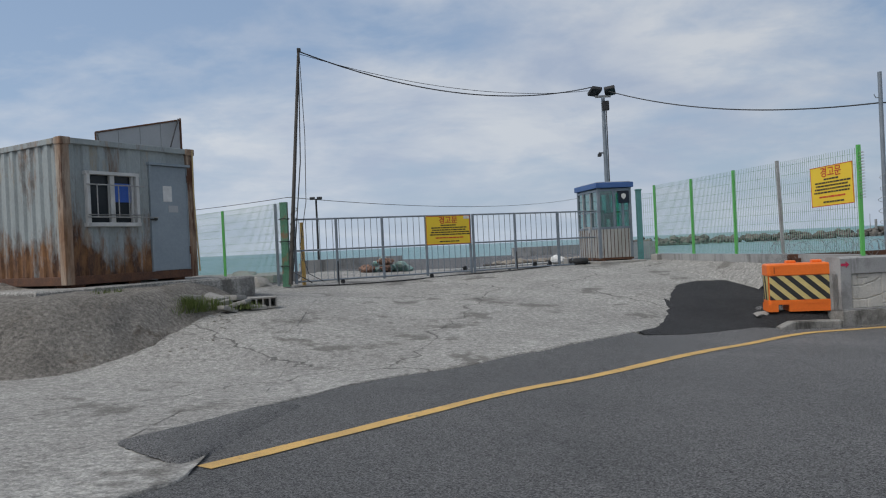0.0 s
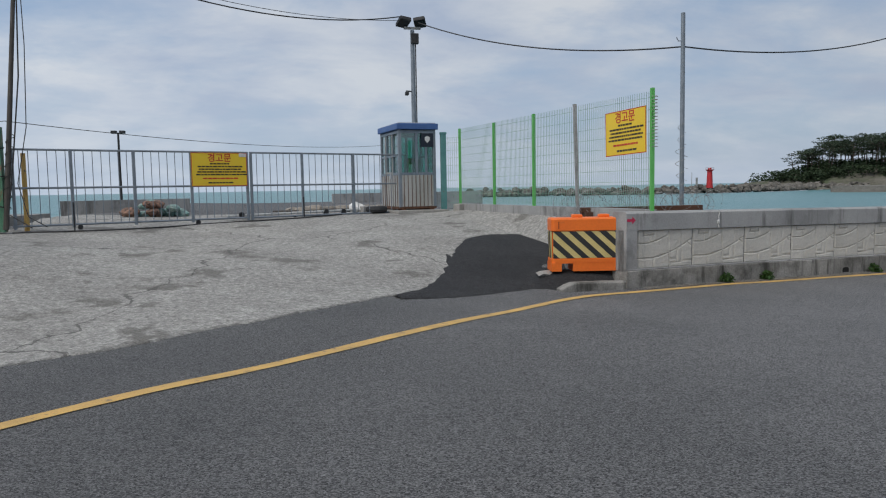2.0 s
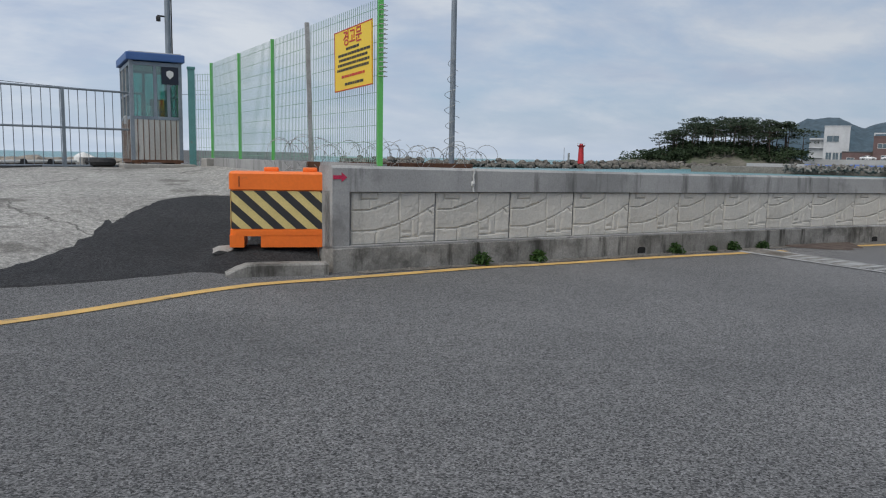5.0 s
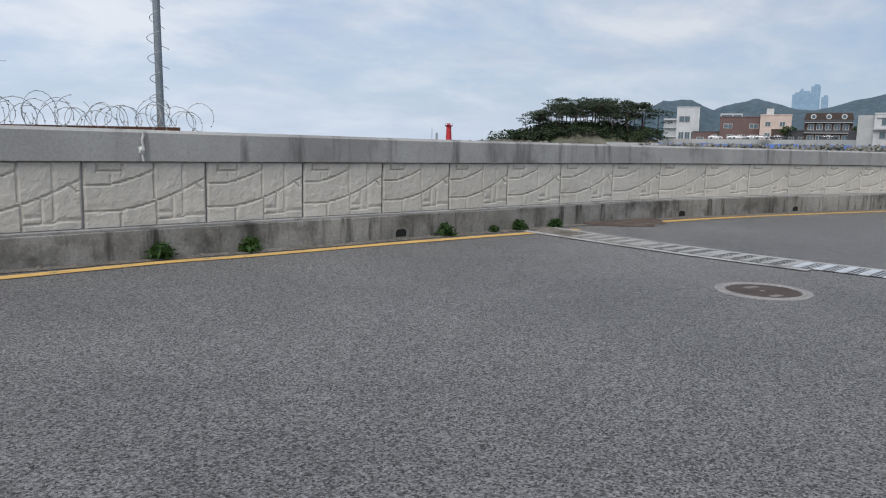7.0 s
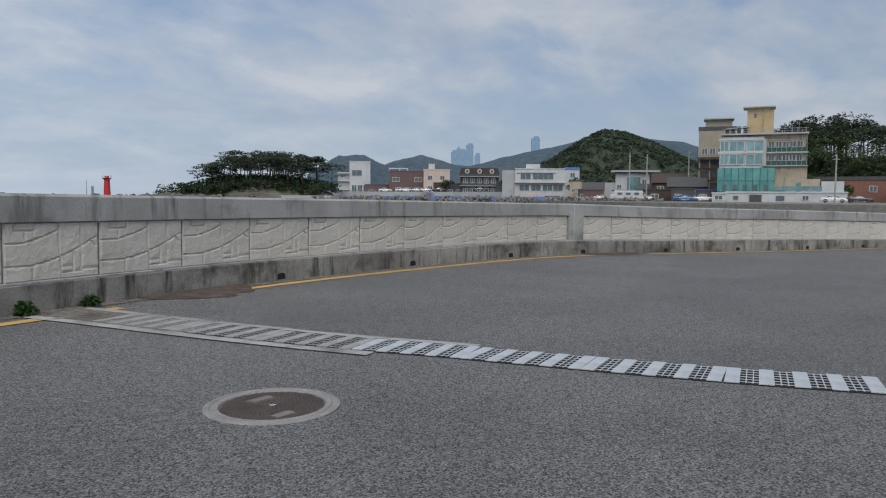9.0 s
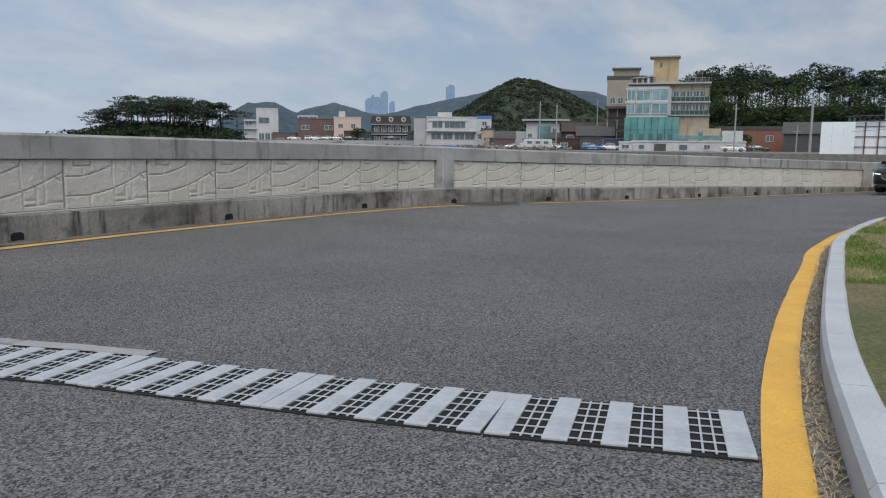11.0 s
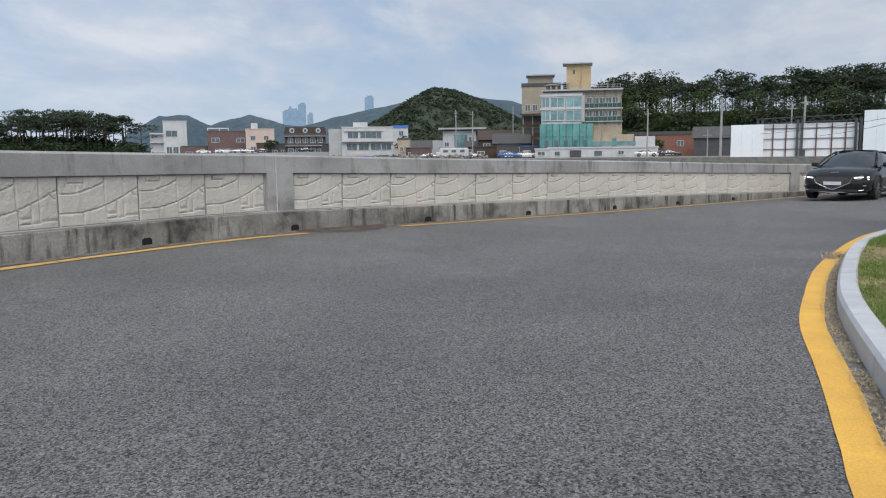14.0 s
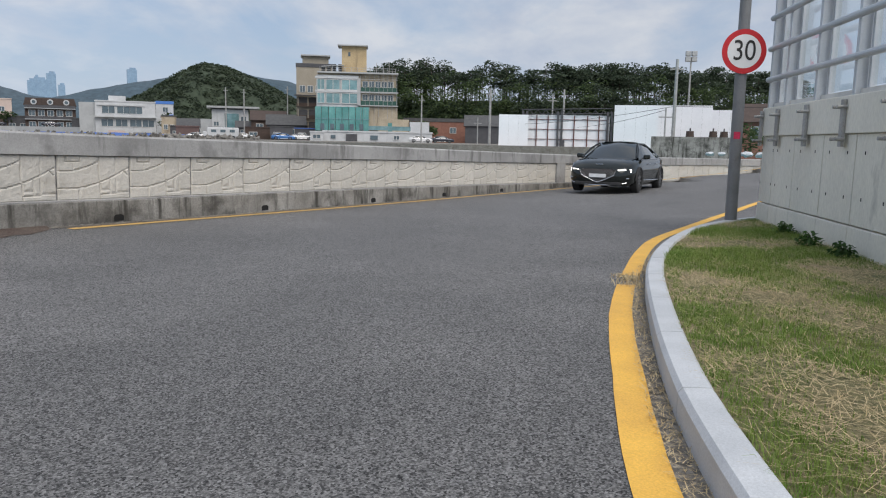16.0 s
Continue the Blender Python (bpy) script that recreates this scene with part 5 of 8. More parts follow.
# floodlight pole behind the booth
t = thing("floodlight_pole", "grey steel pole carrying two floodlights and a small camera", "lamp pole", Matrix.Translation((6.1, 24.75, 1.1)))
part("shaft", rod(B(), (0, 0, 0), (0, 0, 5.3), 0.075, 0.06, seg=12), GALV, t)
part("crossarm", box(B(), (0, 0, 5.36), (0.5, 0.07, 0.07), bevel=0.01), DULLG, t)
for x, rz in ((-0.26, 12), (0.22, -14)):
    bm = B()
    box(bm, (0, 0, 0), (0.34, 0.42, 0.12), bevel=0.03)
    m = pose(x, -0.05, 5.52, -22, 8 if x < 0 else -8, rz)
    bmesh.ops.transform(bm, matrix=m, verts=bm.verts)
    f = part("floodlight", bm, BLACK, t, "dark square floodlight head")
    part("lens", box(B(), (0, -0.02, -0.064), (0.26, 0.32, 0.01), m), DARKGLASS, f)
part("control_box", box(B(), (0.06, -0.05, 5.05), (0.22, 0.16, 0.3), bevel=0.02), BLACK, t)
part("small_camera", box(rod(B(), (-0.07, 0, 3.55), (-0.22, -0.05, 3.55), 0.02), (-0.2, -0.06, 3.48), (0.10, 0.2, 0.10), bevel=0.02), BLACK, t)
part("conduit", rod(B(), (0.085, -0.02, 0.2), (0.085, -0.02, 5.0), 0.018, seg=6), BLACK, t)


# ---- guard booth ----
def make_booth():
    m = Matrix.Translation((5.70, 23.55, 1.22)) @ Matrix.Rotation(radians(9), 4, "Z")
    t = thing("guard_booth", "small guard booth with teal windows and blue roof", "booth", m)
    w, d, h = 1.04, 1.80, 2.16
    bm = B()
    box(bm, (0, 0, 0.09), (w, d, 0.06))
    part("floor", bm, DARKRUST, t)
    for sx in (-1, 1):
        for sy in (-1, 1):
            part("corner_frame", box(B(), (sx * (w / 2 - 0.04), sy * (d / 2 - 0.04), h / 2 + 0.05), (0.08, 0.08, h - 0.1), bevel=0.006), GALV, t)
    for nm, c, s in (("front", (0, -d / 2 + 0.02, 0.53), (w - 0.16, 0.03, 0.86)), ("back", (0, d / 2 - 0.02, 0.53), (w - 0.16, 0.03, 0.86)), ("side", (-w / 2 + 0.02, 0, 0.53), (0.03, d - 0.16, 0.86)), ("side", (w / 2 - 0.02, 0, 0.53), (0.03, d - 0.16, 0.86))):
        p = part("wall_panel", box(B(), c, s), STAINLESS, t, "ribbed dull steel panel")
        bm = B()
        for k in range(8):
            f = -0.5 + (k + 0.5) / 8
            q = (f * s[0], -0.022 if c[1] < 0 else 0.022, 0) if s[0] > 0.1 else ((-0.022 if c[0] < 0 else 0.022), f * s[1], 0)
            box(bm, (c[0] + q[0], c[1] + q[1], c[2]), (0.012, 0.012, s[2]))
        part("rib", bm, DARKRUST, p)
    fr = B()
    for z in (0.99, 2.1):
        for sy in (-1, 1):
            box(fr, (0, sy * (d / 2 - 0.03), z), (w - 0.1, 0.06, 0.07))
        for sx in (-1, 1):
            box(fr, (sx * (w / 2 - 0.03), 0, z), (0.06, d - 0.1, 0.07))
    for sy in (-1, 1):
        for f in (-0.02, 0.24):
            box(fr, (f * w, sy * (d / 2 - 0.03), 1.55), (0.06, 0.05, 1.1))
    for sx in (-1, 1):
        for f in (-0.17, 0.17):
            box(fr, (sx * (w / 2 - 0.03), f * d, 1.55), (0.05, 0.06, 1.1))
        box(fr, (sx * (w / 2 - 0.03), 0, 1.48), (0.05, d - 0.2, 0.05))
    part("window_frame", fr, mat("grey_blue_aluminium", (0.17, 0.21, 0.25), (0.22, 0.26, 0.3), scale=3, rough=0.5, metal=0.2), t)
    for sy in (-1, 1):
        for x0, x1 in ((-0.44, -0.05), (-0.0, 0.22), (0.26, 0.44)):
            o = part("pane", box(B(), ((x0 + x1) / 2 * w, sy * (d / 2 - 0.035), 1.55), ((x1 - x0) * w, 0.006, 1.06)), TEALGLASS, t)
            o.visible_shadow = False
    for sx in (-1, 1):
        for y0, y1 in ((-0.44, -0.2), (-0.14, 0.14), (0.2, 0.44)):
            o = part("pane", box(B(), (sx * (w / 2 - 0.035), (y0 + y1) / 2 * d, 1.55), (0.006, (y1 - y0) * d, 1.06)), TEALGLASS, t)
            o.visible_shadow = False
    part("door_frame", box(box(box(B(), (-w / 2 - 0.006, -0.3, 1.1), (0.02, 0.04, 1.9)), (-w / 2 - 0.006, 0.34, 1.1), (0.02, 0.04, 1.9)), (-w / 2 - 0.006, 0.02, 1.03), (0.02, 0.64, 0.05)), DULLG, t)
    part("door_lock", box(B(), (-w / 2 - 0.03, -0.22, 0.95), (0.05, 0.05, 0.16), bevel=0.01), STEELG, t)
    r = part("roof", box(B(), (0, 0, h + 0.08), (w + 0.12, d + 0.12, 0.16), bevel=0.02), BLUEROOF, t, "blue painted flat roof")
    part("roof_top", box(B(), (0, 0, h + 0.17), (w, d, 0.03), bevel=0.01), GREYPANEL, r)
    part("ceiling", box(B(), (0, 0, h - 0.03), (w - 0.1, d - 0.1, 0.03)), WHITEFRAME, t)
    p = part("poster", box(B(), (0.28, -d / 2 - 0.008, 1.88), (0.34, 0.006, 0.36)), NAVY, t, "dark poster with pale emblem")
    part("emblem", prism(B(), [(-0.07, 0.06), (-0.07, -0.02), (0, -0.09), (0.07, -0.02), (0.07, 0.06), (0, 0.09)], 0, 0.004, Matrix.Translation((0.28, -d / 2 - 0.012, 1.9)) @ Matrix.Rotation(radians(90), 4, "X")), PAPER, p)
    part("paper_bag", rod(B(), (-0.1, -0.6, 1.03), (-0.1, -0.6, 1.25), 0.06, 0.05), PAPER, t, "white paper bag inside")
    part("chair_back", box(B(), (0.2, 0.15, 1.2), (0.4, 0.08, 0.5), bevel=0.05), BLACK, t)
    for x in (-0.4, 0.4):
        part("skid", box(B(), (x, 0, 0.03), (0.12, d, 0.09)), DARKRUST, t)


make_booth()
bm = B()
box(bm, (0, 0, 0), (1.4, 0.4, 0.11), bevel=0.02)
solid("booth_step", bm, RUBBLE, "low concrete step before the booth", "step", m=pose(5.85, 22.25, 1.2, 0, 0, 9))
bm = B()
box(bm, (0, 0, 0), (1.5, 2.2, 0.10), bevel=0.02)
solid("booth_plinth", bm, RUBBLE, "concrete plinth slab under the guard booth", "slab", m=pose(5.70, 23.5, 1.19, 0, 0, 9))
t = thing("old_tyre", "old black tyre lying beside the booth", "tyre", Matrix.Translation((4.72, 22.75, 1.28)))
bm = B()
rings = []
for k in range(25):
    a = math.tau * k / 24
    rings.append([((0.22 + 0.08 * math.cos(b)) * math.cos(a), (0.22 + 0.08 * math.cos(b)) * math.sin(a), 0.09 * math.sin(b)) for b in (math.tau * i / 8 for i in range(8))])
part("carcass", sweep(bm, rings, caps=False), BLACK, t)
for x, y, s in ((4.55, 22.9, 0.2), (6.95, 22.1, 0.22)):
    bm = B()
    box(bm, (0, 0, 0), (0.45, 0.3, s), bevel=0.015)
    solid("concrete_block", bm, RUBBLE, "loose grey concrete block on the yard", "block", m=pose(x, y, ground_z(x, y) + s / 2 + 0.01, 0, 0, 20))
bm = B()
n = 10
g_ = [[bm.verts.new((7.0 + i * 0.06, 20.6 + j * 0.05, ground_z(7.0, 20.6) + 0.03 + 0.03 * abs(noise.noise(Vector((i, j, 0.5)))))) for j in range(n)] for i in range(n)]
for a, b in zip(g_, g_[1:]):
    for k in range(n - 1):
        bm.faces.new((a[k], b[k], b[k + 1], a[k + 1]))
solid("plastic_sheet", bm, SOFTBLUE, "crumpled blue plastic sheet on concrete", "plastic sheet")
bm = B()
tube(bm, [(-2.9 + i * 0.35, 19.0 + i * 0.16 - 0.5 * math.sin(i * 0.3) ** 2, ground_z(-2.9 + i * 0.35, 18.7 + i * 0.16) + 0.04) for i in range(20)], 0.018)
solid("ground_cable", bm, BLACK, "black cable lying along the gate's foot", "cable")


# ---- mesh fences ----
def mesh_panel(w, h, pitch=0.062):
    bm = B()
    n = int(w / pitch)
    for i in range(n + 1):
        x = w * i / n
        box(bm, (x, 0, h / 2), (0.0055, 0.0055, h))
    for k in range(int(h / 0.2) + 1):
        box(bm, (w / 2, 0.005, min(h - 0.02, 0.05 + k * 0.2)), (w, 0.0055, 0.0055))
    return bm


def make_fence(name, label, pts, z0, h, postmat, posts):
    t = thing(name, label, "fence", Matrix.Translation((pts[0][0], pts[0][1], z0)))
    o = Vector((pts[0][0], pts[0][1]))
    for a, b in zip(pts, pts[1:]):
        d = Vector(b) - Vector(a)
        bm = mesh_panel(d.length - 0.06, h)
        m = Matrix.Translation((a[0] - o.x, a[1] - o.y, 0)) @ Matrix.Rotation(math.atan2(d.y, d.x), 4, "Z") @ Matrix.Translation((0.03, 0, 0.02))
        bmesh.ops.transform(bm, matrix=m, verts=bm.verts)
        part("mesh_panel", bm, MESHW, t, "pale green welded wire panel")
    for (x, y), ph, mt, lean in posts:
        bm = B()
        sweep(bm, [[(x - o.x + sx * 0.03 + lean * k, y - o.y + sy * 0.03, -0.05 + (ph + 0.05) * k) for sx, sy in ((-1, -1), (1, -1), (1, 1), (-1, 1))] for k in (0, 1)])
        part("post", bm, mt, t)
    return t


FP = [(6.6, 22.7), (6.94, 22.4), (7.34, 20.39), (7.72, 18.5), (8.06, 16.8), (8.5, 14.56)]
make_fence("mesh_fence", "tall pale green wire mesh fence with green posts", FP[1:], 1.4, 1.95, GREEN,
           [(FP[1], 1.98, GREEN, 0), (FP[2], 1.96, GREEN, 0), (FP[3], 1.98, GREEN, 0), (FP[4], 2.0, DULLG, -0.06), (FP[5], 2.02, GREEN, 0)])
make_fence("mesh_fence", "narrow wire mesh fence bay beside the gate post", FP[:2], 1.15, 2.0, GREEN, [])
make_fence("mesh_fence", "pale wire mesh fence along the shore with one green post", [(-3.2, 19.2), (-5.35, 21.6), (-8.6, 25.0)], 1.15, 2.0, GREEN, [((-5.35, 21.6), 2.02, GREEN, 0), ((-3.35, 19.3), 2.0, GALV, 0)])
# low concrete footing below the fence
bm = B()
for a, b in zip(FP[1:], FP[2:]):
    a, b = Vector(a), Vector(b)
    d = (b - a).normalized()
    nrm = Vector((-d.y, d.x)) * 0.1
    prism(bm, [(a.x - nrm.x, a.y - nrm.y), (b.x - nrm.x, b.y - nrm.y), (b.x + nrm.x, b.y + nrm.y), (a.x + nrm.x, a.y + nrm.y)], 0.3, 1.40)
solid("fence_footing", bm, WALLCON, "low concrete footing wall below the mesh fence", "wall", kind="structure")
bm = B()
rows = []
for k in range(25):
    t = k / 24 * 3
    a, b = Vector(FP[1 + min(2, int(t))]), Vector(FP[2 + min(2, int(t))])
    q = a.lerp(b, t - min(2, int(t)))
    row = []
    for j in range(9):
        x, y = q.x - 0.06 - 0.95 * j / 8 * (1 - 0.35 * k / 24), q.y - 0.12 * j / 8
        g = ground_z(x, y)
        row.append(bm.verts.new((x, y, g + max(0.0, 1.22 - g) * (1 - j / 8) ** 1.5 + (0.02 if j < 8 else -0.03) + 0.015 * noise.noise(Vector((x * 3, y * 3, 0))))))
    rows.append(row)
for a, b in zip(rows, rows[1:]):
    for k in range(8):
        bm.faces.new((a[k], a[k + 1], b[k + 1], b[k]))
solid("pavement_apron", bm, CONCRETE, "rough concrete apron sloping up to the fence footing", "pavement", kind="structure", smooth=True)
fa = math.atan2(FP[5][1] - FP[4][1], FP[5][0] - FP[4][0])
make_sign("warning_sign", "yellow warning sign with red heading tied to the mesh fence", Matrix.Translation((8.36 - 0.05, 15.19, 2.735)) @ Matrix.Rotation(fa, 4, "Z") @ Matrix.Rotation(radians(-1.5), 4, "Y"), 1.16, 0.78)
t = thing("wire_roll", "cut wire mesh edge curled round the end post", "wire", Matrix.Translation((8.52, 14.5, 2.45)))
bm = B()
for k in range(16):
    tube(bm, [(0.05 * math.cos(a), 0.05 * math.sin(a), k * 0.055) for a in (math.tau * i / 10 for i in range(9))], 0.005, 4)
part("loops", bm, DULLG, t)

# seaside pole, rusty beam and razor wire behind the wall
t = thing("seaside_pole", "grey galvanised steel pole behind the sea wall", "pole", Matrix.Translation((10.28, 16.8, -0.6)))
part("shaft", rod(B(), (0, 0, 0), (0, 0, 5.8), 0.048, 0.042, seg=12), GALV, t)
part("hook", tube(B(), [(0, 0, 5.25), (-0.1, 0, 5.25), (-0.14, 0, 5.32)], 0.01), GALV, t)
bm = B()
rnd = random.Random(3)
for k in range(7):
    z = 2.0 + k * 0.24
    r = rnd.uniform(0.09, 0.17)
    tube(bm, [(r * math.cos(a) * 0.9, r * math.sin(a) * 0.9, z + 0.25 * a / math.tau) for a in (math.tau * i / 12 for i in range(10))], 0.0045, 4)
part("razor_coil", bm, DULLG, t)
bm = B()
box(bm, (9.15, 16.25, 1.36), (2.5, 0.12, 0.09), bevel=0.008)
box(bm, (9.15, 16.25, 0.6), (2.4, 0.3, 1.44))
solid("rusty_beam", bm, DARKRUST, "rusty steel beam lying behind the sea wall", "beam")
bm = B()
for k in range(46):
    c = Vector((7.5 + 3.15 * (k + rnd.uniform(-0.5, 0.5)) / 46, 16.2 + rnd.uniform(-0.08, 0.08), 1.46 + rnd.uniform(-0.04, 0.1)))
    r, q0 = rnd.uniform(0.13, 0.23), rnd.uniform(0, math.tau)
    turn = Euler((rnd.uniform(-0.5, 0.5), rnd.uniform(-0.6, 0.6), rnd.uniform(-0.9, 0.9))).to_matrix()
    loop = [c + turn @ Vector((r * math.cos(q0 + a), 0.02 * a, r * math.sin(q0 + a))) for a in (math.tau * i / 16 for i in range(15))]
    tube(bm, loop, 0.0035, 4)
    for q in loop[::3]:
        box(bm, q, (0.022, 0.005, 0.010))
solid("razor_wire", bm, DULLG, "tangled coils of razor wire along the beam", "razor wire")


# ---- orange barrier ----
def make_barrier():
    a = radians(-10)
    x, y = 7.325, 14.63
    m = Matrix.Translation((x, y, 0.42)) @ Matrix.Rotation(a, 4, "Z")
    t = thing("traffic_barrier", "orange plastic water barrier with black and yellow stripes", "barrier", m)
    w, d, h = 1.17, 0.46, 0.94

    def ring(z, sx, sy, r=0.07):
        pts = []
        for cx, cy, a0 in ((1, 1, 0), (-1, 1, 90), (-1, -1, 180), (1, -1, 270)):
            for k in range(4):
                an = radians(a0 + 30 * k)
                pts.append((cx * (sx / 2 - r) + r * math.cos(an), cy * (sy / 2 - r) + r * math.sin(an), z))
        return pts
    bm = B()
    sweep(bm, [ring(*q) for q in ((0.13, w, d), (0.20, w, d), (0.21, w - 0.03, d - 0.03), (0.66, w - 0.03, d - 0.03), (0.67, w + 0.01, d + 0.01), (0.85, w + 0.01, d + 0.01), (0.875, w - 0.03, d - 0.03))])
    body = part("body", bm, ORANGE, t, smooth=False)
    bm = B()
    for x0, x1 in ((-0.5, -0.36), (-0.2, 0.53)):
        prism(bm, [(x0 * w, -d / 2), (x1 * w, -d / 2), (x1 * w, d / 2), (x0 * w, d / 2)], 0.0, 0.14)
    part("foot", bm, ORANGE, t)
    for x in (-0.12, 0.33):
        part("lug", box(B(), (x, 0.05, 0.895), (0.17, 0.16, 0.06), bevel=0.02), ORANGE, t)
    # darkened orange strip painted as the shade in the grip recess
    part("grip", box(B(), (-0.47, -d / 2 - 0.004, 0.76), (0.02, 0.01, 0.12), bevel=0.004), mat("orange_shadow_gap", (0.45, 0.09, 0.01), rough=0.5), t)
    # striped film: front and the rounded side, cut into slanted bands
    s = part("striped_film", box(B(), (0, -d / 2 + 0.010, 0.435), (w - 0.05, 0.006, 0.44)), STRIPEY, t, "yellow and black slanted reflective film")
    part("striped_film", box(B(), (-w / 2 + 0.010, 0, 0.435), (0.006, d - 0.12, 0.44)), STRIPEY, t)
    z0, z1, x0, x1 = 0.215, 0.655, -w / 2 + 0.025, w / 2 - 0.025
    for k in range(-3, 6):
        a0 = x0 + k * 0.25
        poly = []
        # band leaning up to the left, clipped to the film
        pts = [(a0 + 0.48, z0), (a0 + 0.605, z0), (a0 + 0.125, z1), (a0, z1)]
        def clip(ps, f):
            out = []
            for p, q in zip(ps, ps[1:] + ps[:1]):
                fp, fq = f(p), f(q)
                if fp >= 0:
                    out.append(p)
                if fp * fq < 0:
                    u = fp / (fp - fq)
                    out.append((p[0] + (q[0] - p[0]) * u, p[1] + (q[1] - p[1]) * u))
            return out
        poly = clip(clip(pts, lambda p: p[0] - x0), lambda p: x1 - p[0])
        if len(poly) >= 3:
            bm = B()
            prism(bm, poly, 0, 0.003, Matrix.Translation((0, -d / 2 + 0.0075, 0)) @ Matrix.Rotation(radians(90), 4, "X"))
            part("stripe", bm, STRIPEK, s)
    for k in range(2):
        bm = B()
        prism(bm, [(-0.13 + k * 0.16, z0), (-0.05 + k * 0.16, z0), (-0.15 + k * 0.16, z1), (-0.23 + k * 0.16, z1)] if k else [(-0.13, z0), (-0.05, z0), (-0.15, z1), (-0.17, z1)], 0, 0.003, Matrix.Translation((-w / 2 + 0.0045, 0, 0)) @ Matrix.Rotation(radians(-90), 4, "Z") @ Matrix.Rotation(radians(90), 4, "X"))
        part("stripe", bm, STRIPEK, s)


make_barrier()
bm = B()
rock(bm, (6.68, 14.72, 0.36), 0.16, 0.45, 5, 2)
solid("mortar_splash", bm, RUBBLE, "pale lump of spilled mortar by the barrier", "mortar")


# ---- behind the gate ----
def make_quay_things():
    t = thing("quay_lamp", "black double-headed lamp post on the quay", "lamp post", Matrix.Translation((-7.7, 50.8, 1.1)))
    part("shaft", rod(B(), (0, 0, 0), (0, 0, 4.35), 0.08, 0.06), BLACK, t)
    for x in (-0.24, 0.24):
        part("lamp_head", box(B(), (x, 0, 4.38), (0.32, 0.3, 0.18), bevel=0.03), BLACK, t)
    bm = B()
    prism(bm, [(-4.4, 27.5), (-1.0, 29.0), (-0.8, 28.6), (-4.3, 27.0)], 1.0, 1.62)
    solid("low_wall", bm, WALLCON, "low grey concrete wall on the quay", "wall", kind="structure")
    bm = B()
    prism(bm, [(4.4, 40.0), (12.5, 42.0), (12.5, 43.0), (4.4, 41.0)], 0.0, 1.62)
    solid("low_wall", bm, WALLCON, "long low quay parapet at the water", "wall", kind="structure")
    bm = B()
    prism(bm, [(-7.2, 20.5), (-3.7, 20.2), (-3.5, 23.4), (-7.0, 24.0)], -1, 1.35)
    solid("shore_block", bm, RUBBLE, "weathered concrete block at the shore", "block", kind="structure")
    rnd = random.Random(11)
    for c, n, mt, lab in (((-1.05, 23.6), 9, NETTEAL, "heap of faded teal fishing net"), ((-1.3, 23.3), 7, NETDARK, "heap of dark nets and cloth"), ((-0.75, 23.7), 6, NETTEAL, "small pile of pale net")):
        bm = B()
        for i in range(n):
            rock(bm, (c[0] + rnd.uniform(-0.35, 0.35), c[1] + rnd.uniform(-0.25, 0.25), 1.22 + rnd.uniform(0, 0.35) * (1 if i < 4 else 0.3)), rnd.uniform(0.13, 0.25), 0.6, i + n, 2)
        solid("fishing_net", bm, mt, lab + " on the quay", "fishing net", group="net heaps")
    for i in range(15):
        x = 2.6 + i * 0.19 + rnd.uniform(-0.05, 0.05)
        y = 24.6 + 0.4 * (x - 2.6) + rnd.uniform(-0.3, 0.3)
        bm = B()
        rock(bm, (0, 0, 0), rnd.uniform(0.2, 0.34), 0.42, i * 3, 2)
        solid("tarp_bundle", bm, BROWN_TARP, "grey-brown tarp bundle on the quay", "bundle", group="tarp bundles", m=pose(x, y, 1.13 + 0.12, 0, 0, rnd.uniform(0, 90)))
    bm = B()
    rod(bm, (2.0, 24.1, 1.22), (4.6, 25.3, 1.22), 0.055, seg=8)
    solid("timber_log", bm, WOODOLD, "weathered timber lying before the bundles", "log")
    t = thing("track_rod", "long pale steel rail with small wheels by the gate", "rail", Matrix.Translation(gate_pt(0.9, 1.24, 0.25)) @ Matrix.Rotation(ga, 4, "Z"))
    part("rail", rod(B(), (0, 0, 0), (3.6, 0, 0.05), 0.03, seg=8), WHITEFRAME, t)
    for x in (0.35, 2.6, 3.1):
        part("wheel", rod(B(), (x, -0.03, 0.02), (x, 0.03, 0.02), 0.07, seg=14), BLACK, t)
    bm = B()
    rock(bm, (4.3, 24.0, 1.3), 0.2, 0.8, 2, 2)
    solid("white_sack", bm, PAPER, "white stuffed sack lying on the quay", "sack")
    for i in range(26):
        x, y = -6.5 + rnd.uniform(-1.0, 2.6), 19.8 + rnd.uniform(-0.6, 3)
        bm = B()
        rock(bm, (0, 0, 0), rnd.uniform(0.2, 0.45), 0.7, i, 2)
        solid("shore_rock", bm, RUBBLE, "grey boulder on the shore by the fence", "rock", group="shore boulders", m=pose(x, y, 0.95 + rnd.uniform(-0.2, 0.3), 0, 0, rnd.uniform(0, 360)))


make_quay_things()
# weeds at the wall's foot
rnd = random.Random(14)
for x, y, r in ((9.85, 14.6, 0.16), (10.75, 14.82, 0.15), (13.55, 15.45, 0.15), (14.95, 15.76, 0.14), (15.75, 15.93, 0.12), (14.4, 15.65, 0.08)):
    p, d = WALL.at(WALL.near(x, y))
    c = (p.x + d.y * 0.09, p.y - d.x * 0.09)
    bm = B()
    leafy(bm, (*c, ground_z(*c)), 170, r, rnd, 0.035)
    blades(bm, (*c, ground_z(*c)), 26, r * 1.3, r * 0.4, rnd, 0.006, 0.7)
    solid("weed", bm, WEED, "leafy green weed growing at the wall foot", "weed", group="weeds along the sea wall")

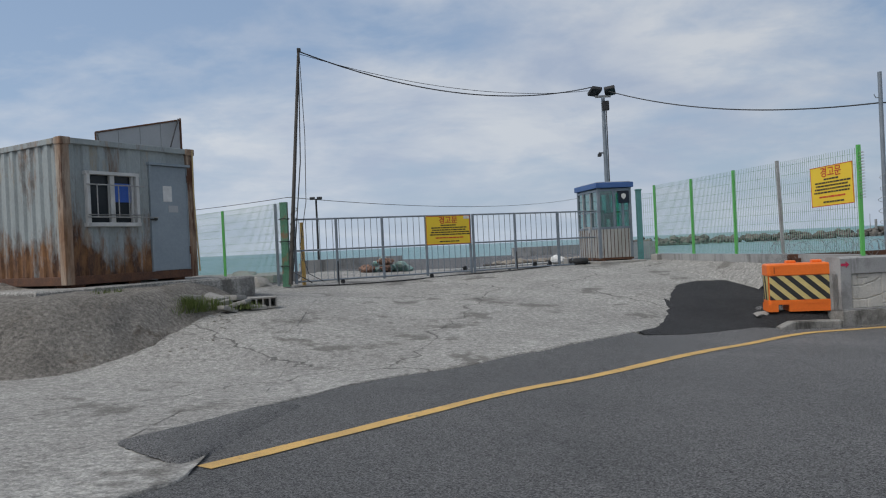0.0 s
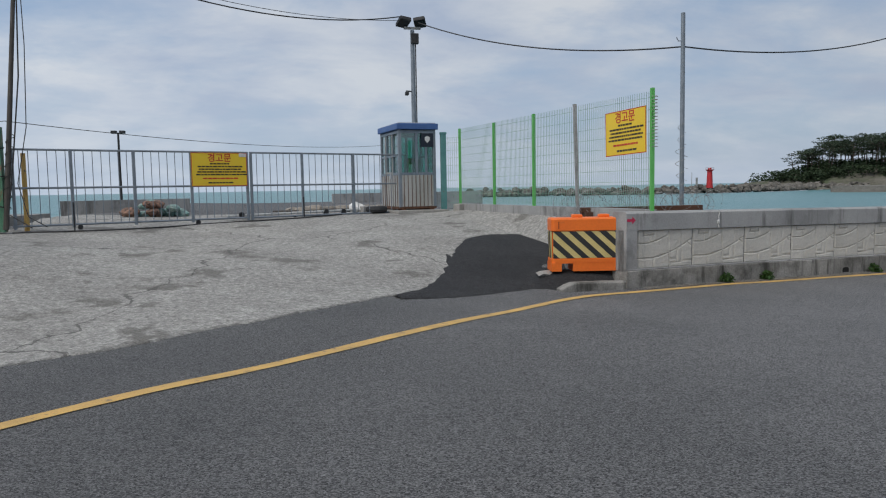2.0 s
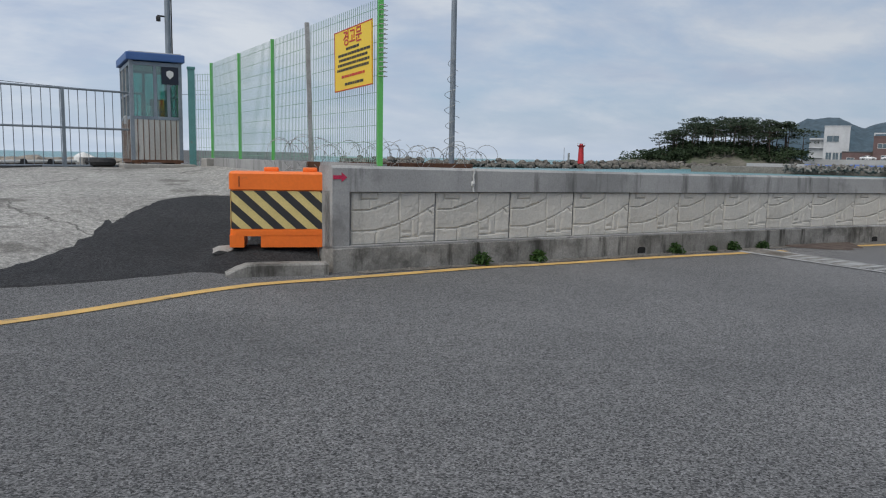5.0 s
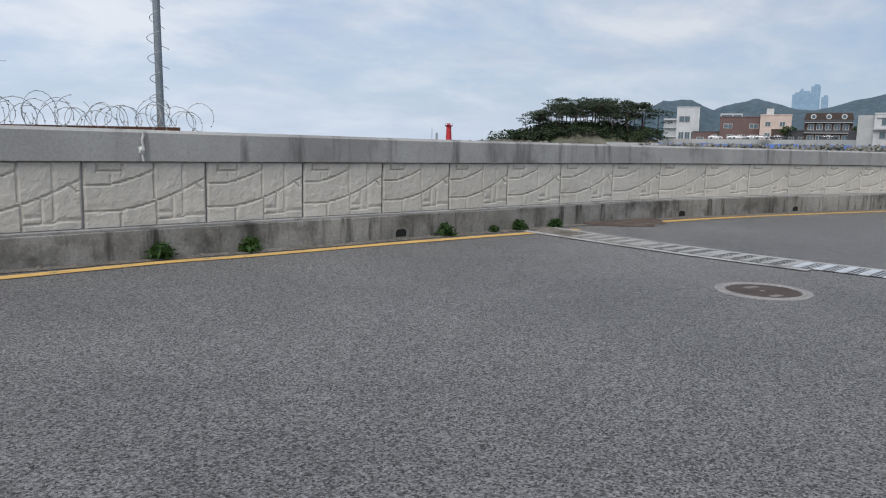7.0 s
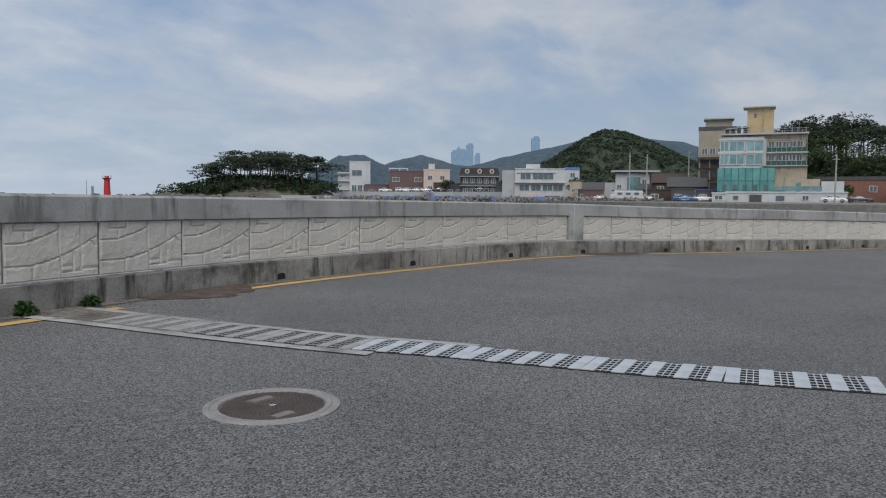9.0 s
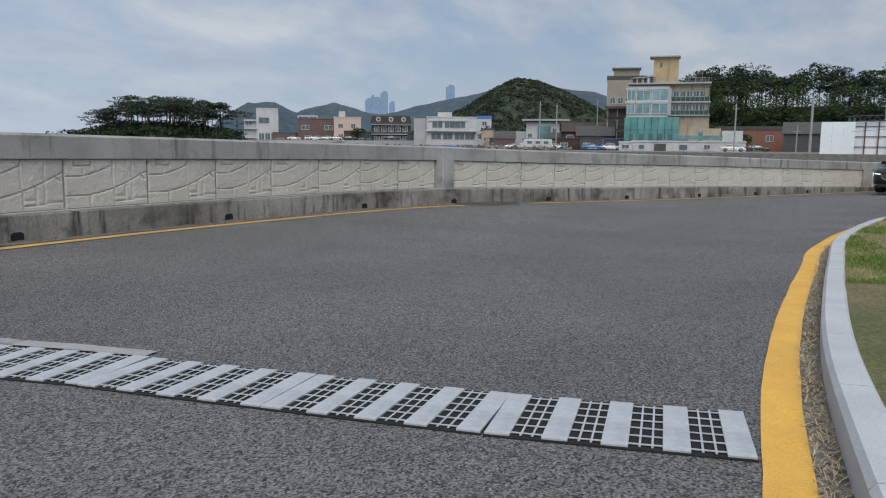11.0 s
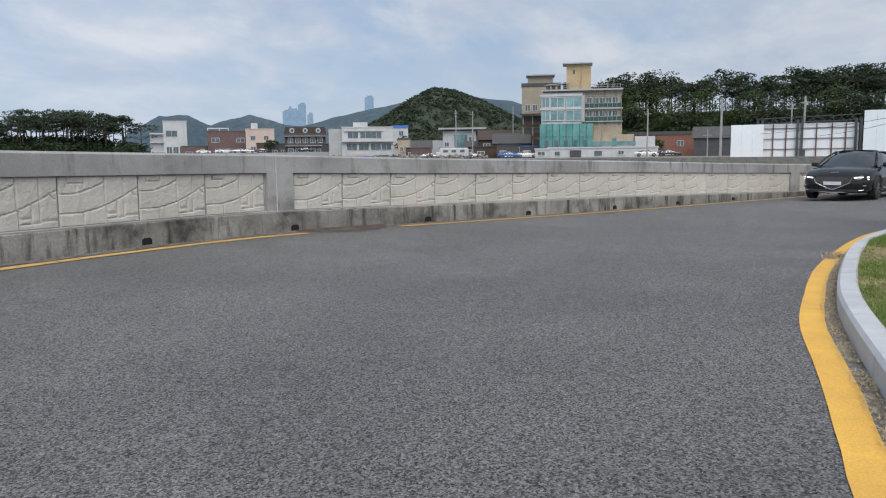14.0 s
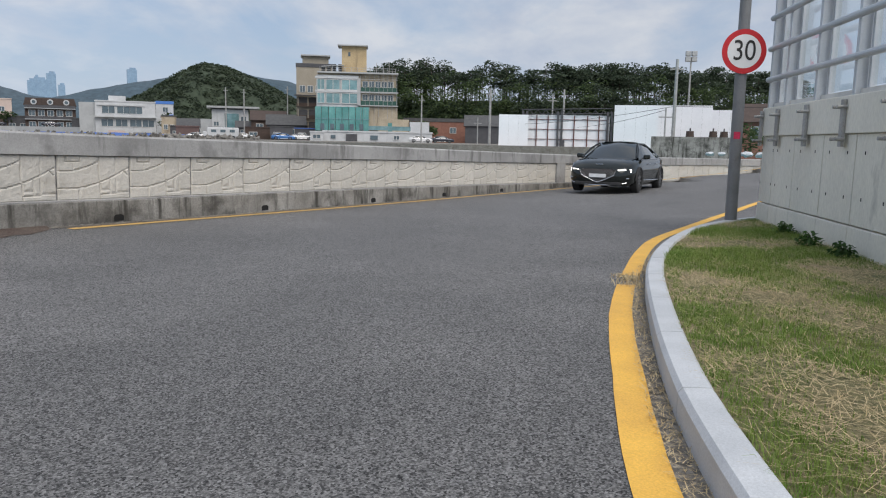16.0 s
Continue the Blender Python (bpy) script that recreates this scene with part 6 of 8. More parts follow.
# ---- kerb, verge, sign and retaining wall ----
KERBLINE = Curve([(11.6, 5.9), (13.2, 6.75), (14.6, 7.35), (15.6, 7.72), (17.1, 7.945), (18.5, 8.085), (20.3, 8.175), (22.1, 8.235), (24.0, 8.285), (25.2, 8.245), (26.9, 8.085), (28.3, 7.90), (29.6, 7.62), (30.8, 7.25), (31.8, 6.85), (32.6, 6.4), (33.4, 5.6), (33.7, 4.6)])
LINE_S = Curve([(12.0, 6.3), (13.8, 7.25), (15.3, 7.825), (17.0, 8.10), (18.0, 8.21), (19.3, 8.30), (21.0, 8.365), (22.5, 8.395), (24.0, 8.45), (25.3, 8.385), (27.0, 8.24), (28.5, 8.0), (30.4, 7.62), (31.84, 7.2), (33.5, 6.46), (35.1, 5.72), (36.3, 5.13), (37.8, 4.42), (40, 3.3)])
STRAW = mat("dry_straw", (0.42, 0.32, 0.17), (0.56, 0.45, 0.27), scale=14, rough=0.9, fine=0.2, island=0.35)
BLADE = leafy_light(mat("verge_grass_blade", (0.13, 0.225, 0.035), (0.23, 0.29, 0.075), scale=3, rough=0.7, fine=0.2, island=0.5))
for s0, s1 in ((0, LINE_S.near(28.1, 8.0)), (LINE_S.near(28.55, 7.98), LINE_S.length)):
    bm = B()
    ribbon(bm, LINE_S, s0, s1, -0.085, 0.078, 0.007, ragged=0.008)
    solid("road_line", bm, YELLOW, "bright yellow edge line painted beside the kerb", "road marking", kind="structure")
bm = B()
ribbon(bm, KERBLINE, 0, KERBLINE.length, -0.03, 0.12, 0.0055, ragged=0.035)
solid("gutter_silt", bm, DIRT, "strip of dirt between yellow line and kerb", "dirt", kind="structure")


def make_kerb():
    k = thing("kerb", "pale granite kerb curving round the verge", "kerb", kind="structure")
    L = KERBLINE.length
    n = int(L / 1.0)
    for i in range(n):
        s0, s1 = L * i / n + 0.004, L * (i + 1) / n - 0.004
        bm = B()
        rings = []
        for j in range(5):
            p, d = KERBLINE.at(s0 + (s1 - s0) * j / 4)
            r = Vector((d.y, -d.x))
            g = ground_z(p.x, p.y)
            rings.append([(p.x + r.x * o, p.y + r.y * o, g + z) for o, z in ((0.02, -0.15), (0.02, 0.125), (0.04, 0.15), (0.155, 0.155), (0.17, 0.14), (0.17, -0.15))])
        sweep(bm, rings)
        part("kerb_stone", bm, KERB, k)


make_kerb()
RW_Y = 5.62


def verge_z(x, y):
    p, d = KERBLINE.at(KERBLINE.near(x, y))
    dist = max(0.0, (Vector((x, y)) - p).dot(Vector((d.y, -d.x))))
    return ground_z(p.x, p.y) + 0.125 + 0.03 * min(1, dist / 0.6) + 0.02 * noise.noise(Vector((x * 1.3, y * 1.3, 0)))


def make_verge():
    bm = B()
    rows = []
    n = 130
    for i in range(n + 1):
        s = KERBLINE.length * i / n
        p, d = KERBLINE.at(s)
        a = Vector((p.x + d.y * 0.165, p.y - d.x * 0.165))
        b = Vector((p.x if p.x < 33.0 else 33.0, RW_Y + 0.0)) if p.y > RW_Y + 0.25 else Vector((min(33.0, p.x + d.y * 0.7), p.y - d.x * 0.3))
        if p.x < 15:
            b.y = 4.0
        rows.append([bm.verts.new((a.lerp(b, j / 10).x, a.lerp(b, j / 10).y, verge_z(a.lerp(b, j / 10).x, a.lerp(b, j / 10).y))) for j in range(11)])
    for a, b in zip(rows, rows[1:]):
        for k in range(10):
            bm.faces.new((a[k], a[k + 1], b[k + 1], b[k]))
    solid("ground_verge", bm, GRASS_SOIL, "patchy grass verge soil with straw", "verge", kind="structure", smooth=True)
    rnd = random.Random(31)
    green, dry = B(), B()
    count = 0
    for i in range(44000):
        x, y = rnd.uniform(20.5, 33.3), rnd.uniform(RW_Y, 8.25)
        p, d = KERBLINE.at(KERBLINE.near(x, y))
        off = (Vector((x, y)) - p).dot(Vector((d.y, -d.x)))
        if off < 0.18:
            continue
        patch = noise.noise(Vector((x * 0.75, y * 0.9, 4))) + 0.45 * noise.noise(Vector((x * 2.3, y * 2.3, 1))) + 0.12 * (x > 29)
        z = verge_z(x, y)
        rim = off < 0.28 and noise.noise(Vector((x * 1.1, 0, 7))) > -0.2
        if (rim and rnd.random() < 0.55) or patch > -0.34 + 0.5 * rnd.random():
            blades(green, (x, y, z), 4, 0.04 + 0.065 * max(0, patch), 0.04, rnd, 0.0021, 1.3)
        if patch < 0.0 or rnd.random() < 0.3:
            # flattened straw
            a, l = rnd.gauss(0.6, 1.1), rnd.uniform(0.05, 0.18)
            dx, dy, w = math.cos(a) * l, math.sin(a) * l, 0.0017
            e, f = rnd.uniform(0.006, 0.035), rnd.uniform(0.006, 0.05)
            v = [dry.verts.new(q) for q in ((x - dy * w / l, y + dx * w / l, z + e), (x + dy * w / l, y - dx * w / l, z + e), (x + dx, y + dy, z + f))]
            dry.faces.new(v)
    for i in range(6500):
        s = rnd.uniform(KERBLINE.near(15, 7.4), KERBLINE.near(32, 6.8))
        p, d = KERBLINE.at(s)
        o = rnd.uniform(-0.09, 0.02)
        x, y = p.x + d.y * o, p.y - d.x * o
        if noise.noise(Vector((s * 0.9, 0, 0))) < -0.3:
            continue
        a, l = rnd.uniform(0, math.tau), rnd.uniform(0.03, 0.09)
        dx, dy, w = math.cos(a) * l, math.sin(a) * l, 0.002
        z = ground_z(x, y) + 0.016
        v = [dry.verts.new(q) for q in ((x - dy * w / l, y + dx * w / l, z), (x + dy * w / l, y - dx * w / l, z), (x + dx * 0.6, y + dy * 0.6, z + rnd.uniform(0, 0.025)))]
        dry.faces.new(v)
    for c in range(40):
        blades(dry, (28.3 + rnd.uniform(-0.35, 0.3), 8.02 + rnd.uniform(-0.1, 0.1), ground_z(28.3, 8.0) + 0.01), 8, 0.05, 0.08, rnd, 0.003, 2.2)
    solid("verge_grass", green, BLADE, "short green grass growing in patches on the verge", "grass", kind="stuff")
    solid("verge_straw", dry, STRAW, "dry yellow straw and dead grass on the verge", "dry grass", kind="stuff")
    for x, y in ((30.1, 5.9), (29.3, 5.85), (31.2, 5.8)):
        bm = B()
        leafy(bm, (x, y, verge_z(x, y)), 150, 0.16, rnd, 0.03)
        solid("weed", bm, WEED, "low green leafy weed on the verge", "weed", group="verge weeds")


make_verge()
PRECAST = mat("precast_concrete", (0.76, 0.735, 0.65), (0.68, 0.66, 0.585), scale=1.3, rough=0.85, bump=0.15, bscale=40, fine=0.1, stain=(0.40, 0.39, 0.355), stain_scale=1.5, stain_at=0.62, stretch=(1, 1, 0.4))
ALU = mat("pale_aluminium", (0.52, 0.55, 0.58), (0.46, 0.49, 0.52), scale=3, rough=0.4, metal=0.4, fine=0.08)
CLEAR = glass("clear_barrier_glass", (0.93, 0.96, 0.97), 0.02, 0.04)


def make_retaining_wall():
    w = thing("wall_retaining", "pale precast concrete retaining wall with glazed noise barrier", "wall", kind="structure")
    x1 = 33.05
    part("core", prism(B(), [(18, RW_Y - 0.55), (x1, RW_Y - 0.55), (x1, RW_Y - 0.06), (18, RW_Y - 0.06)], -0.8, 1.55), PRECAST, w)
    xs = [x1, 32.5, 31.66, 30.68, 29.78, 28.8, 27.8, 26.8, 25.8, 24.8, 23.8, 22.8, 21.8, 20.8, 19.8, 18.8]
    for a, b in zip(xs, xs[1:]):
        part("panel", box(B(), ((a + b) / 2, RW_Y - 0.03, 0.745), (a - b - 0.018, 0.07, 0.94), bevel=0.008), PRECAST, w)
        part("base_course", box(B(), ((a + b) / 2, RW_Y - 0.025, -0.06), (a - b - 0.012, 0.09, 0.64), bevel=0.008), PRECAST, w)
        for dx in (-0.25, 0.25):
            for z in (0.55, 1.02):
                # flat black chips painted as the shade in the tie holes
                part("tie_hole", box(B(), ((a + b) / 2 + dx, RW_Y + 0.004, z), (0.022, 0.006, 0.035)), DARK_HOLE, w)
    part("coping", box(B(), ((18 + x1) / 2, RW_Y - 0.02, 1.42), (x1 - 18, 0.12, 0.40), bevel=0.012), PRECAST, w)
    # glazed barrier on top
    ps = [33.0, 32.28, 31.18, 30.05, 28.9, 27.75, 26.6, 25.45, 24.3, 23.1, 21.9, 20.7]
    for k, x in enumerate(ps):
        p = part("barrier_post", box(B(), (x, RW_Y - 0.08, 2.45), (0.07, 0.12, 1.85), bevel=0.008), ALU, w)
        part("base_bracket", box(B(), (x, RW_Y + 0.06, 1.33), (0.09, 0.035, 0.50), bevel=0.006), DULLG, p)
        for z in (1.16, 1.50):
            part("anchor", rod(rod(B(), (x - 0.06, RW_Y + 0.05, z), (x - 0.06, RW_Y + 0.15, z), 0.018), (x + 0.06, RW_Y + 0.05, z), (x + 0.06, RW_Y + 0.15, z), 0.018), DULLG, p, "steel anchor pins")
    for a, b in zip(ps, ps[1:]):
        part("frame", box(box(B(), (a - 0.10, RW_Y - 0.16, 2.45), (0.05, 0.07, 1.7)), (b + 0.10, RW_Y - 0.16, 2.45), (0.05, 0.07, 1.7)), ALU, w)
        for z0, z1 in ((1.72, 3.3),):
            o = part("glass_pane", box(B(), ((a + b) / 2, RW_Y - 0.16, (z0 + z1) / 2), (a - b - 0.22, 0.012, z1 - z0)), CLEAR, w)
            o.visible_shadow = False
    for z in (2.02, 2.45, 2.88, 3.32):
        part("rail", rod(B(), (20.5, RW_Y + 0.0, z), (33.02, RW_Y + 0.0, z), 0.04, seg=12), ALU, w)
    part("sill", box(B(), (26.5, RW_Y - 0.16, 1.66), (12.9, 0.16, 0.06)), WHITEFRAME, w)


make_retaining_wall()
# raised ground behind the wall, closing the place
bm = B()
prism(bm, [(-30, -60), (31.5, -60), (31.5, RW_Y - 0.6), (18, RW_Y - 0.6), (10, 2.0), (-30, -8)], -1, 0.9)
solid("ground_terrace", bm, GRASS_SOIL, "raised terrace behind the retaining wall", "terrace", kind="structure")

SIGNWHITE = mat("white_reflective", (0.72, 0.72, 0.72), (0.68, 0.68, 0.68), scale=5, rough=0.4, fine=0.03)
SIGNRIM = mat("red_reflective", (0.52, 0.02, 0.025), (0.48, 0.02, 0.025), scale=5, rough=0.4, fine=0.03)
POLEGREY = mat("grey_pole_paint", (0.15, 0.155, 0.16), (0.19, 0.195, 0.20), scale=3, rough=0.6, fine=0.12, stain=(0.11, 0.10, 0.095), stain_scale=4, stain_at=0.6)
t = thing("speed_limit_sign", "round 30 speed limit sign on a grey steel pole", "road sign", Matrix.Translation((32.95, 6.02, verge_z(32.95, 6.02) - 0.03)))
part("pole", rod(B(), (0, 0, 0), (0.0, 0.02, 4.6), 0.085, 0.075, seg=18), POLEGREY, t, smooth=False)
face = Matrix.Translation((-0.10, 0.01, 2.46)) @ Matrix.Rotation(radians(-86), 4, "Z") @ Matrix.Rotation(radians(90), 4, "X")
disc = part("disc", bmesh.ops.create_circle(bm := B(), cap_ends=True, segments=48, radius=0.31)["verts"] and bm, SIGNRIM, t, "red-rimmed white disc")
for v in disc.data.vertices:
    v.co = face @ v.co
part("back_plate", rod(B(), face @ Vector((0, 0, -0.012)), face @ Vector((0, 0, -0.003)), 0.31, seg=48), DULLG, disc)
part("white_field", rod(B(), face @ Vector((0, 0, 0.001)), face @ Vector((0, 0, 0.003)), 0.235, seg=48), SIGNWHITE, disc)
text_mesh("30", 0.37, face @ Matrix.Translation((0, 0, 0.006)) @ Matrix.Diagonal((0.9, 1.08, 1, 1)), SIGNBLK, "numerals", disc, "black numerals")
for z in (2.32, 2.60):
    part("clamp", rod(B(), (0, -0.01, z), (0, -0.01, z + 0.03), 0.092, seg=18), DULLG, t)
part("tape_mark", box(B(), (-0.083, 0.02, 1.28), (0.006, 0.09, 0.10)), REDPAINT, t, "small red tape mark")

# ---- car ----
CARPAINT = mat("black_green_car_paint", (0.012, 0.015, 0.014), (0.014, 0.018, 0.016), scale=2, rough=0.12, metal=0.3, fine=0, spec=0.7)
CHROME = mat("chrome", (0.75, 0.75, 0.76), rough=0.12, metal=1.0, fine=0)
CARGLASS = mat("car_window_glass", (0.02, 0.026, 0.028), rough=0.04, fine=0, spec=0.9)
TYRE = mat("tyre_rubber", (0.018, 0.018, 0.018), (0.025, 0.025, 0.025), scale=12, rough=0.8, fine=0.1)
RIM = mat("dark_alloy", (0.22, 0.22, 0.225), rough=0.3, metal=0.8, fine=0)
LAMP = mat("car_lamp_lens", (0.6, 0.62, 0.64), rough=0.1, fine=0, emit=(1.0, 0.97, 0.92, 2.2))
PLATE = mat("number_plate", (0.7, 0.71, 0.72), rough=0.4, fine=0.02)


def make_car(name, label, m, paint, L_=4.99, W_=1.92, H_=1.46, lights=False, group=""):
    """A saloon: x forward, y to its left, z up from the road."""
    t = thing(name, label, "car", m, group=group)
    hw = W_ / 2
    # body side profile: x, lower edge, shoulder height, half width
    st = [(-L_ / 2, 0.42, 0.78, 0.66), (-L_ / 2 + 0.08, 0.30, 0.93, 0.78), (-L_ / 2 + 0.5, 0.22, 1.0, 0.90), (-1.35, 0.20, 1.0, 0.95), (-0.4, 0.20, 0.98, 0.945), (0.5, 0.20, 0.965, 0.945), (1.0, 0.20, 0.955, 0.95), (1.5, 0.20, 0.92, 0.955), (2.0, 0.20, 0.85, 0.92), (2.28, 0.20, 0.76, 0.84), (2.43, 0.24, 0.66, 0.72), (L_ / 2, 0.34, 0.56, 0.60)]
    bm = B()
    rings = []
    for x, lo, sh, w in st:
        k = w * W_ / 1.92
        half = [(k * 0.86, lo), (k * 0.97, lo + 0.1), (k, lo + (sh - lo) * 0.55), (k * 0.965, sh - 0.05), (k * 0.88, sh), (k * 0.5, sh + 0.03 + (0.02 if x > 0.8 else 0)), (0, sh + 0.04 + (0.025 if x > 0.8 else 0))]
        rings.append([(x, y, z) for y, z in half] + [(x, -y, z) for y, z in half[::-1][1:]])
    sweep(bm, rings)
    bmesh.ops.recalc_face_normals(bm, faces=bm.faces)
    part("body", bm, paint, t, smooth=True)
    # cabin
    cab = [(-1.95, 1.0, 0.70), (-1.25, 1.30, 0.62), (-0.6, 1.43, 0.58), (0.0, H_, 0.575), (0.35, 1.44, 0.58), (0.75, 1.27, 0.64), (1.28, 0.98, 0.74)]
    bm = B()
    rings = []
    for x, z, w in cab:
        b = 0.95
        rings.append([(x, 0.86, b), (x, w + (0.86 - w) * 0.25, b + (z - b) * 0.75), (x, w * 0.93, z - 0.015), (x, 0, z + 0.02), (x, -w * 0.93, z - 0.015), (x, -(w + (0.86 - w) * 0.25), b + (z - b) * 0.75), (x, -0.86, b)])
    sweep(bm, rings, close=False, caps=False)
    bmesh.ops.recalc_face_normals(bm, faces=bm.faces)
    part("glasshouse", bm, CARGLASS, t, "dark tinted cabin glass", smooth=True)
    bm = B()
    rings = []
    for x, z, w in ((-1.3, 1.29, 0.6), (-0.6, 1.435, 0.575), (0.0, H_ + 0.005, 0.57), (0.32, 1.452, 0.575)):
        rings.append([(x, w * 0.98, z - 0.02), (x, w * 0.7, z + 0.012), (x, 0, z + 0.026), (x, -w * 0.7, z + 0.012), (x, -w * 0.98, z - 0.02)])
    sweep(bm, rings, close=False, caps=False)
    part("roof", bm, paint, t, smooth=True)
    for sy in (1, -1):
        bm = B()
        tube(bm, [(1.3, sy * 0.82, 0.98), (0.8, sy * 0.72, 1.25), (0.35, sy * 0.585, 1.42), (-0.5, sy * 0.575, 1.42), (-1.25, sy * 0.635, 1.27), (-1.9, sy * 0.76, 1.0)], 0.028)
        part("pillar_line", bm, paint, t)
        bm = B()
        tube(bm, [(1.1, sy * 0.875, 0.975), (0, sy * 0.885, 0.985), (-1.4, sy * 0.875, 1.0), (-1.75, sy * 0.80, 1.06), (-1.2, sy * 0.66, 1.28)], 0.011)
        part("window_trim", bm, CHROME, t)
        bm = B()
        tube(bm, [(1.05, sy * 0.955, 0.36), (-1.0, sy * 0.955, 0.34)], 0.014)
        part("sill_trim", bm, CHROME, t)
        mir = part("mirror", box(B(), (0.92, sy * 1.0, 1.03), (0.12, 0.2, 0.13), bevel=0.04), paint, t)
        part("mirror_arm", box(B(), (0.9, sy * 0.9, 0.99), (0.06, 0.1, 0.04)), BLACK, mir)
        for x in (0.25, -0.75):
            part("door_handle", box(B(), (x, sy * 0.952, 0.84), (0.18, 0.02, 0.025), bevel=0.006), CHROME, t)
        for x in (1.5, -1.5):
            m2 = Matrix.Translation((x, sy * (hw - 0.12), 0.345))
            bm = B()
            rings = []
            prof = [(0.345, -0.10), (0.345, 0.10), (0.30, 0.125), (0.25, 0.115), (0.25, -0.1)]
            for k in range(33):
                a = math.tau * k / 32
                rings.append([m2 @ Vector((r * math.cos(a), sy * o, r * math.sin(a))) for r, o in prof])
            sweep(bm, rings, caps=False)
            w = part("wheel", bm, TYRE, t)
            bm = B()
            for k in range(10):
                a = math.tau * k / 10
                box(bm, (0.13, 0, 0), (0.24, 0.03, 0.045), m2 @ Matrix.Translation((0, sy * 0.09, 0)) @ Matrix.Rotation(a, 4, "Y"))
            rod(bm, m2 @ Vector((0, sy * 0.05, 0)), m2 @ Vector((0, sy * 0.11, 0)), 0.06, seg=12)
            part("rim", bm, RIM, w)
            # black disc added to stand for the shade behind the spokes
            part("hub_shadow", rod(B(), m2 @ Vector((0, sy * 0.02, 0)), m2 @ Vector((0, sy * 0.05, 0)), 0.255, seg=24), BLACK, w)
            bm = B()
            tube(bm, [m2 @ Vector((0.375 * math.cos(a), sy * 0.10, 0.375 * math.sin(a))) for a in (math.pi * k / 14 for k in range(15))], 0.035)
            part("wheel_arch", bm, BLACK, t)
        # twin-line head lamp
        for z in (0.655, 0.595):
            bm = B()
            tube(bm, [(2.455, sy * 0.55, z - 0.012), (2.38, sy * 0.72, z), (2.17, sy * 0.865, z + 0.012)], 0.017)
            part("head_lamp", bm, LAMP if lights else CHROME, t, "lit twin-line head lamp")
    if lights:
        bm = B()
        prism(bm, [(-0.50, 0.64), (-0.42, 0.68), (0.42, 0.68), (0.50, 0.64), (0.46, 0.50), (0.12, 0.34), (0.0, 0.30), (-0.12, 0.34), (-0.46, 0.50)], 0, 0.05, Matrix.Translation((2.465, 0, 0)) @ Matrix.Rotation(radians(90), 4, "Z") @ Matrix.Rotation(radians(90), 4, "X"))
        g = part("grille", bm, BLACK, t, "dark shield-shaped grille with diamond mesh")
        bm = B()
        for k in range(-6, 7):
            for sgn in (-1, 1):
                a, b = Vector((2.518, k * 0.085 - sgn * 0.17, 0.66)), Vector((2.518, k * 0.085 + sgn * 0.17, 0.34))
                pts = [a.lerp(b, i / 8) for i in range(9)]
                pts = [p for p in pts if abs(p.y) < (0.47 if p.z > 0.5 else 0.1 + (p.z - 0.32) * 2.0)]
                if len(pts) > 1:
                    tube(bm, pts, 0.006, 4)
        part("mesh", bm, mat("dark_chrome", (0.10, 0.10, 0.105), rough=0.3, metal=0.8, fine=0), g)
        bm = B()
        tube(bm, [(2.515, 0.50, 0.64), (2.515, 0.46, 0.50), (2.515, 0.12, 0.34), (2.515, 0, 0.30), (2.515, -0.12, 0.34), (2.515, -0.46, 0.50), (2.515, -0.50, 0.64)], 0.012)
        part("surround", bm, CHROME, g)
        part("number_plate", box(B(), (2.53, 0, 0.485), (0.015, 0.48, 0.10), bevel=0.004), PLATE, t, "pale number plate, not readable")
        part("emblem", box(B(), (2.33, 0, 0.80), (0.04, 0.22, 0.02), bevel=0.008), CHROME, t)
        part("bumper_intake", box(B(), (2.43, 0, 0.27), (0.12, 1.3, 0.10), bevel=0.03), BLACK, t)
        part("bumper_trim", tube(B(), [(2.35, 0.78, 0.30), (2.47, 0.5, 0.24), (2.49, 0, 0.22), (2.47, -0.5, 0.24), (2.35, -0.78, 0.30)], 0.012), CHROME, t)
        for sy in (1, -1):
            part("fog_intake", box(B(), (2.30, sy * 0.74, 0.42), (0.12, 0.2, 0.035), bevel=0.012), CHROME, t)
    return t


ca = radians(160)
cx, cy = 45.2, 6.35
make_car("car", "glossy black saloon car with lit head lamps on the road", Matrix.Translation((cx, cy, ground_z(cx, cy) + 0.005)) @ Matrix.Rotation(ca, 4, "Z") @ Matrix.Rotation(radians(-0.8), 4, "Y"), CARPAINT, lights=True)

# ---- across the water: breakwater, islet, village, hills ----
PINE = leafy_light(mat("pine_needles", (0.050, 0.072, 0.046), (0.068, 0.094, 0.056), scale=0.25, rough=0.9, fine=0.2, bscale=8, island=0.16))
LEAF = leafy_light(mat("broadleaf_foliage", (0.062, 0.096, 0.038), (0.088, 0.124, 0.048), scale=0.2, rough=0.85, fine=0.2, bscale=6, island=0.18))
SCRUB = leafy_light(mat("dark_hill_wood", (0.040, 0.066, 0.034), (0.062, 0.095, 0.044), scale=0.06, rough=0.95, fine=0.4, bscale=0.5, island=0.45))
# tree greens paled with a little distance haze in the colour
HILLWOOD = leafy_light(mat("hazed_hill_tree_cover", (0.052, 0.074, 0.046), (0.074, 0.098, 0.056), scale=0.05, rough=0.95, fine=0.3, bscale=0.4, island=0.12))
# floor green darkened to carry the shade beneath the tree clumps
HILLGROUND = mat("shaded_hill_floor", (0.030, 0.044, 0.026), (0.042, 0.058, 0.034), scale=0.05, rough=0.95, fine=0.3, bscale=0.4)
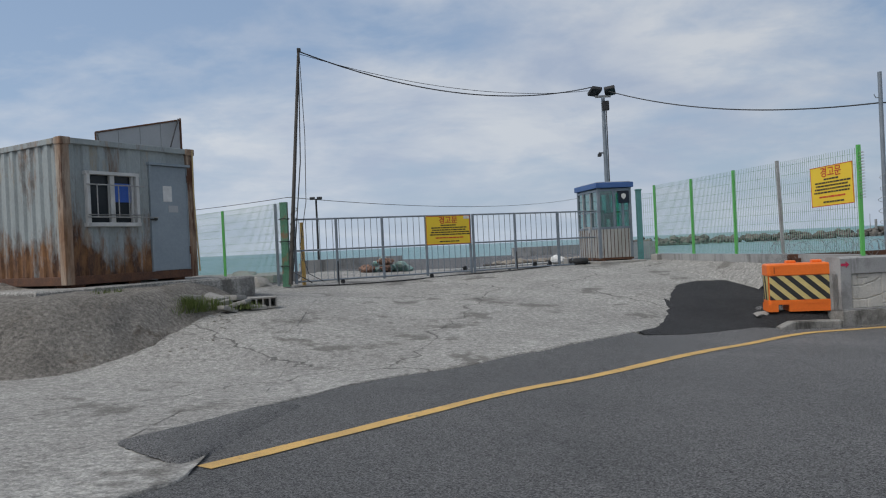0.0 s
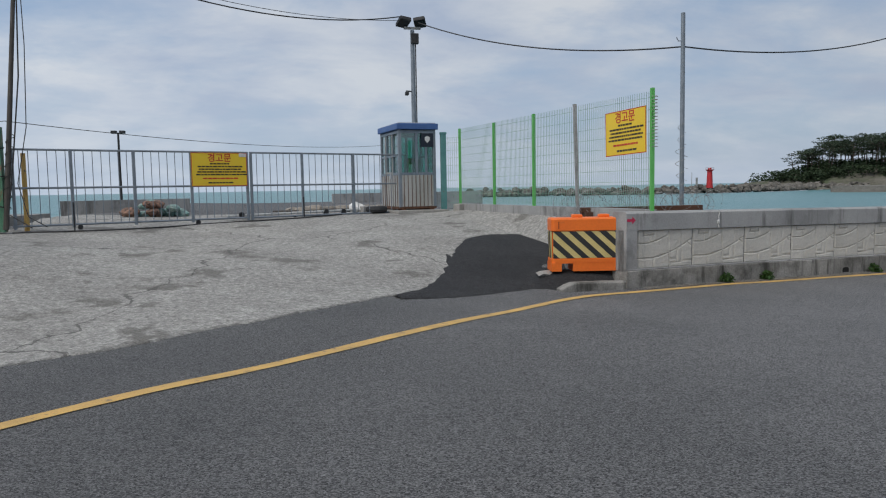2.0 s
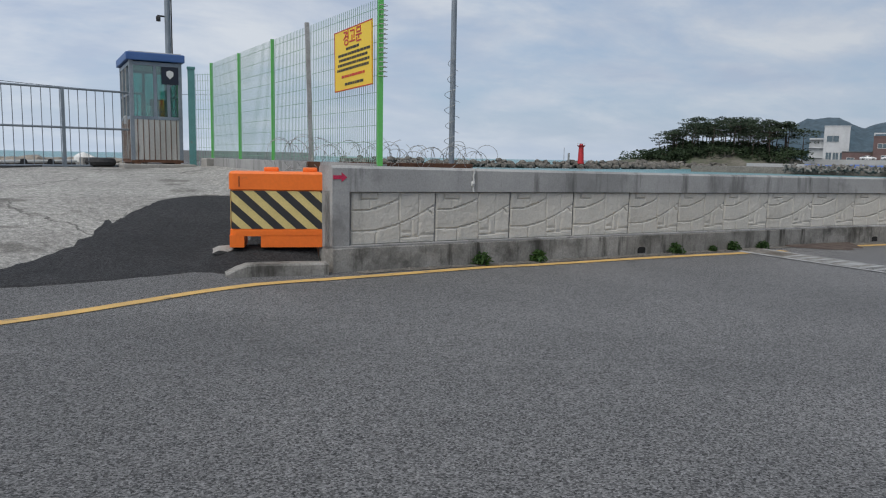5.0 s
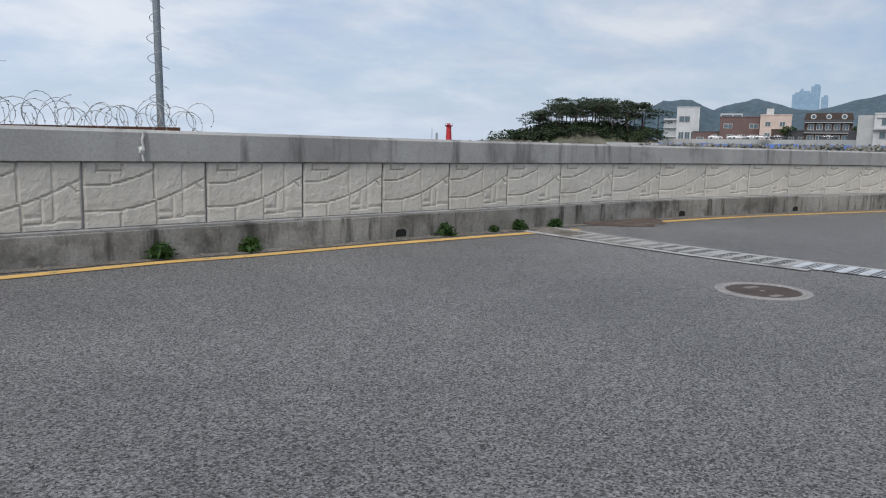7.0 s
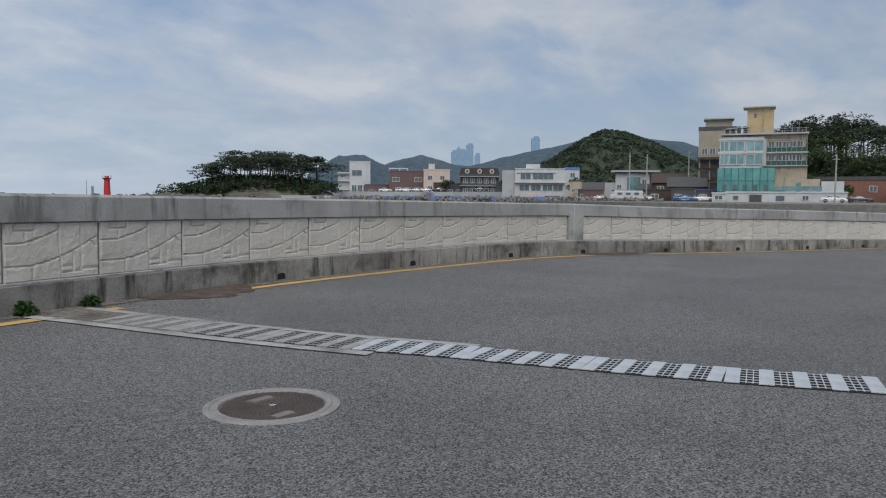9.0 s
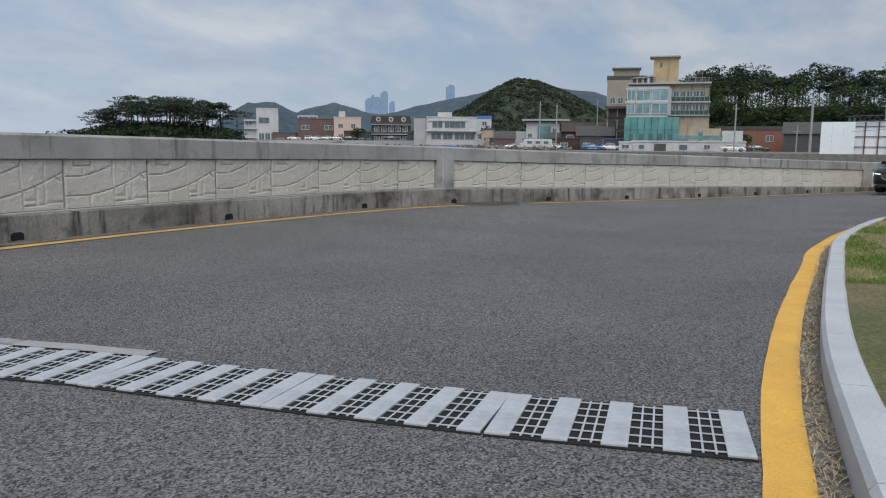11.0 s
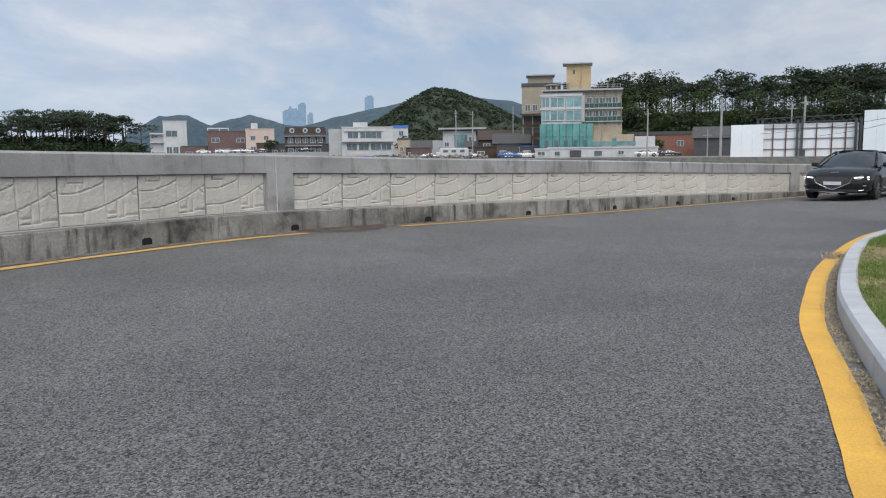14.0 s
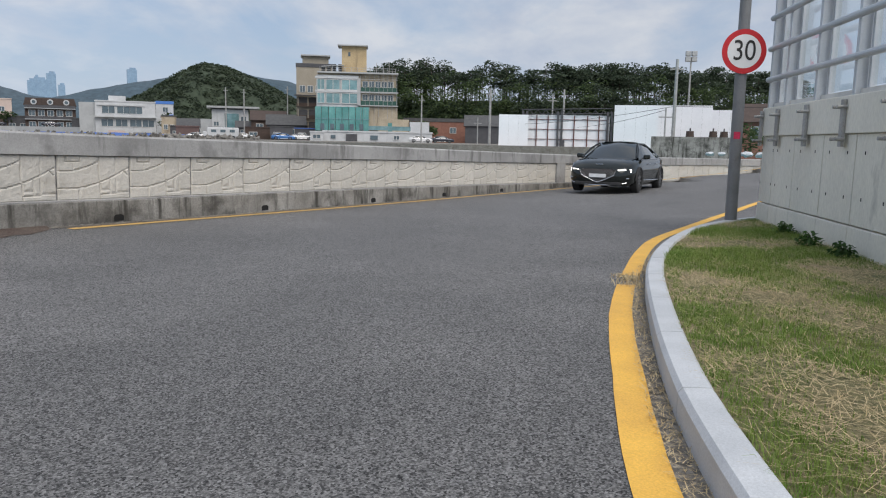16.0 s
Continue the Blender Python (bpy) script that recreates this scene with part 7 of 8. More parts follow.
# far ridges and towers: blue air haze is mixed into their base colours
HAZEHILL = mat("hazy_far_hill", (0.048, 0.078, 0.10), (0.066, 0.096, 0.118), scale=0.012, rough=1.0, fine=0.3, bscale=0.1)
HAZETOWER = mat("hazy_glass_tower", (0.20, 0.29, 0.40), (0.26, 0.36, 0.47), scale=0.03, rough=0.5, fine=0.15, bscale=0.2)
BARK = mat("pine_bark", (0.07, 0.05, 0.04), (0.10, 0.075, 0.06), scale=2, rough=0.95, fine=0.2)
ROCKM = mat("shore_rock", (0.11, 0.10, 0.088), (0.19, 0.175, 0.15), scale=0.4, rough=0.95, bump=0.6, bscale=3, fine=0.35, island=0.3, stain=(0.035, 0.033, 0.03), stain_scale=0.3, stain_at=0.56)
HEADLAND = mat("rocky_turf", (0.075, 0.075, 0.05), (0.14, 0.128, 0.105), scale=0.12, rough=0.95, bump=0.7, bscale=1.2, fine=0.3, stain=(0.05, 0.065, 0.03), stain_scale=0.1, stain_at=0.5)
FOAM = mat("white_foam", (0.75, 0.78, 0.8), (0.6, 0.65, 0.68), scale=0.5, rough=0.9)
LHRED = mat("lighthouse_red", (0.46, 0.02, 0.025), (0.42, 0.02, 0.025), scale=0.8, rough=0.5, fine=0.1)
TETRA = mat("grey_armour_block", (0.20, 0.19, 0.172), (0.10, 0.095, 0.086), scale=0.5, rough=0.95, fine=0.3, island=0.4)
BLUETARP = mat("blue_tarp", (0.045, 0.10, 0.30), (0.06, 0.13, 0.36), scale=0.6, rough=0.6, fine=0.2)
WHITEW = mat("white_render_wall", (0.53, 0.54, 0.545), (0.43, 0.44, 0.445), scale=0.4, rough=0.8, fine=0.1, bscale=6, streak=((0.34, 0.34, 0.335), 0.8, 0.60))
GREYW = mat("grey_render_wall", (0.40, 0.41, 0.41), (0.34, 0.35, 0.35), scale=0.4, rough=0.8, fine=0.1, bscale=6)
BEIGEW = mat("beige_render_wall", (0.45, 0.38, 0.28), (0.35, 0.295, 0.215), scale=0.4, rough=0.85, fine=0.15, bscale=5, stain=(0.24, 0.19, 0.14), stain_scale=0.5, stain_at=0.55, streak=((0.20, 0.165, 0.12), 0.7, 0.55))
PINKW = mat("pale_pink_wall", (0.55, 0.44, 0.38), (0.48, 0.38, 0.33), scale=0.4, rough=0.85, fine=0.1, bscale=5)
TAUPEW = mat("taupe_hotel_wall", (0.35, 0.31, 0.245), (0.29, 0.255, 0.20), scale=0.4, rough=0.85, fine=0.12, bscale=5, streak=((0.2, 0.17, 0.13), 0.7, 0.58))
BRICKW = mat("red_brick_wall", (0.26, 0.125, 0.09), (0.21, 0.10, 0.075), scale=1.2, rough=0.9, fine=0.3, bscale=9)
BROWNW = mat("dark_brown_timber_wall", (0.075, 0.05, 0.04), (0.055, 0.038, 0.03), scale=1, rough=0.85, fine=0.2, bscale=8)
MAROONW = mat("maroon_panel_wall", (0.135, 0.085, 0.08), (0.105, 0.065, 0.06), scale=0.5, rough=0.7, fine=0.1, bscale=6)
BLUEW = mat("bright_blue_trim", (0.05, 0.16, 0.48), (0.07, 0.2, 0.52), scale=0.5, rough=0.6, fine=0.1)
OCHREW = mat("ochre_penthouse_wall", (0.50, 0.38, 0.22), (0.42, 0.315, 0.18), scale=0.4, rough=0.85, fine=0.15, bscale=5, streak=((0.24, 0.18, 0.11), 0.6, 0.56))
DARKROOF = mat("dark_tile_roof", (0.06, 0.062, 0.065), (0.085, 0.085, 0.085), scale=1.5, rough=0.8, fine=0.2, bscale=8)
BROWNROOF = mat("brown_tile_roof", (0.075, 0.052, 0.042), (0.055, 0.038, 0.032), scale=1.5, rough=0.8, fine=0.25, bscale=8)
FARGLASS = mat("far_window_glass", (0.10, 0.14, 0.16), (0.06, 0.085, 0.10), scale=0.5, rough=0.12, fine=0, spec=0.8)
TEALPANE = mat("teal_curtain_glass", (0.055, 0.21, 0.195), (0.12, 0.31, 0.29), scale=0.35, rough=0.12, fine=0.2, bscale=3, spec=0.6, island=0.25)
PALEPANE = mat("pale_blue_glass", (0.09, 0.19, 0.205), (0.20, 0.33, 0.345), scale=0.35, rough=0.12, fine=0.2, bscale=3, spec=0.7, island=0.3)
NETGREEN = mat("dark_green_net", (0.03, 0.085, 0.07), (0.045, 0.11, 0.09), scale=2, rough=0.9, fine=0.3)
HOARD = mat("white_hoarding_sheet", (0.80, 0.81, 0.83), (0.74, 0.75, 0.77), scale=0.3, rough=0.6, fine=0.04, bscale=4)
FRAMEBR = mat("red_brown_steel", (0.14, 0.055, 0.045), (0.11, 0.045, 0.04), scale=1, rough=0.7, fine=0.15)
DARKSTEEL = mat("dark_grey_steel", (0.075, 0.075, 0.08), (0.055, 0.055, 0.06), scale=1, rough=0.6, fine=0.15)


def clump(bm, c, rx, rz, n, size, rnd):
    """Loose leaves in a flattened cloud."""
    for i in range(n):
        a, e, r = rnd.uniform(0, math.tau), math.asin(rnd.uniform(-0.7, 1)), rnd.uniform(0.45, 1) ** 0.5
        q = Vector((c[0] + math.cos(a) * math.cos(e) * rx * r, c[1] + math.sin(a) * math.cos(e) * rx * r, c[2] + math.sin(e) * rz * r))
        m = Euler((rnd.uniform(-0.75, 0.75), rnd.uniform(-0.75, 0.75), rnd.uniform(0, 6.28))).to_matrix()
        s = size * rnd.uniform(0.55, 1.3)
        v = [bm.verts.new(q + m @ Vector(p)) for p in ((-s, -s * 0.4, 0), (s * 0.3, -s * 0.7, 0), (s, s * 0.2, 0), (-s * 0.1, s * 0.7, 0))]
        bm.faces.new(v)


def make_pine(x, y, z, h, rnd, spread=1.0, name="pine_tree", label="dark windswept pine tree on the rocky islet", group="islet pines"):
    t = thing(name, label, "tree", Matrix.Translation((x, y, z)), group=group)
    bm = B()
    lean = (rnd.uniform(-0.14, 0.1) * h, rnd.uniform(-0.05, 0.05) * h)
    top = Vector((lean[0], lean[1], h * 0.9))
    rod(bm, (0, 0, -0.5), (lean[0] * 0.5, lean[1] * 0.5, h * 0.5), 0.22, 0.15, seg=6)
    rod(bm, (lean[0] * 0.5, lean[1] * 0.5, h * 0.5), top, 0.15, 0.06, seg=6)
    limbs = []
    for i in range(9):
        k = rnd.uniform(0.52, 0.98)
        a = rnd.uniform(0, math.tau)
        s = Vector((lean[0] * k, lean[1] * k, h * 0.9 * k))
        l = h * rnd.uniform(0.18, 0.34) * spread
        e = s + Vector((math.cos(a) * l, math.sin(a) * l, l * 0.25))
        rod(bm, s, e, 0.07, 0.03, seg=5)
        limbs.append(e)
    part("trunk", bm, BARK, t)
    bm = B()
    for e in limbs + [top, top + Vector((0, 0, h * 0.05))]:
        clump(bm, e, h * rnd.uniform(0.12, 0.2) * spread, h * 0.045, 44, h * 0.028, rnd)
    part("crown", bm, PINE, t)


def make_islet():
    rnd = random.Random(5)
    ctr = [(140, 192), (150, 200), (168, 217), (182, 222), (196, 208), (206, 192), (214, 178)]
    c = Curve([(138, 205), (160, 226), (176, 225), (192, 209), (200, 196)])
    bm = B()
    rows = []
    n = 90
    for i in range(n + 1):
        t = i / n
        p, d = c.at(c.length * t)
        nr = Vector((-d.y, d.x))
        hh = np.interp(t, [0, 0.15, 0.33, 0.45, 0.55, 0.8, 0.92, 1], [0.0, 0.5, 1.3, 3.2, 6.2, 6.5, 5.0, 1.0])
        row = []
        for j in range(21):
            o = -24 + 48 * j / 20
            prof = max(0, 1 - (abs(o) / 24) ** 2)
            q = p + nr * o
            z = -1.6 + (hh + 1.6) * prof ** 0.8 + 1.3 * noise.noise(Vector((q.x * 0.12, q.y * 0.12, 1))) * prof + 0.8 * noise.noise(Vector((q.x * 0.45, q.y * 0.45, 5))) * prof
            row.append(bm.verts.new((q.x, q.y, z)))
        rows.append(row)
    for a, b in zip(rows, rows[1:]):
        for k in range(20):
            bm.faces.new((a[k], b[k], b[k + 1], a[k + 1]))
    solid("islet", bm, HEADLAND, "rocky islet with turf and scrub by the sea", "islet", kind="structure")
    for i in range(58):
        t = rnd.uniform(0.48, 0.99)
        p, d = c.at(c.length * t)
        o = rnd.uniform(-16, 10)
        q = p - Vector((-d.y, d.x)) * -o * 0.8
        hh = float(np.interp(t, [0, 0.15, 0.33, 0.45, 0.55, 0.8, 1], [0.0, 0.5, 1.3, 3.2, 6.2, 6.5, 3.5]))
        h = 8.5 if t < 0.56 else rnd.uniform(9, 12) if t < 0.85 else rnd.uniform(10, 12)
        make_pine(q.x, q.y, max(0.5, hh * (1 - (abs(o) / 26) ** 2) - 0.8), h, rnd, 1.15)
    bm = B()
    for i in range(900):
        t = rnd.uniform(0.36, 1.0)
        p, d = c.at(c.length * t)
        o = rnd.uniform(-17, 12)
        q = p + Vector((-d.y, d.x)) * o
        hh = float(np.interp(t, [0, 0.15, 0.33, 0.45, 0.55, 0.8, 1], [0.0, 0.5, 1.3, 3.2, 6.2, 6.5, 3.5])) * max(0, 1 - (abs(o) / 24) ** 2)
        clump(bm, (q.x, q.y, hh + rnd.uniform(-0.3, 2.3)), rnd.uniform(1.0, 2.2), 1.0, 18, 0.42, rnd)
    solid("islet_scrub", bm, SCRUB, "dark scrub covering the islet under the pines", "scrub", kind="stuff")
    # boulders along the waterline, then out along the breakwater
    edge = Curve([(45, 186), (85, 175), (105, 176.5), (120, 180), (134, 187), (150, 200), (160, 205), (172, 200), (184, 186), (196, 172)])
    bm = B()
    for i in range(900):
        s = rnd.uniform(0, edge.length)
        p, d = edge.at(s)
        o = rnd.uniform(-1.6, 3.0)
        big = s > 60
        q = p + Vector((-d.y, d.x)) * o
        r = rnd.uniform(0.45, 1.1) * (1.2 if big else 1)
        rock(bm, (q.x, q.y, SEA_Z + 0.3 + rnd.uniform(0, 1.7) * (1 - abs(o - 0.8) / 3.2)), r, 0.75, i, 1)
    solid("breakwater_rocks", bm, ROCKM, "dark boulder breakwater running out to the lighthouse", "rocks", kind="stuff")
    bm = B()
    for i in range(160):
        s = rnd.uniform(30, edge.length)
        p, d = edge.at(s)
        q = p - Vector((-d.y, d.x)) * rnd.uniform(2.2, 4.5)
        bmesh.ops.create_circle(bm, cap_ends=True, segments=7, radius=rnd.uniform(0.3, 1.3), matrix=Matrix.Translation((q.x, q.y, SEA_Z + 0.05 + 0.01 * rnd.random())) @ Matrix.Rotation(math.atan2(d.y, d.x), 4, "Z") @ Matrix.Diagonal((2.2, 0.5, 1, 1)))
    solid("surf", bm, FOAM, "white surf breaking along the dark rocks", "surf", kind="stuff")
    # concrete pier
    t = thing("pier", "low grey concrete pier at the islet", "pier", kind="structure")
    part("deck", prism(B(), [(146, 161), (156, 140), (165, 144), (155, 165)], 0.6, 1.5), GREYW, t)
    for k in range(7):
        part("pile", prism(B(), [(146.2 + k * 1.5, 160.6 - k * 3.1), (147 + k * 1.5, 160.6 - k * 3.1), (147 + k * 1.5, 161.6 - k * 3.1), (146.2 + k * 1.5, 161.6 - k * 3.1)], -1.5, 0.6), GREYW, t)


make_islet()
t = thing("lighthouse", "small red harbour lighthouse on the breakwater", "lighthouse", Matrix.Translation((105.6, 175.6, 0.6)))
part("tower", rod(B(), (0, 0, 0), (0, 0, 4.3), 0.8, 0.62, seg=18), LHRED, t)
part("gallery", rod(B(), (0, 0, 4.25), (0, 0, 4.65), 0.7, 1.1, seg=18), LHRED, t)
part("lantern", rod(B(), (0, 0, 4.65), (0, 0, 5.1), 0.45, 0.4, seg=12), LHRED, t)
bm = B()
for k in range(12):
    a = math.tau * k / 12
    rod(bm, (1.02 * math.cos(a), 1.02 * math.sin(a), 4.65), (1.02 * math.cos(a), 1.02 * math.sin(a), 5.15), 0.03, seg=4)
tube(bm, [(1.02 * math.cos(a), 1.02 * math.sin(a), 5.12) for a in (math.tau * k / 16 for k in range(17))], 0.03)
part("railing", bm, WHITEW, t)
t = thing("signal_mast", "thin grey signal mast beside the lighthouse", "mast", Matrix.Translation((101.0, 176.2, 0.6)))
part("mast", rod(B(), (0, 0, 0), (0, 0, 4.0), 0.09, 0.06, seg=6), DULLG, t)
part("solar_box", box(B(), (1.6, 0.4, 1.4), (0.4, 0.4, 2.6)), DULLG, t)

bm = B()
prism(bm, [(120, 150), (150, 90), (118, 52), (112, 20), (112, -60), (420, -160), (520, 120), (330, 330), (215, 265), (160, 165)], -2, 0.72)
solid("ground_village", bm, DIRT, "flat village ground across the harbour", "ground", kind="structure")


# ---- village ----
def local(x, y, z0, yaw):
    return Matrix.Translation((x, y, z0)) @ Matrix.Rotation(radians(yaw), 4, "Z")


def add_window(t, x, z, w, h, y, glassmat=None, framemat=None, cols=2):
    win = part("window", box(B(), (x, y - 0.02, z), (w, 0.06, h)), glassmat or FARGLASS, t)
    bm = B()
    for sx in (-1, 1):
        box(bm, (x + sx * w / 2, y - 0.05, z), (0.12, 0.12, h + 0.12))
        box(bm, (x, y - 0.05, z + sx * h / 2), (w + 0.12, 0.12, 0.12))
    for k in range(1, cols):
        box(bm, (x - w / 2 + w * k / cols, y - 0.05, z), (0.09, 0.1, h))
    part("frame", bm, framemat or WHITEFRAME, win)


def house(name, label, x, y, yaw, w, d, top, wallmat, rows, roof=None, z0=0.7, gable=False, parapet=0.35, category="house"):
    """A box house; rows: (height, [window offsets], width, height, glass)."""
    t = thing(name, label, category, local(x, y, z0, yaw), group="village houses")
    h = top - z0
    part("wall", box(B(), (0, d / 2, h / 2), (w, d, h)), wallmat, t)
    if gable:
        bm = B()
        k = w * 0.28
        v = [bm.verts.new(p) for p in ((-w / 2 - 0.4, -0.5, h - 0.1), (w / 2 + 0.4, -0.5, h - 0.1), (w / 2 + 0.4, d + 0.5, h - 0.1), (-w / 2 - 0.4, d + 0.5, h - 0.1), (-w / 2 - 0.4, d / 2, h + k), (w / 2 + 0.4, d / 2, h + k))]
        for f in ((0, 1, 5, 4), (2, 3, 4, 5), (0, 4, 3), (1, 2, 5), (3, 2, 1, 0)):
            bm.faces.new([v[i] for i in f])
        part("roof", bm, roof or DARKROOF, t)
    else:
        part("roof", box(B(), (0, d / 2, h + parapet / 2), (w + 0.25, d + 0.25, parapet), bevel=0.03), roof or wallmat, t)
    for z, xs, ww, hh, gm in rows:
        for xo in xs:
            add_window(t, xo, z, ww, hh, 0.0, gm)
    return t


def village():
    a = house("white_house", "white modern two-storey house by the shore", 243.3, 222.6, -47, 8.7, 8, 15.8, WHITEW, [(10.5, [-1.3], 4.2, 2.4, None), (3.6, [-2.4, 0, 2.4], 2.0, 3.6, FARGLASS)])
    part("wing", box(B(), (-6.6, 4, 5.4), (5.2, 6, 10.8)), GREYW, a)
    for z in (3.5, 7.2, 10.4):
        part("balcony", box(B(), (-6.6, 0.6, z), (5.4, 1.4, 0.35)), WHITEW, a)
    b = house("maroon_house", "maroon panel house with white roof frame", 245.4, 198.7, -50, 14.8, 10, 11.5, MAROONW, [(7.6, [-4.5, 4.5], 3.0, 1.6, None), (3.4, [-3.5, 0.5, 4.5], 2.4, 1.8, None)])
    bm = B()
    for x in (-7.2, -3.0, 0.2):
        box(bm, (x, 0.2, 10.4), (0.35, 0.35, 3.4))
    box(bm, (-3.5, 0.2, 12.0), (7.6, 0.4, 0.45))
    part("roof_frame", bm, WHITEW, b)
    c = house("pink_house", "pale pink block house with a roof tower", 247.3, 185.2, -52, 10.4, 9, 12.0, PINKW, [(8.2, [-2.6, 2.2], 1.8, 1.6, None), (4.2, [-2.6, 2.2], 1.8, 1.6, None)])
    part("tower", box(B(), (-2.0, 3, 12.6), (2.4, 2.4, 2.4)), WHITEW, c)
    d = house("brown_cafe", "dark brown timber building with three arched dormers", 234.7, 156.5, -56, 13.8, 10, 9.6, BROWNW, [(6.6, [-5, -2.5, 0, 2.5, 5], 1.7, 1.7, FARGLASS), (3.0, [-5, -2.5, 0, 2.5, 5], 1.8, 1.9, FARGLASS)], roof=BROWNROOF, parapet=0.5)
    bm = B()
    prism(bm, [(-7.2, 0), (7.2, 0), (6.6, 2.2), (-6.6, 2.2)], -5, 0.4, Matrix.Translation((0, 0.3, 8.9)) @ Matrix.Rotation(radians(90), 4, "X"))
    part("mansard_roof", bm, BROWNROOF, d)
    for x in (-4.4, 0, 4.4):
        dm = part("dormer", rod(B(), (x, -0.5, 9.9), (x, 1.2, 9.9), 0.85, seg=14), WHITEW, d, "white arched dormer")
        part("dormer_pane", rod(B(), (x, -0.56, 9.9), (x, -0.5, 9.9), 0.5, seg=12), FARGLASS, dm)
    for z in (5.2, 8.5, 1.7):
        part("balcony_rail", box(B(), (0, -0.8, z), (13.6, 0.15, 0.9)), DARKSTEEL, d)
        part("balcony_floor", box(B(), (0, -0.4, z - 0.5), (13.8, 1.2, 0.2)), GREYW, d)
    e = house("white_villa", "large white modern villa with wide balconies", 227.7, 128.1, -60, 16.2, 10, 10.6, WHITEW, [(7.6, [-4.6, -0.6, 2.8], 3.4, 2.1, FARGLASS), (3.9, [-5.0, -1.2, 2.6, 6.0], 3.2, 2.1, FARGLASS)])
    part("upper_recess", box(B(), (-1.2, -0.10, 9.0), (12.6, 0.5, 0.4)), WHITEW, e)
    part("roof_box", box(B(), (-2.2, 4, 10.9), (4.6, 4, 1.6)), WHITEW, e)
    part("wing", box(B(), (-10.2, 4.5, 4.8), (4.2, 7, 9.6)), GREYW, e)
    part("balcony_slab", box(B(), (0, -0.6, 5.7), (16.4, 1.3, 0.45)), WHITEW, e)
    part("pink_gate", box(B(), (-2.6, -0.3, 0.9), (4.5, 0.2, 1.7)), PINKW, e)
    part("garage_slot", box(B(), (4.2, -0.15, 0.9), (5.0, 0.3, 0.7)), DARKSTEEL, e)
    f = house("blue_trim_house", "small white house with bright blue trim", 246.5, 125.9, -63, 5.2, 7, 11.0, WHITEW, [(8.6, [0.2], 1.6, 1.5, None), (4.6, [-0.4], 1.6, 1.5, None)], roof=BLUEW, parapet=0.9)
    part("awning", box(B(), (2.6, -0.8, 5.6), (5.0, 2.0, 0.25)), BLUEW, f)
    part("awning", box(B(), (1.6, -0.6, 7.0), (2.0, 1.4, 0.2)), BLUEW, f)
    hh = house("glass_front_house", "white house with glass stair front and wide flat roof", 214.3, 90.7, -67, 9.4, 9, 8.4, WHITEW, [(5.2, [3.4], 1.4, 1.6, None), (3.9, [-3.6], 1.3, 1.2, None)], roof=DARKROOF, parapet=0.5)
    part("glass_bay", rod(B(), (0.4, 0.3, 0.2), (0.4, 0.3, 6.6), 1.9, seg=10), PALEPANE, hh, "rounded blue glass stair bay")
    part("roof_slab", box(B(), (0.8, 3.5, 8.3), (13.5, 9.5, 0.5)), GREYW, hh)
    part("annex", box(B(), (-6.0, 3.0, 2.6), (3.2, 5, 5.0)), GREYW, hh)
    i = house("brown_gabled_house", "brown gabled house with white windows", 205.9, 76.8, -70, 8.9, 9, 5.6, BROWNW, [(3.2, [-2.4, 1.2], 1.7, 1.4, None)], roof=BROWNROOF, gable=True)
    part("lower_terrace", box(B(), (0, -1.5, 0.8), (11, 3, 1.6)), DARKSTEEL, i)
    part("yellow_gable", box(B(), (4.3, 0.4, 3.4), (2.4, 1.2, 2.6)), OCHREW, i)
    # taupe hotel
    j = house("taupe_hotel", "tall taupe hotel with recessed dark balconies", 204.4, 64.5, -73, 8.8, 11, 18.6, TAUPEW, [(12.6, [-2.9, -1.0, 0.9, 2.8], 1.3, 1.6, FARGLASS)], roof=DARKSTEEL, parapet=0.9, category="hotel")
    for z in (9.6, 6.6, 3.6):
        # dark slab on the wall face stands for the shaded balcony recess
        part("balcony_recess", box(B(), (-0.6, -0.06, z), (7.2, 0.2, 1.9)), DARKSTEEL, j)
        part("balcony_rail", box(B(), (-0.6, -0.7, z - 0.9), (7.6, 0.12, 0.9)), BROWNW, j)
        for x in (-4.0, -1.6, 0.8, 3.0):
            part("fin", box(B(), (x, -0.4, z), (0.25, 0.9, 2.4)), TAUPEW, j)
    part("pergola", box(B(), (-1.0, -1.0, 11.0), (7.8, 1.6, 0.2)), DARKSTEEL, j)
    part("penthouse", box(B(), (0.3, 4, 19.5), (6.4, 6, 2.3)), TAUPEW, j)
    part("penthouse_roof", box(B(), (0.3, 3.6, 20.8), (7.2, 7, 0.3)), GREYW, j)
    # glass building
    k = thing("glass_building", "five-storey teal glass building with unfinished beige side", "building", local(189.4, 49.8, 0.7, -77), group="village houses")
    part("core", box(B(), (-0.2, 6.2, 7.6), (17.6, 10.5, 15.2)), BEIGEW, k)
    part("upper_shell", box(B(), (-4.6, 3.0, 11.2), (9.4, 5.4, 7.0)), WHITEW, k)
    for z0, z1, gm in ((2.3, 7.7, TEALPANE),):
        for q in range(8):
            part("curtain_pane", box(B(), (-8.9 + q * 1.52, 0.18, (z0 + z1) / 2), (1.42, 0.12, z1 - z0)), gm, k)
        part("transom", box(B(), (-3.5, 0.1, 5.0), (12.4, 0.18, 0.14)), PALEPANE, k)
        for q in range(5):
            part("dark_opening", box(B(), (-8.0 + q * 2.2, 0.08, 3.2), (0.9, 0.16, 1.4)), FARGLASS, k)
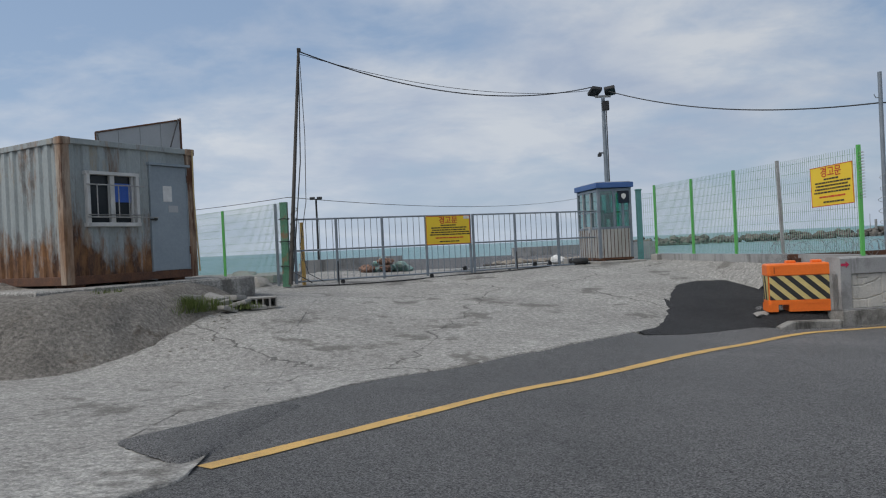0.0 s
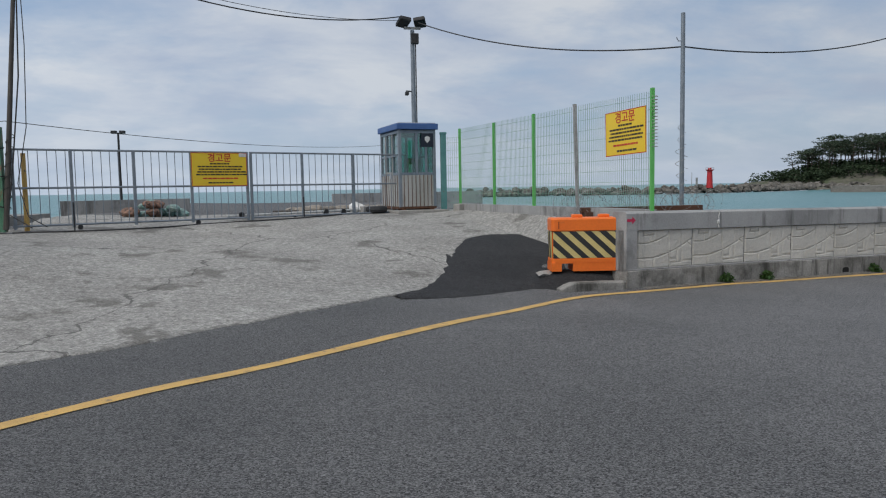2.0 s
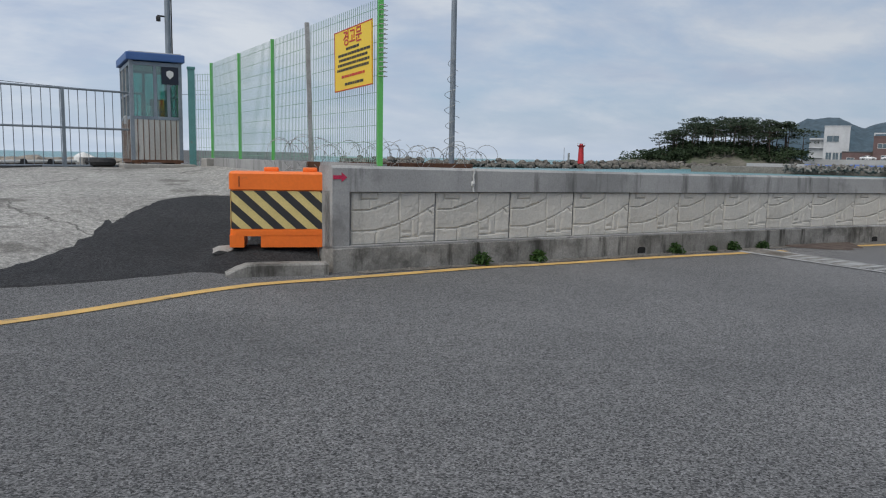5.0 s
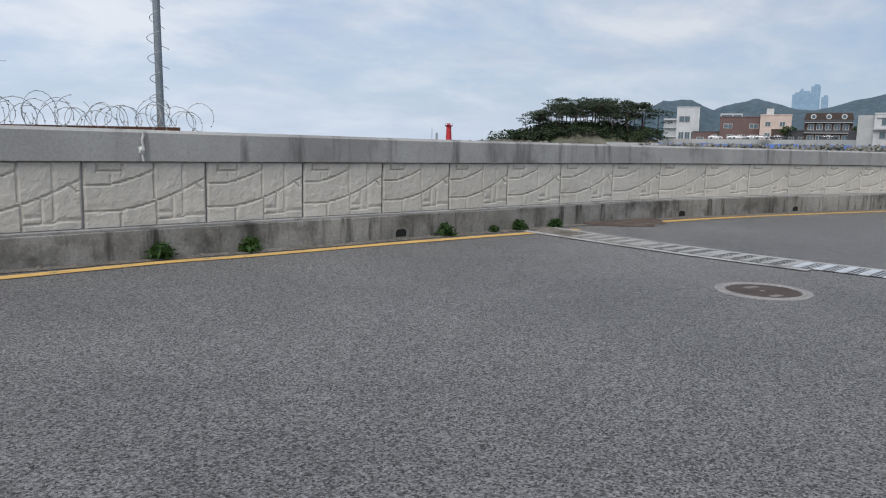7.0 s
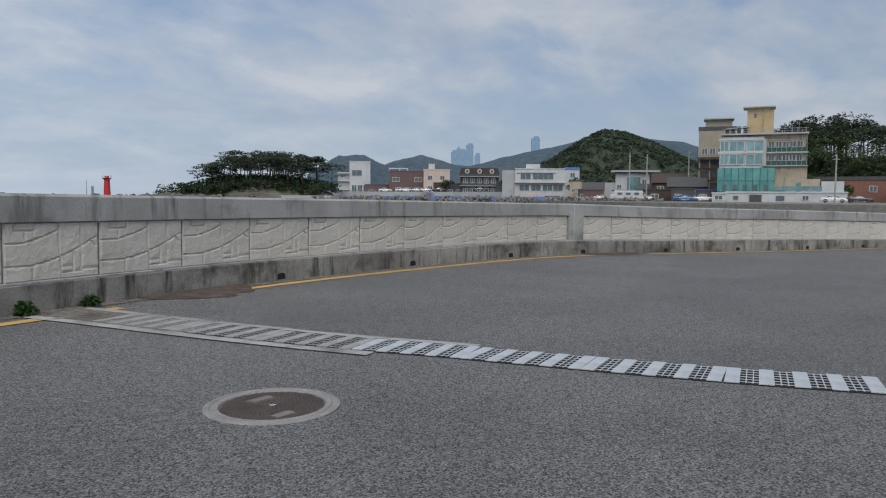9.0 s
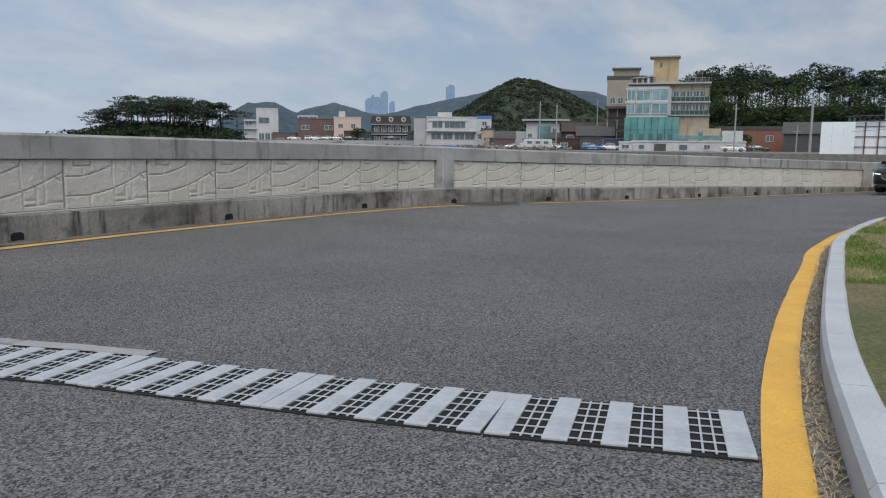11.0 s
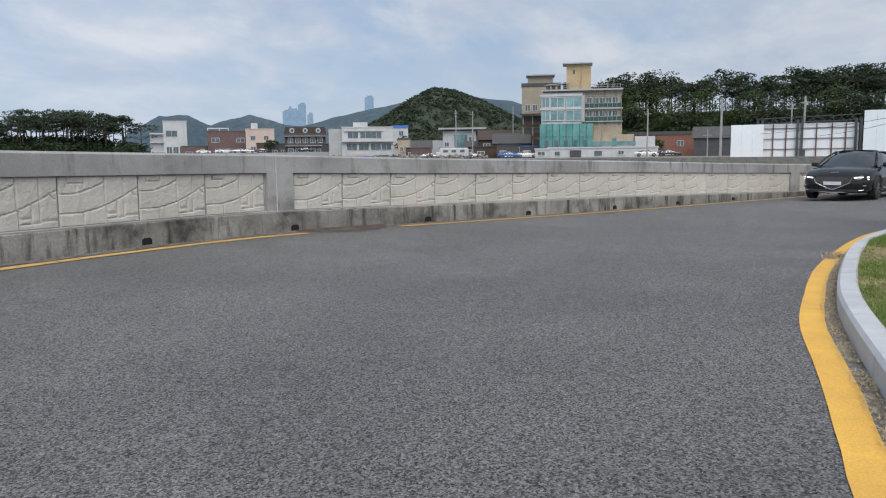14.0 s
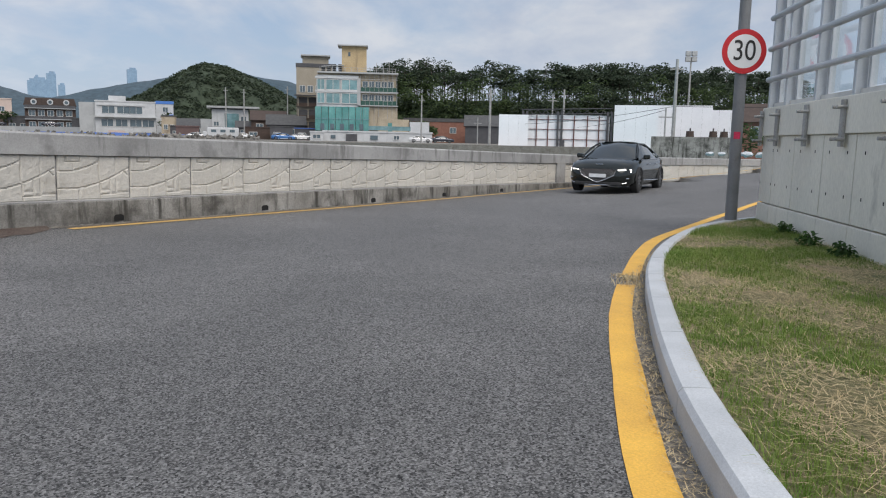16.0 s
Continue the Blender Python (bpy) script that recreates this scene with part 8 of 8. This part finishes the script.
    for z in (9.6, 12.6):
        for q, (x, w) in enumerate(((-8.3, 1.7), (-5.6, 3.1), (-1.9, 3.5))):
            p = part("window", box(B(), (x, 0.2, z), (w, 0.14, 2.5)), PALEPANE, k)
            bm = B()
            for sx in (-1, 1):
                box(bm, (x + sx * w / 2, 0.12, z), (0.14, 0.16, 2.4))
                box(bm, (x, 0.12, z + sx * 1.15), (w, 0.16, 0.14))
            box(bm, (x, 0.12, z), (0.12, 0.14, 2.3))
            part("frame", bm, WHITEFRAME, p)
        part("floor_band", box(B(), (-4.8, 0.15, z + 1.55), (9.6, 0.35, 0.45)), WHITEW, k)
        # right wing storeys
        part("balcony_net", box(B(), (4.6, 0.5, z - 0.9), (8.6, 0.15, 1.0)), NETGREEN, k)
        part("balcony_floor", box(B(), (4.6, 0.7, z - 1.5), (9.0, 1.0, 0.25)), GREYW, k)
        for q in range(5):
            add_window(k, 1.6 + q * 1.45, z + 0.3, 1.2, 1.3, 0.98, FARGLASS)
        part("pilaster", box(B(), (0.2, 0.4, z), (0.7, 0.9, 3.0)), GREYW, k)
    part("roof_slab", box(B(), (0, 5.5, 15.3), (18.2, 11.5, 0.35)), GREYW, k)
    for q in range(13):
        part("roof_post", rod(B(), (-8.6 + q * 1.42, 0.4, 15.4), (-8.6 + q * 1.42, 0.4, 16.5 + (1.2 if q in (9, 11) else 0)), 0.06, seg=5), DULLG, k)
    part("roof_rail", rod(rod(B(), (-8.6, 0.4, 16.4), (8.6, 0.4, 16.4), 0.05, seg=5), (-8.6, 0.4, 15.9), (8.6, 0.4, 15.9), 0.04, seg=5), DULLG, k)
    for q in range(4):
        part("roof_screen", box(B(), (-7.8 + q * 1.25, 1.0, 16.3), (0.8, 0.2, 1.7)), DARKSTEEL, k)
    part("pergola", box(B(), (-4.5, 1.2, 17.1), (5.0, 2.0, 0.15), Matrix.Rotation(radians(-4), 4, "Y")), GREYW, k)
    pent = part("penthouse", box(B(), (-0.9, 5.0, 18.3), (5.6, 5.0, 6.2)), OCHREW, k, "ochre lift tower")
    part("penthouse_roof", box(B(), (-1.2, 4.6, 21.5), (6.8, 6.0, 0.25)), GREYW, pent)
    part("penthouse_window", box(B(), (-2.0, 2.48, 19.6), (0.5, 0.1, 0.9)), FARGLASS, pent)
    for q in range(9):
        x = 0.6 + q * 1.02
        part("scaffold_pole", rod(B(), (x, 0.15, 4.0 + (q % 3) * 1.5), (x, 0.15, 15.6 + (q * 7 % 4) * 0.5), 0.05, seg=5), DULLG, k)
    for z in (8.0, 10.9, 13.9):
        part("scaffold_rail", rod(B(), (0.4, 0.12, z), (9.0, 0.12, z), 0.05, seg=5), DULLG, k)
    part("bare_side", box(B(), (4.9, 0.9, 5.2), (8.2, 0.4, 5.2)), BEIGEW, k, "stained bare beige wall")
    # low annex in front
    l = house("white_annex", "long low white annex with small dark windows", 179.9, 43.1, -78, 23.3, 6, 2.6, WHITEW, [(0.95, [4.0, 8.4], 1.2, 0.9, FARGLASS)], category="annex")
    part("garage", box(B(), (-5.6, -0.05, 0.8), (2.4, 0.3, 1.5)), DARKSTEEL, l)
    part("garage", box(B(), (-9.5, -0.05, 0.95), (1.0, 0.3, 0.7)), FARGLASS, l)
    part("garage", box(B(), (-0.8, -0.05, 0.9), (1.6, 0.3, 0.9)), FARGLASS, l)
    part("stair_block", box(B(), (9.0, 3.0, 2.2), (4.2, 3.0, 4.4)), WHITEW, l)
    part("terrace_rail", box(B(), (2.5, 0.2, 2.9), (9.0, 0.1, 0.9)), PALEPANE, l)
    part("terrace_wall", box(B(), (3.4, 2.4, 3.6), (6.6, 0.3, 2.6)), BEIGEW, l)
    part("terrace_door", box(B(), (2.6, 2.2, 3.2), (0.9, 0.1, 1.8)), TEALPANE, l)
    house("brick_house", "long red brick house with dark tiled roof", 213.8, 34.8, -82, 17.3, 8, 6.0, BRICKW, [(3.2, [-2.2, 4.0], 1.6, 1.4, None)], roof=DARKROOF, gable=False, parapet=0.9)
    house("shed", "dark open-fronted shed with tiled roof", 205.0, 22.0, -86, 9.5, 7, 5.0, DARKSTEEL, [], roof=DARKROOF, gable=True, category="shed")
    house("stall", "small pale street kiosk near parked cars", 176.2, 55.5, -74, 2.7, 2.5, 2.4, WHITEW, [(0.9, [0], 1.6, 0.9, FARGLASS)], category="kiosk")
    house("red_shed", "dark red fabric-roofed stall", 199.7, 95.7, -64, 5.5, 4, 3.4, MAROONW, [], category="stall")
    for x, y, yaw, w, h, mt, rf in ((190, 62, -72, 5.5, 3.3, DARKSTEEL, BLUETARP), (187, 67, -70, 5.0, 3.6, DARKSTEEL, DARKROOF), (191, 74, -70, 6.0, 3.4, BROWNW, BROWNROOF), (196, 86, -66, 5.0, 3.2, PINKW, BROWNROOF), (204, 100, -64, 4.5, 3.6, DARKSTEEL, DARKROOF), (228, 143, -58, 4.0, 5.6, DARKSTEEL, DARKROOF), (238, 176, -53, 6.0, 6.6, BROWNW, BROWNROOF)):
        st = house("stall", "low dark stall with a worn roof among the houses", x, y, yaw, w, 4, h, mt, [(1.1, [-w * 0.2], w * 0.3, 1.2, FARGLASS)], roof=rf, parapet=0.25, category="stall")
        part("counter", box(B(), (w * 0.15, -0.5, 0.5), (w * 0.5, 0.8, 0.9)), BROWNW, st)
    for x, y, yaw, w, h, mt in ((236, 141, -58, 5, 8.6, GREYW), (221, 105, -64, 7, 4.2, GREYW), (210, 84, -68, 6, 3.8, DARKSTEEL), (199, 70, -71, 9, 4.4, DARKSTEEL), (238, 170, -54, 7, 6.2, DARKSTEEL), (240, 210, -48, 10, 6.0, MAROONW), (222, 112, -63, 4, 6.5, BEIGEW)):
        house("small_house", "small plain house between larger ones", x, y, yaw, w, 6, h, mt, [(h * 0.45, [-w * 0.22, w * 0.22], w * 0.25, 1.3, FARGLASS)], roof=DARKROOF, gable=h < 5)


village()
# camper and parked cars on the quay side
t = thing("camper_van", "white camper van parked across the harbour", "camper van", local(166.7, 72.1, 0.72, -67), group="parked vehicles")
part("body", box(B(), (0, 1, 1.35), (6.2, 2.2, 1.9), bevel=0.25), WHITEW, t)
part("cab", box(B(), (-3.1, 1, 0.85), (1.6, 2.0, 1.2), bevel=0.25), WHITEW, t)
for x in (-1.8, 0, 1.8):
    part("window", box(B(), (x, -0.12, 1.6), (1.0, 0.06, 0.5)), FARGLASS, t)
for x in (-2.6, 2.0):
    part("wheel", rod(B(), (x, -0.12, 0.33), (x, 0.15, 0.33), 0.33, seg=14), TYRE, t)
SILVER = mat("silver_car_paint", (0.5, 0.51, 0.53), rough=0.25, metal=0.4, fine=0)
WHITECAR = mat("white_car_paint", (0.72, 0.72, 0.72), rough=0.25, fine=0)
DARKCAR = mat("dark_grey_car_paint", (0.05, 0.055, 0.07), rough=0.2, metal=0.3, fine=0)
BLUECAR = mat("blue_truck_paint", (0.05, 0.17, 0.42), rough=0.3, fine=0)
for x, y, r, mt, lab in ((179.6, 59.8, -70, WHITECAR, "white car parked across the harbour"), (177.6, 63.3, -75, BLUECAR, "blue car parked across the harbour"), (181, 66.0, 15, SILVER, "silver car parked across the harbour"), (177.3, 33.4, -78, WHITECAR, "white car parked before the annex"),
                          (178.5, 29.0, -80, DARKCAR, "dark car parked before the annex"), (225.4, 193.0, -45, WHITECAR, "white car parked in the shore car park"), (227.5, 179.1, -50, SILVER, "silver car parked in the shore car park"), (228, 187, -48, WHITECAR, "white car parked in the shore car park"), (222, 165, -52, DARKCAR, "dark car parked near the cafe"), (221, 147, -56, DARKCAR, "dark car parked below the cafe"), (226.5, 184, -48, WHITECAR, "white car parked in the shore car park"), (224.5, 173, -50, SILVER, "silver car parked in the shore car park"), (184, 75, -68, WHITECAR, "white car parked among the stalls"), (197, 92, -64, SILVER, "silver car parked among the stalls")):
    make_car("parked_car", lab, local(x, y, 0.72 if y < 100 else 3.2, r), mt, group="parked vehicles")
bm = B()
prism(bm, [(215, 205), (230, 165), (226, 140), (250, 150), (262, 235), (235, 240)], -1, 3.2)
solid("ground_carpark", bm, GREYW, "raised shore car park before the houses", "car park", kind="structure")
# armour blocks and blue tarp on the harbour edge
rnd = random.Random(77)
edge = Curve([(128, 130), (131, 124), (141.5, 101), (149.6, 73.6), (156, 60)])
bm = B()
for i in range(330):
    p, d = edge.at(rnd.uniform(0, edge.length))
    q = p + Vector((-d.y, d.x)) * rnd.uniform(-0.9, 0.9)
    c = Vector((q.x, q.y, 0.55 + rnd.uniform(-0.3, 0.55)))
    rot = Euler((rnd.uniform(0, 6), rnd.uniform(0, 6), rnd.uniform(0, 6))).to_matrix()
    for v in ((1, 1, 1), (-1, -1, 1), (-1, 1, -1), (1, -1, -1)):
        rod(bm, c, c + rot @ Vector(v) * 0.42, 0.3, 0.2, seg=6)
solid("armour_blocks", bm, TETRA, "row of grey concrete armour blocks on the harbour edge", "armour blocks", kind="stuff")
bm = B()
edge2 = Curve([(136, 132), (145, 104), (154, 74)])
rows = []
for i in range(41):
    p, d = edge2.at(edge2.length * i / 40)
    n_ = Vector((-d.y, d.x))
    rows.append([bm.verts.new((p.x + n_.x * o, p.y + n_.y * o, 1.2 + h * (0.8 + 0.5 * noise.noise(Vector((i * 0.5, o, 0)))))) for o, h in ((1.4, -0.6), (0.6, 0.3), (-0.4, 0.35), (-1.2, -0.6))])
for a, b in zip(rows, rows[1:]):
    for k in range(3):
        bm.faces.new((a[k], b[k], b[k + 1], a[k + 1]))
solid("harbour_tarp", bm, BLUETARP, "long blue tarp covering nets on the harbour edge", "tarp")


# ---- hills and woods ----
def hill(name, label, ctr, along, length, depth, prof, material, z0=-2, n=80, m=16, rough=1.0):
    """A ridge: prof gives heights along its length."""
    a = radians(along)
    ex, ey = Vector((math.cos(a), math.sin(a))), Vector((-math.sin(a), math.cos(a)))
    bm = B()
    rows = []
    for i in range(n + 1):
        t = i / n
        h = float(np.interp(t, *zip(*prof)))
        row = []
        for j in range(m + 1):
            o = -1 + 2 * j / m
            q = Vector(ctr) + ex * (t - 0.5) * length + ey * o * depth / 2
            k = max(0, 1 - o * o)
            row.append(bm.verts.new((q.x, q.y, z0 + (h - z0) * k ** 0.8 + rough * h * 0.06 * noise.noise(Vector((q.x, q.y, 0)) * (6 / length * 2)) * k + rough * h * 0.02 * noise.noise(Vector((q.x, q.y, 9)) * (40 / length)) * k)))
        rows.append(row)
    for p, q in zip(rows, rows[1:]):
        for k in range(m):
            bm.faces.new((p[k], p[k + 1], q[k + 1], q[k]))
    return solid(name, bm, material, label, "hill", kind="structure", smooth=True)


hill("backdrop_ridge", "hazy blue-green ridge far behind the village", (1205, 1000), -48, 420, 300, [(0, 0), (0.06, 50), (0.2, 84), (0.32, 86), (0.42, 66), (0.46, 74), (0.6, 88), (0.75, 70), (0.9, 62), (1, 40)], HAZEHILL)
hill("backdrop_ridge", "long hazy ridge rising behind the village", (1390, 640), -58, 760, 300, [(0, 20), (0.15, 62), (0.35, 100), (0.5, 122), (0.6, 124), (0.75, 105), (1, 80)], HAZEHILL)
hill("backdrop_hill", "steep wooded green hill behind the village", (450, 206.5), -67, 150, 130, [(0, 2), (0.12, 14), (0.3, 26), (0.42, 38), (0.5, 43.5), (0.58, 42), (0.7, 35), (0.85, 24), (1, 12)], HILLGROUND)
bm = B()
rnd = random.Random(9)
a = radians(-67)
for i in range(2100):
    t, o = rnd.random(), rnd.uniform(-1, 0.3)
    h = float(np.interp(t, [0, 0.12, 0.3, 0.42, 0.5, 0.58, 0.7, 0.85, 1], [2, 14, 26, 38, 43.5, 42, 35, 24, 12]))
    q = Vector((450, 206.5)) + Vector((math.cos(a), math.sin(a))) * (t - 0.5) * 150 - Vector((-math.sin(a), math.cos(a))) * o * 65 * -1
    z = -2 + (h + 2) * max(0, 1 - o * o) ** 0.8
    clump(bm, (q.x, q.y, z), rnd.uniform(1.5, 3.2), rnd.uniform(0.8, 1.5), 22, 0.65, rnd)
solid("hill_woods", bm, HILLWOOD, "dense mixed woods covering the green hill", "woods", kind="stuff")

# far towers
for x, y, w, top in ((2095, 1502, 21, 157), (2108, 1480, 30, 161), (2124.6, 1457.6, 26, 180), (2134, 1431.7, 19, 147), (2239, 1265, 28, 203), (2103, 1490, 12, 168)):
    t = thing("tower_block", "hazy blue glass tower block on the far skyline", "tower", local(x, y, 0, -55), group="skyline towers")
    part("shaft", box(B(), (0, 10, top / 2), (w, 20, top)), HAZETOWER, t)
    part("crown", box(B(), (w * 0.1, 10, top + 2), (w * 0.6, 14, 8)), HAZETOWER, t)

# wooded slope behind the hoarding
hill("backdrop_slope", "wooded slope behind the building site", (262, -8), -72, 170, 60, [(0, 10), (0.2, 13), (0.5, 14), (0.8, 14), (1, 12)], SCRUB, rough=0.4)
bm, bl = B(), B()
trunks = B()
FOREST = Curve([(234, 64), (229, 48), (228, 32), (225, 16), (222, 4), (223, -12), (228, -28), (234, -48), (242, -70)])
for i in range(760):
    s = rnd.uniform(0, FOREST.length)
    p, d = FOREST.at(s)
    row = rnd.random()
    q = p + Vector((-d.y, d.x)) * (-14 + 18 * row) * -1
    q = p + Vector((d.y, -d.x)) * -1 * (row * 22 - 4)
    top = float(np.interp(s, [0, 20, 45, 75, 110], [26.0, 25.6, 25.2, 24.6, 24.6])) * (0.50 + 0.48 * row) + rnd.uniform(-1.6, 0.9)
    if row > 0.55:
        rod(trunks, (q.x, q.y, 2), (q.x + rnd.uniform(-1, 1), q.y, top - 1.5), 0.16, 0.08, seg=5)
        for k in range(5):
            clump(bm, (q.x + rnd.uniform(-2.2, 2.2), q.y + rnd.uniform(-2.2, 2.2), top - 0.7 - rnd.uniform(0, 3.4)), rnd.uniform(1.4, 2.6), rnd.uniform(0.45, 0.9), 40, 0.34, rnd)
    else:
        tgt = bl if rnd.random() < (0.75 if s < 50 else 0.45) else bm
        for k in range(6):
            clump(tgt, (q.x + rnd.uniform(-2, 2), q.y + rnd.uniform(-2, 2), rnd.uniform(3, top)), rnd.uniform(1.4, 2.6), rnd.uniform(0.9, 1.6), 34, 0.34, rnd)
solid("pine_woods", bm, PINE, "dense dark pine woods on the slope", "woods", kind="stuff")
solid("broadleaf_woods", bl, LEAF, "bright broadleaf trees among the pines", "woods", kind="stuff")
solid("pine_trunks", trunks, BARK, "bare brown pine trunks in the woods", "tree trunks", kind="stuff")
for x, y, z, r in ((238, 120, 4, 3.0), (232, 116, 3, 2.4), (193, 34, 2.5, 2.6), (188, 38, 2.5, 2.2), (236, 172, 4.5, 2.4), (244, 205, 4.5, 2.6)):
    t = thing("round_tree", "bushy green tree between the houses", "tree", Matrix.Translation((x, y, 0.7)), group="village trees")
    part("trunk", rod(B(), (0, 0, 0), (0, 0, z), 0.25, 0.15, seg=6), BARK, t)
    b2 = B()
    for k in range(9):
        clump(b2, (rnd.uniform(-r, r) * 0.6, rnd.uniform(-r, r) * 0.6, z + rnd.uniform(-0.5, r * 0.8)), r * 0.55, r * 0.4, 30, 0.42, rnd)
    part("crown", b2, LEAF, t)


# ---- building site and road's end ----
def site():
    # white hoardings
    for x, y, yaw, w, top in ((114.8, 12.0, -86, 3.6, 4.5), (112.6, -2.4, -97, 5.0, 5.7), (123.6, -9.6, -100, 7.6, 6.3), (128.5, -16.2, -103, 4.4, 6.0)):
        t = thing("site_hoarding", "tall white building site hoarding", "hoarding", local(x, y, -0.6, yaw), group="white hoardings")
        n = max(2, int(w / 1.2))
        for k in range(n):
            part("sheet", box(B(), (-w / 2 + w * (k + 0.5) / n, 0, (top + 0.6) / 2), (w / n - 0.01, 0.08 + 0.02 * (k % 2), top + 0.6)), HOARD, t)
    # steel-framed site gate
    t = thing("site_gate", "white panel site gate with dark steel truss frame", "gate", local(115.6, 5.6, -0.6, -92))
    part("sheet", box(B(), (0, 0.3, 2.6), (10.6, 0.08, 5.1)), HOARD, t)
    for x in (-5.3, -4.8, -1.0, -0.5, 5.0, 5.5):
        part("column", box(B(), (x, 0, 2.8), (0.25, 0.3, 5.6)), DARKSTEEL, t)
    for x in (-3.6, -2.2, 1.0, 2.6, 4.0):
        part("upright", box(B(), (x, 0.15, 2.6), (0.13, 0.12, 5.0)), FRAMEBR, t)
    for z in (1.0, 2.2, 3.4, 4.6):
        part("rail", box(B(), (0, 0.18, z), (10.2, 0.07, 0.07)), FRAMEBR, t)
    bm = B()
    for z in (5.15, 5.75):
        rod(bm, (-5.5, 0, z), (5.5, 0, z + 0.25), 0.06, seg=5)
    for k in range(22):
        a0 = -5.5 + k * 0.5
        rod(bm, (a0, 0, 5.15 + (0.0 if k % 2 else 0.6)), (a0 + 0.5, 0, 5.15 + (0.6 if k % 2 else 0.0) + 0.02 * k * 0), 0.035, seg=4)
    part("truss", bm, DARKSTEEL, t)
    for x in (-5.0, -0.4):
        part("box", box(B(), (x, -0.3, 1.1), (0.6, 0.3, 2.0)), DARKSTEEL, t)
        part("plate", box(B(), (x, -0.47, 0.9), (0.4, 0.03, 0.25)), PAPER, t)
    # grey stepped wall with planters behind the bend
    t = thing("wall_roadside", "weathered grey concrete wall at the road bend", "wall", local(84.2, -3.6, -0.8, -101), kind="structure")
    part("face", box(B(), (0, 0.3, 1.3), (6.8, 0.5, 2.6)), PLINTH, t)
    part("return_wall", box(B(), (-3.2, 3.0, 1.2), (0.4, 6, 2.4)), PLINTH, t)
    for k in range(7):
        bm = B()
        rock(bm, (0, 0, 0), rnd.uniform(0.25, 0.45), 0.5, k, 2)
        solid("road_stone", bm, KERB, "pale stone block at the wall foot", "stone", group="stones below the roadside wall", m=pose(79.5 + rnd.uniform(-0.8, 0.8), -3.9 - k * 0.7, road_z(79, -4) + 0.15, 0, 0, rnd.uniform(0, 90)))
    for x, y in ((86.3, -3.6), (86.0, -5.4), (86.6, -6.4)):
        t = thing("planter", "small dark planter standing on the wall terrace", "planter", Matrix.Translation((x, y, 1.7)), group="terrace planters")
        part("pot", rod(B(), (0, 0, 0), (0, 0, 0.6), 0.35, 0.3, seg=10), BROWNW, t)
        part("knob", rod(B(), (0, 0, 0.6), (0, 0, 0.85), 0.06, seg=6), DARKSTEEL, t)
    bm = B()
    for k in range(14):
        clump(bm, (91 + rnd.uniform(-0.7, 0.7), -10.0 + rnd.uniform(-1.2, 1.2), 0.6 + rnd.uniform(0, 2.0)), 0.8, 0.6, 22, 0.2, rnd)
    solid("hedge", bm, LEAF, "green hedge beside the roadside steps", "hedge")
    h = house("brick_villa", "brick house with tiled roof above the bend", 104, -16.0, -104, 7, 6, 3.8, BRICKW, [(3.0, [-2.0, 0.5], 1.4, 1.4, None)], roof=BROWNROOF, gable=True, z0=-0.5)
    t = thing("stair_rail", "white metal stair railing beside the hedge", "railing", local(80.5, -8.9, -0.5, -104))
    for k in range(12):
        part("baluster", rod(B(), (k * 0.28, 0, 0.1 + k * 0.09), (k * 0.28, 0, 1.0 + k * 0.09), 0.025, seg=5), WHITEFRAME, t)
    part("handrail", rod(B(), (0, 0, 1.0), (3.1, 0, 2.0), 0.035, seg=6), WHITEFRAME, t)
    # utility poles
    for x, y, top, r in ((126.5, 15.7, 8.4, 0.2), (123.7, 5.7, 8.2, 0.16), (121.9, 7.2, 7.4, 0.12), (86.1, -2.2, 8.1, 0.17), (86.0, -1.5, 4.2, 0.09), (150, 29, 8.8, 0.16), (128, 17.5, 4.5, 0.1), (196, 84, 13, 0.2), (195, 79, 12.5, 0.2), (206, 72, 14, 0.2)):
        t = thing("utility_pole", "plain grey concrete utility pole", "utility pole", Matrix.Translation((x, y, -0.6)), group="utility poles")
        part("shaft", rod(B(), (0, 0, 0), (0, 0, top + 0.6), r, r * 0.7, seg=10), DULLG, t)
        part("crossarm", box(B(), (0, 0, top - 0.2), (0.1, 1.1, 0.1)), DULLG, t)
        if x < 90 and top > 5:
            part("meter_box", box(B(), (-0.2, 0.1, 2.2), (0.3, 0.3, 0.5)), DULLG, t)
    t = thing("siren_mast", "tall mast with square loudspeaker cluster above the woods", "mast", Matrix.Translation((167.5, -18.6, 0)))
    part("shaft", rod(B(), (0, 0, 0), (0, 0, 17.4), 0.2, 0.15, seg=8), DULLG, t)
    for dx in (-0.55, 0.55):
        for dz in (0, 1.0):
            part("horn", box(B(), (0, dx, 17.0 + dz), (0.9, 0.95, 0.9), bevel=0.1), GREYW, t)
    cable("wire between the utility poles at the site", [(126.5, 15.7, 3.6), (86.1, -2.2, 4.3), (60, -30, 5)], 0.02, [0.5, 0.6])
    cable("second wire between the utility poles at the site", [(123.7, 5.7, 3.2), (86.0, -1.5, 4.0)], 0.02, 0.4)


site()
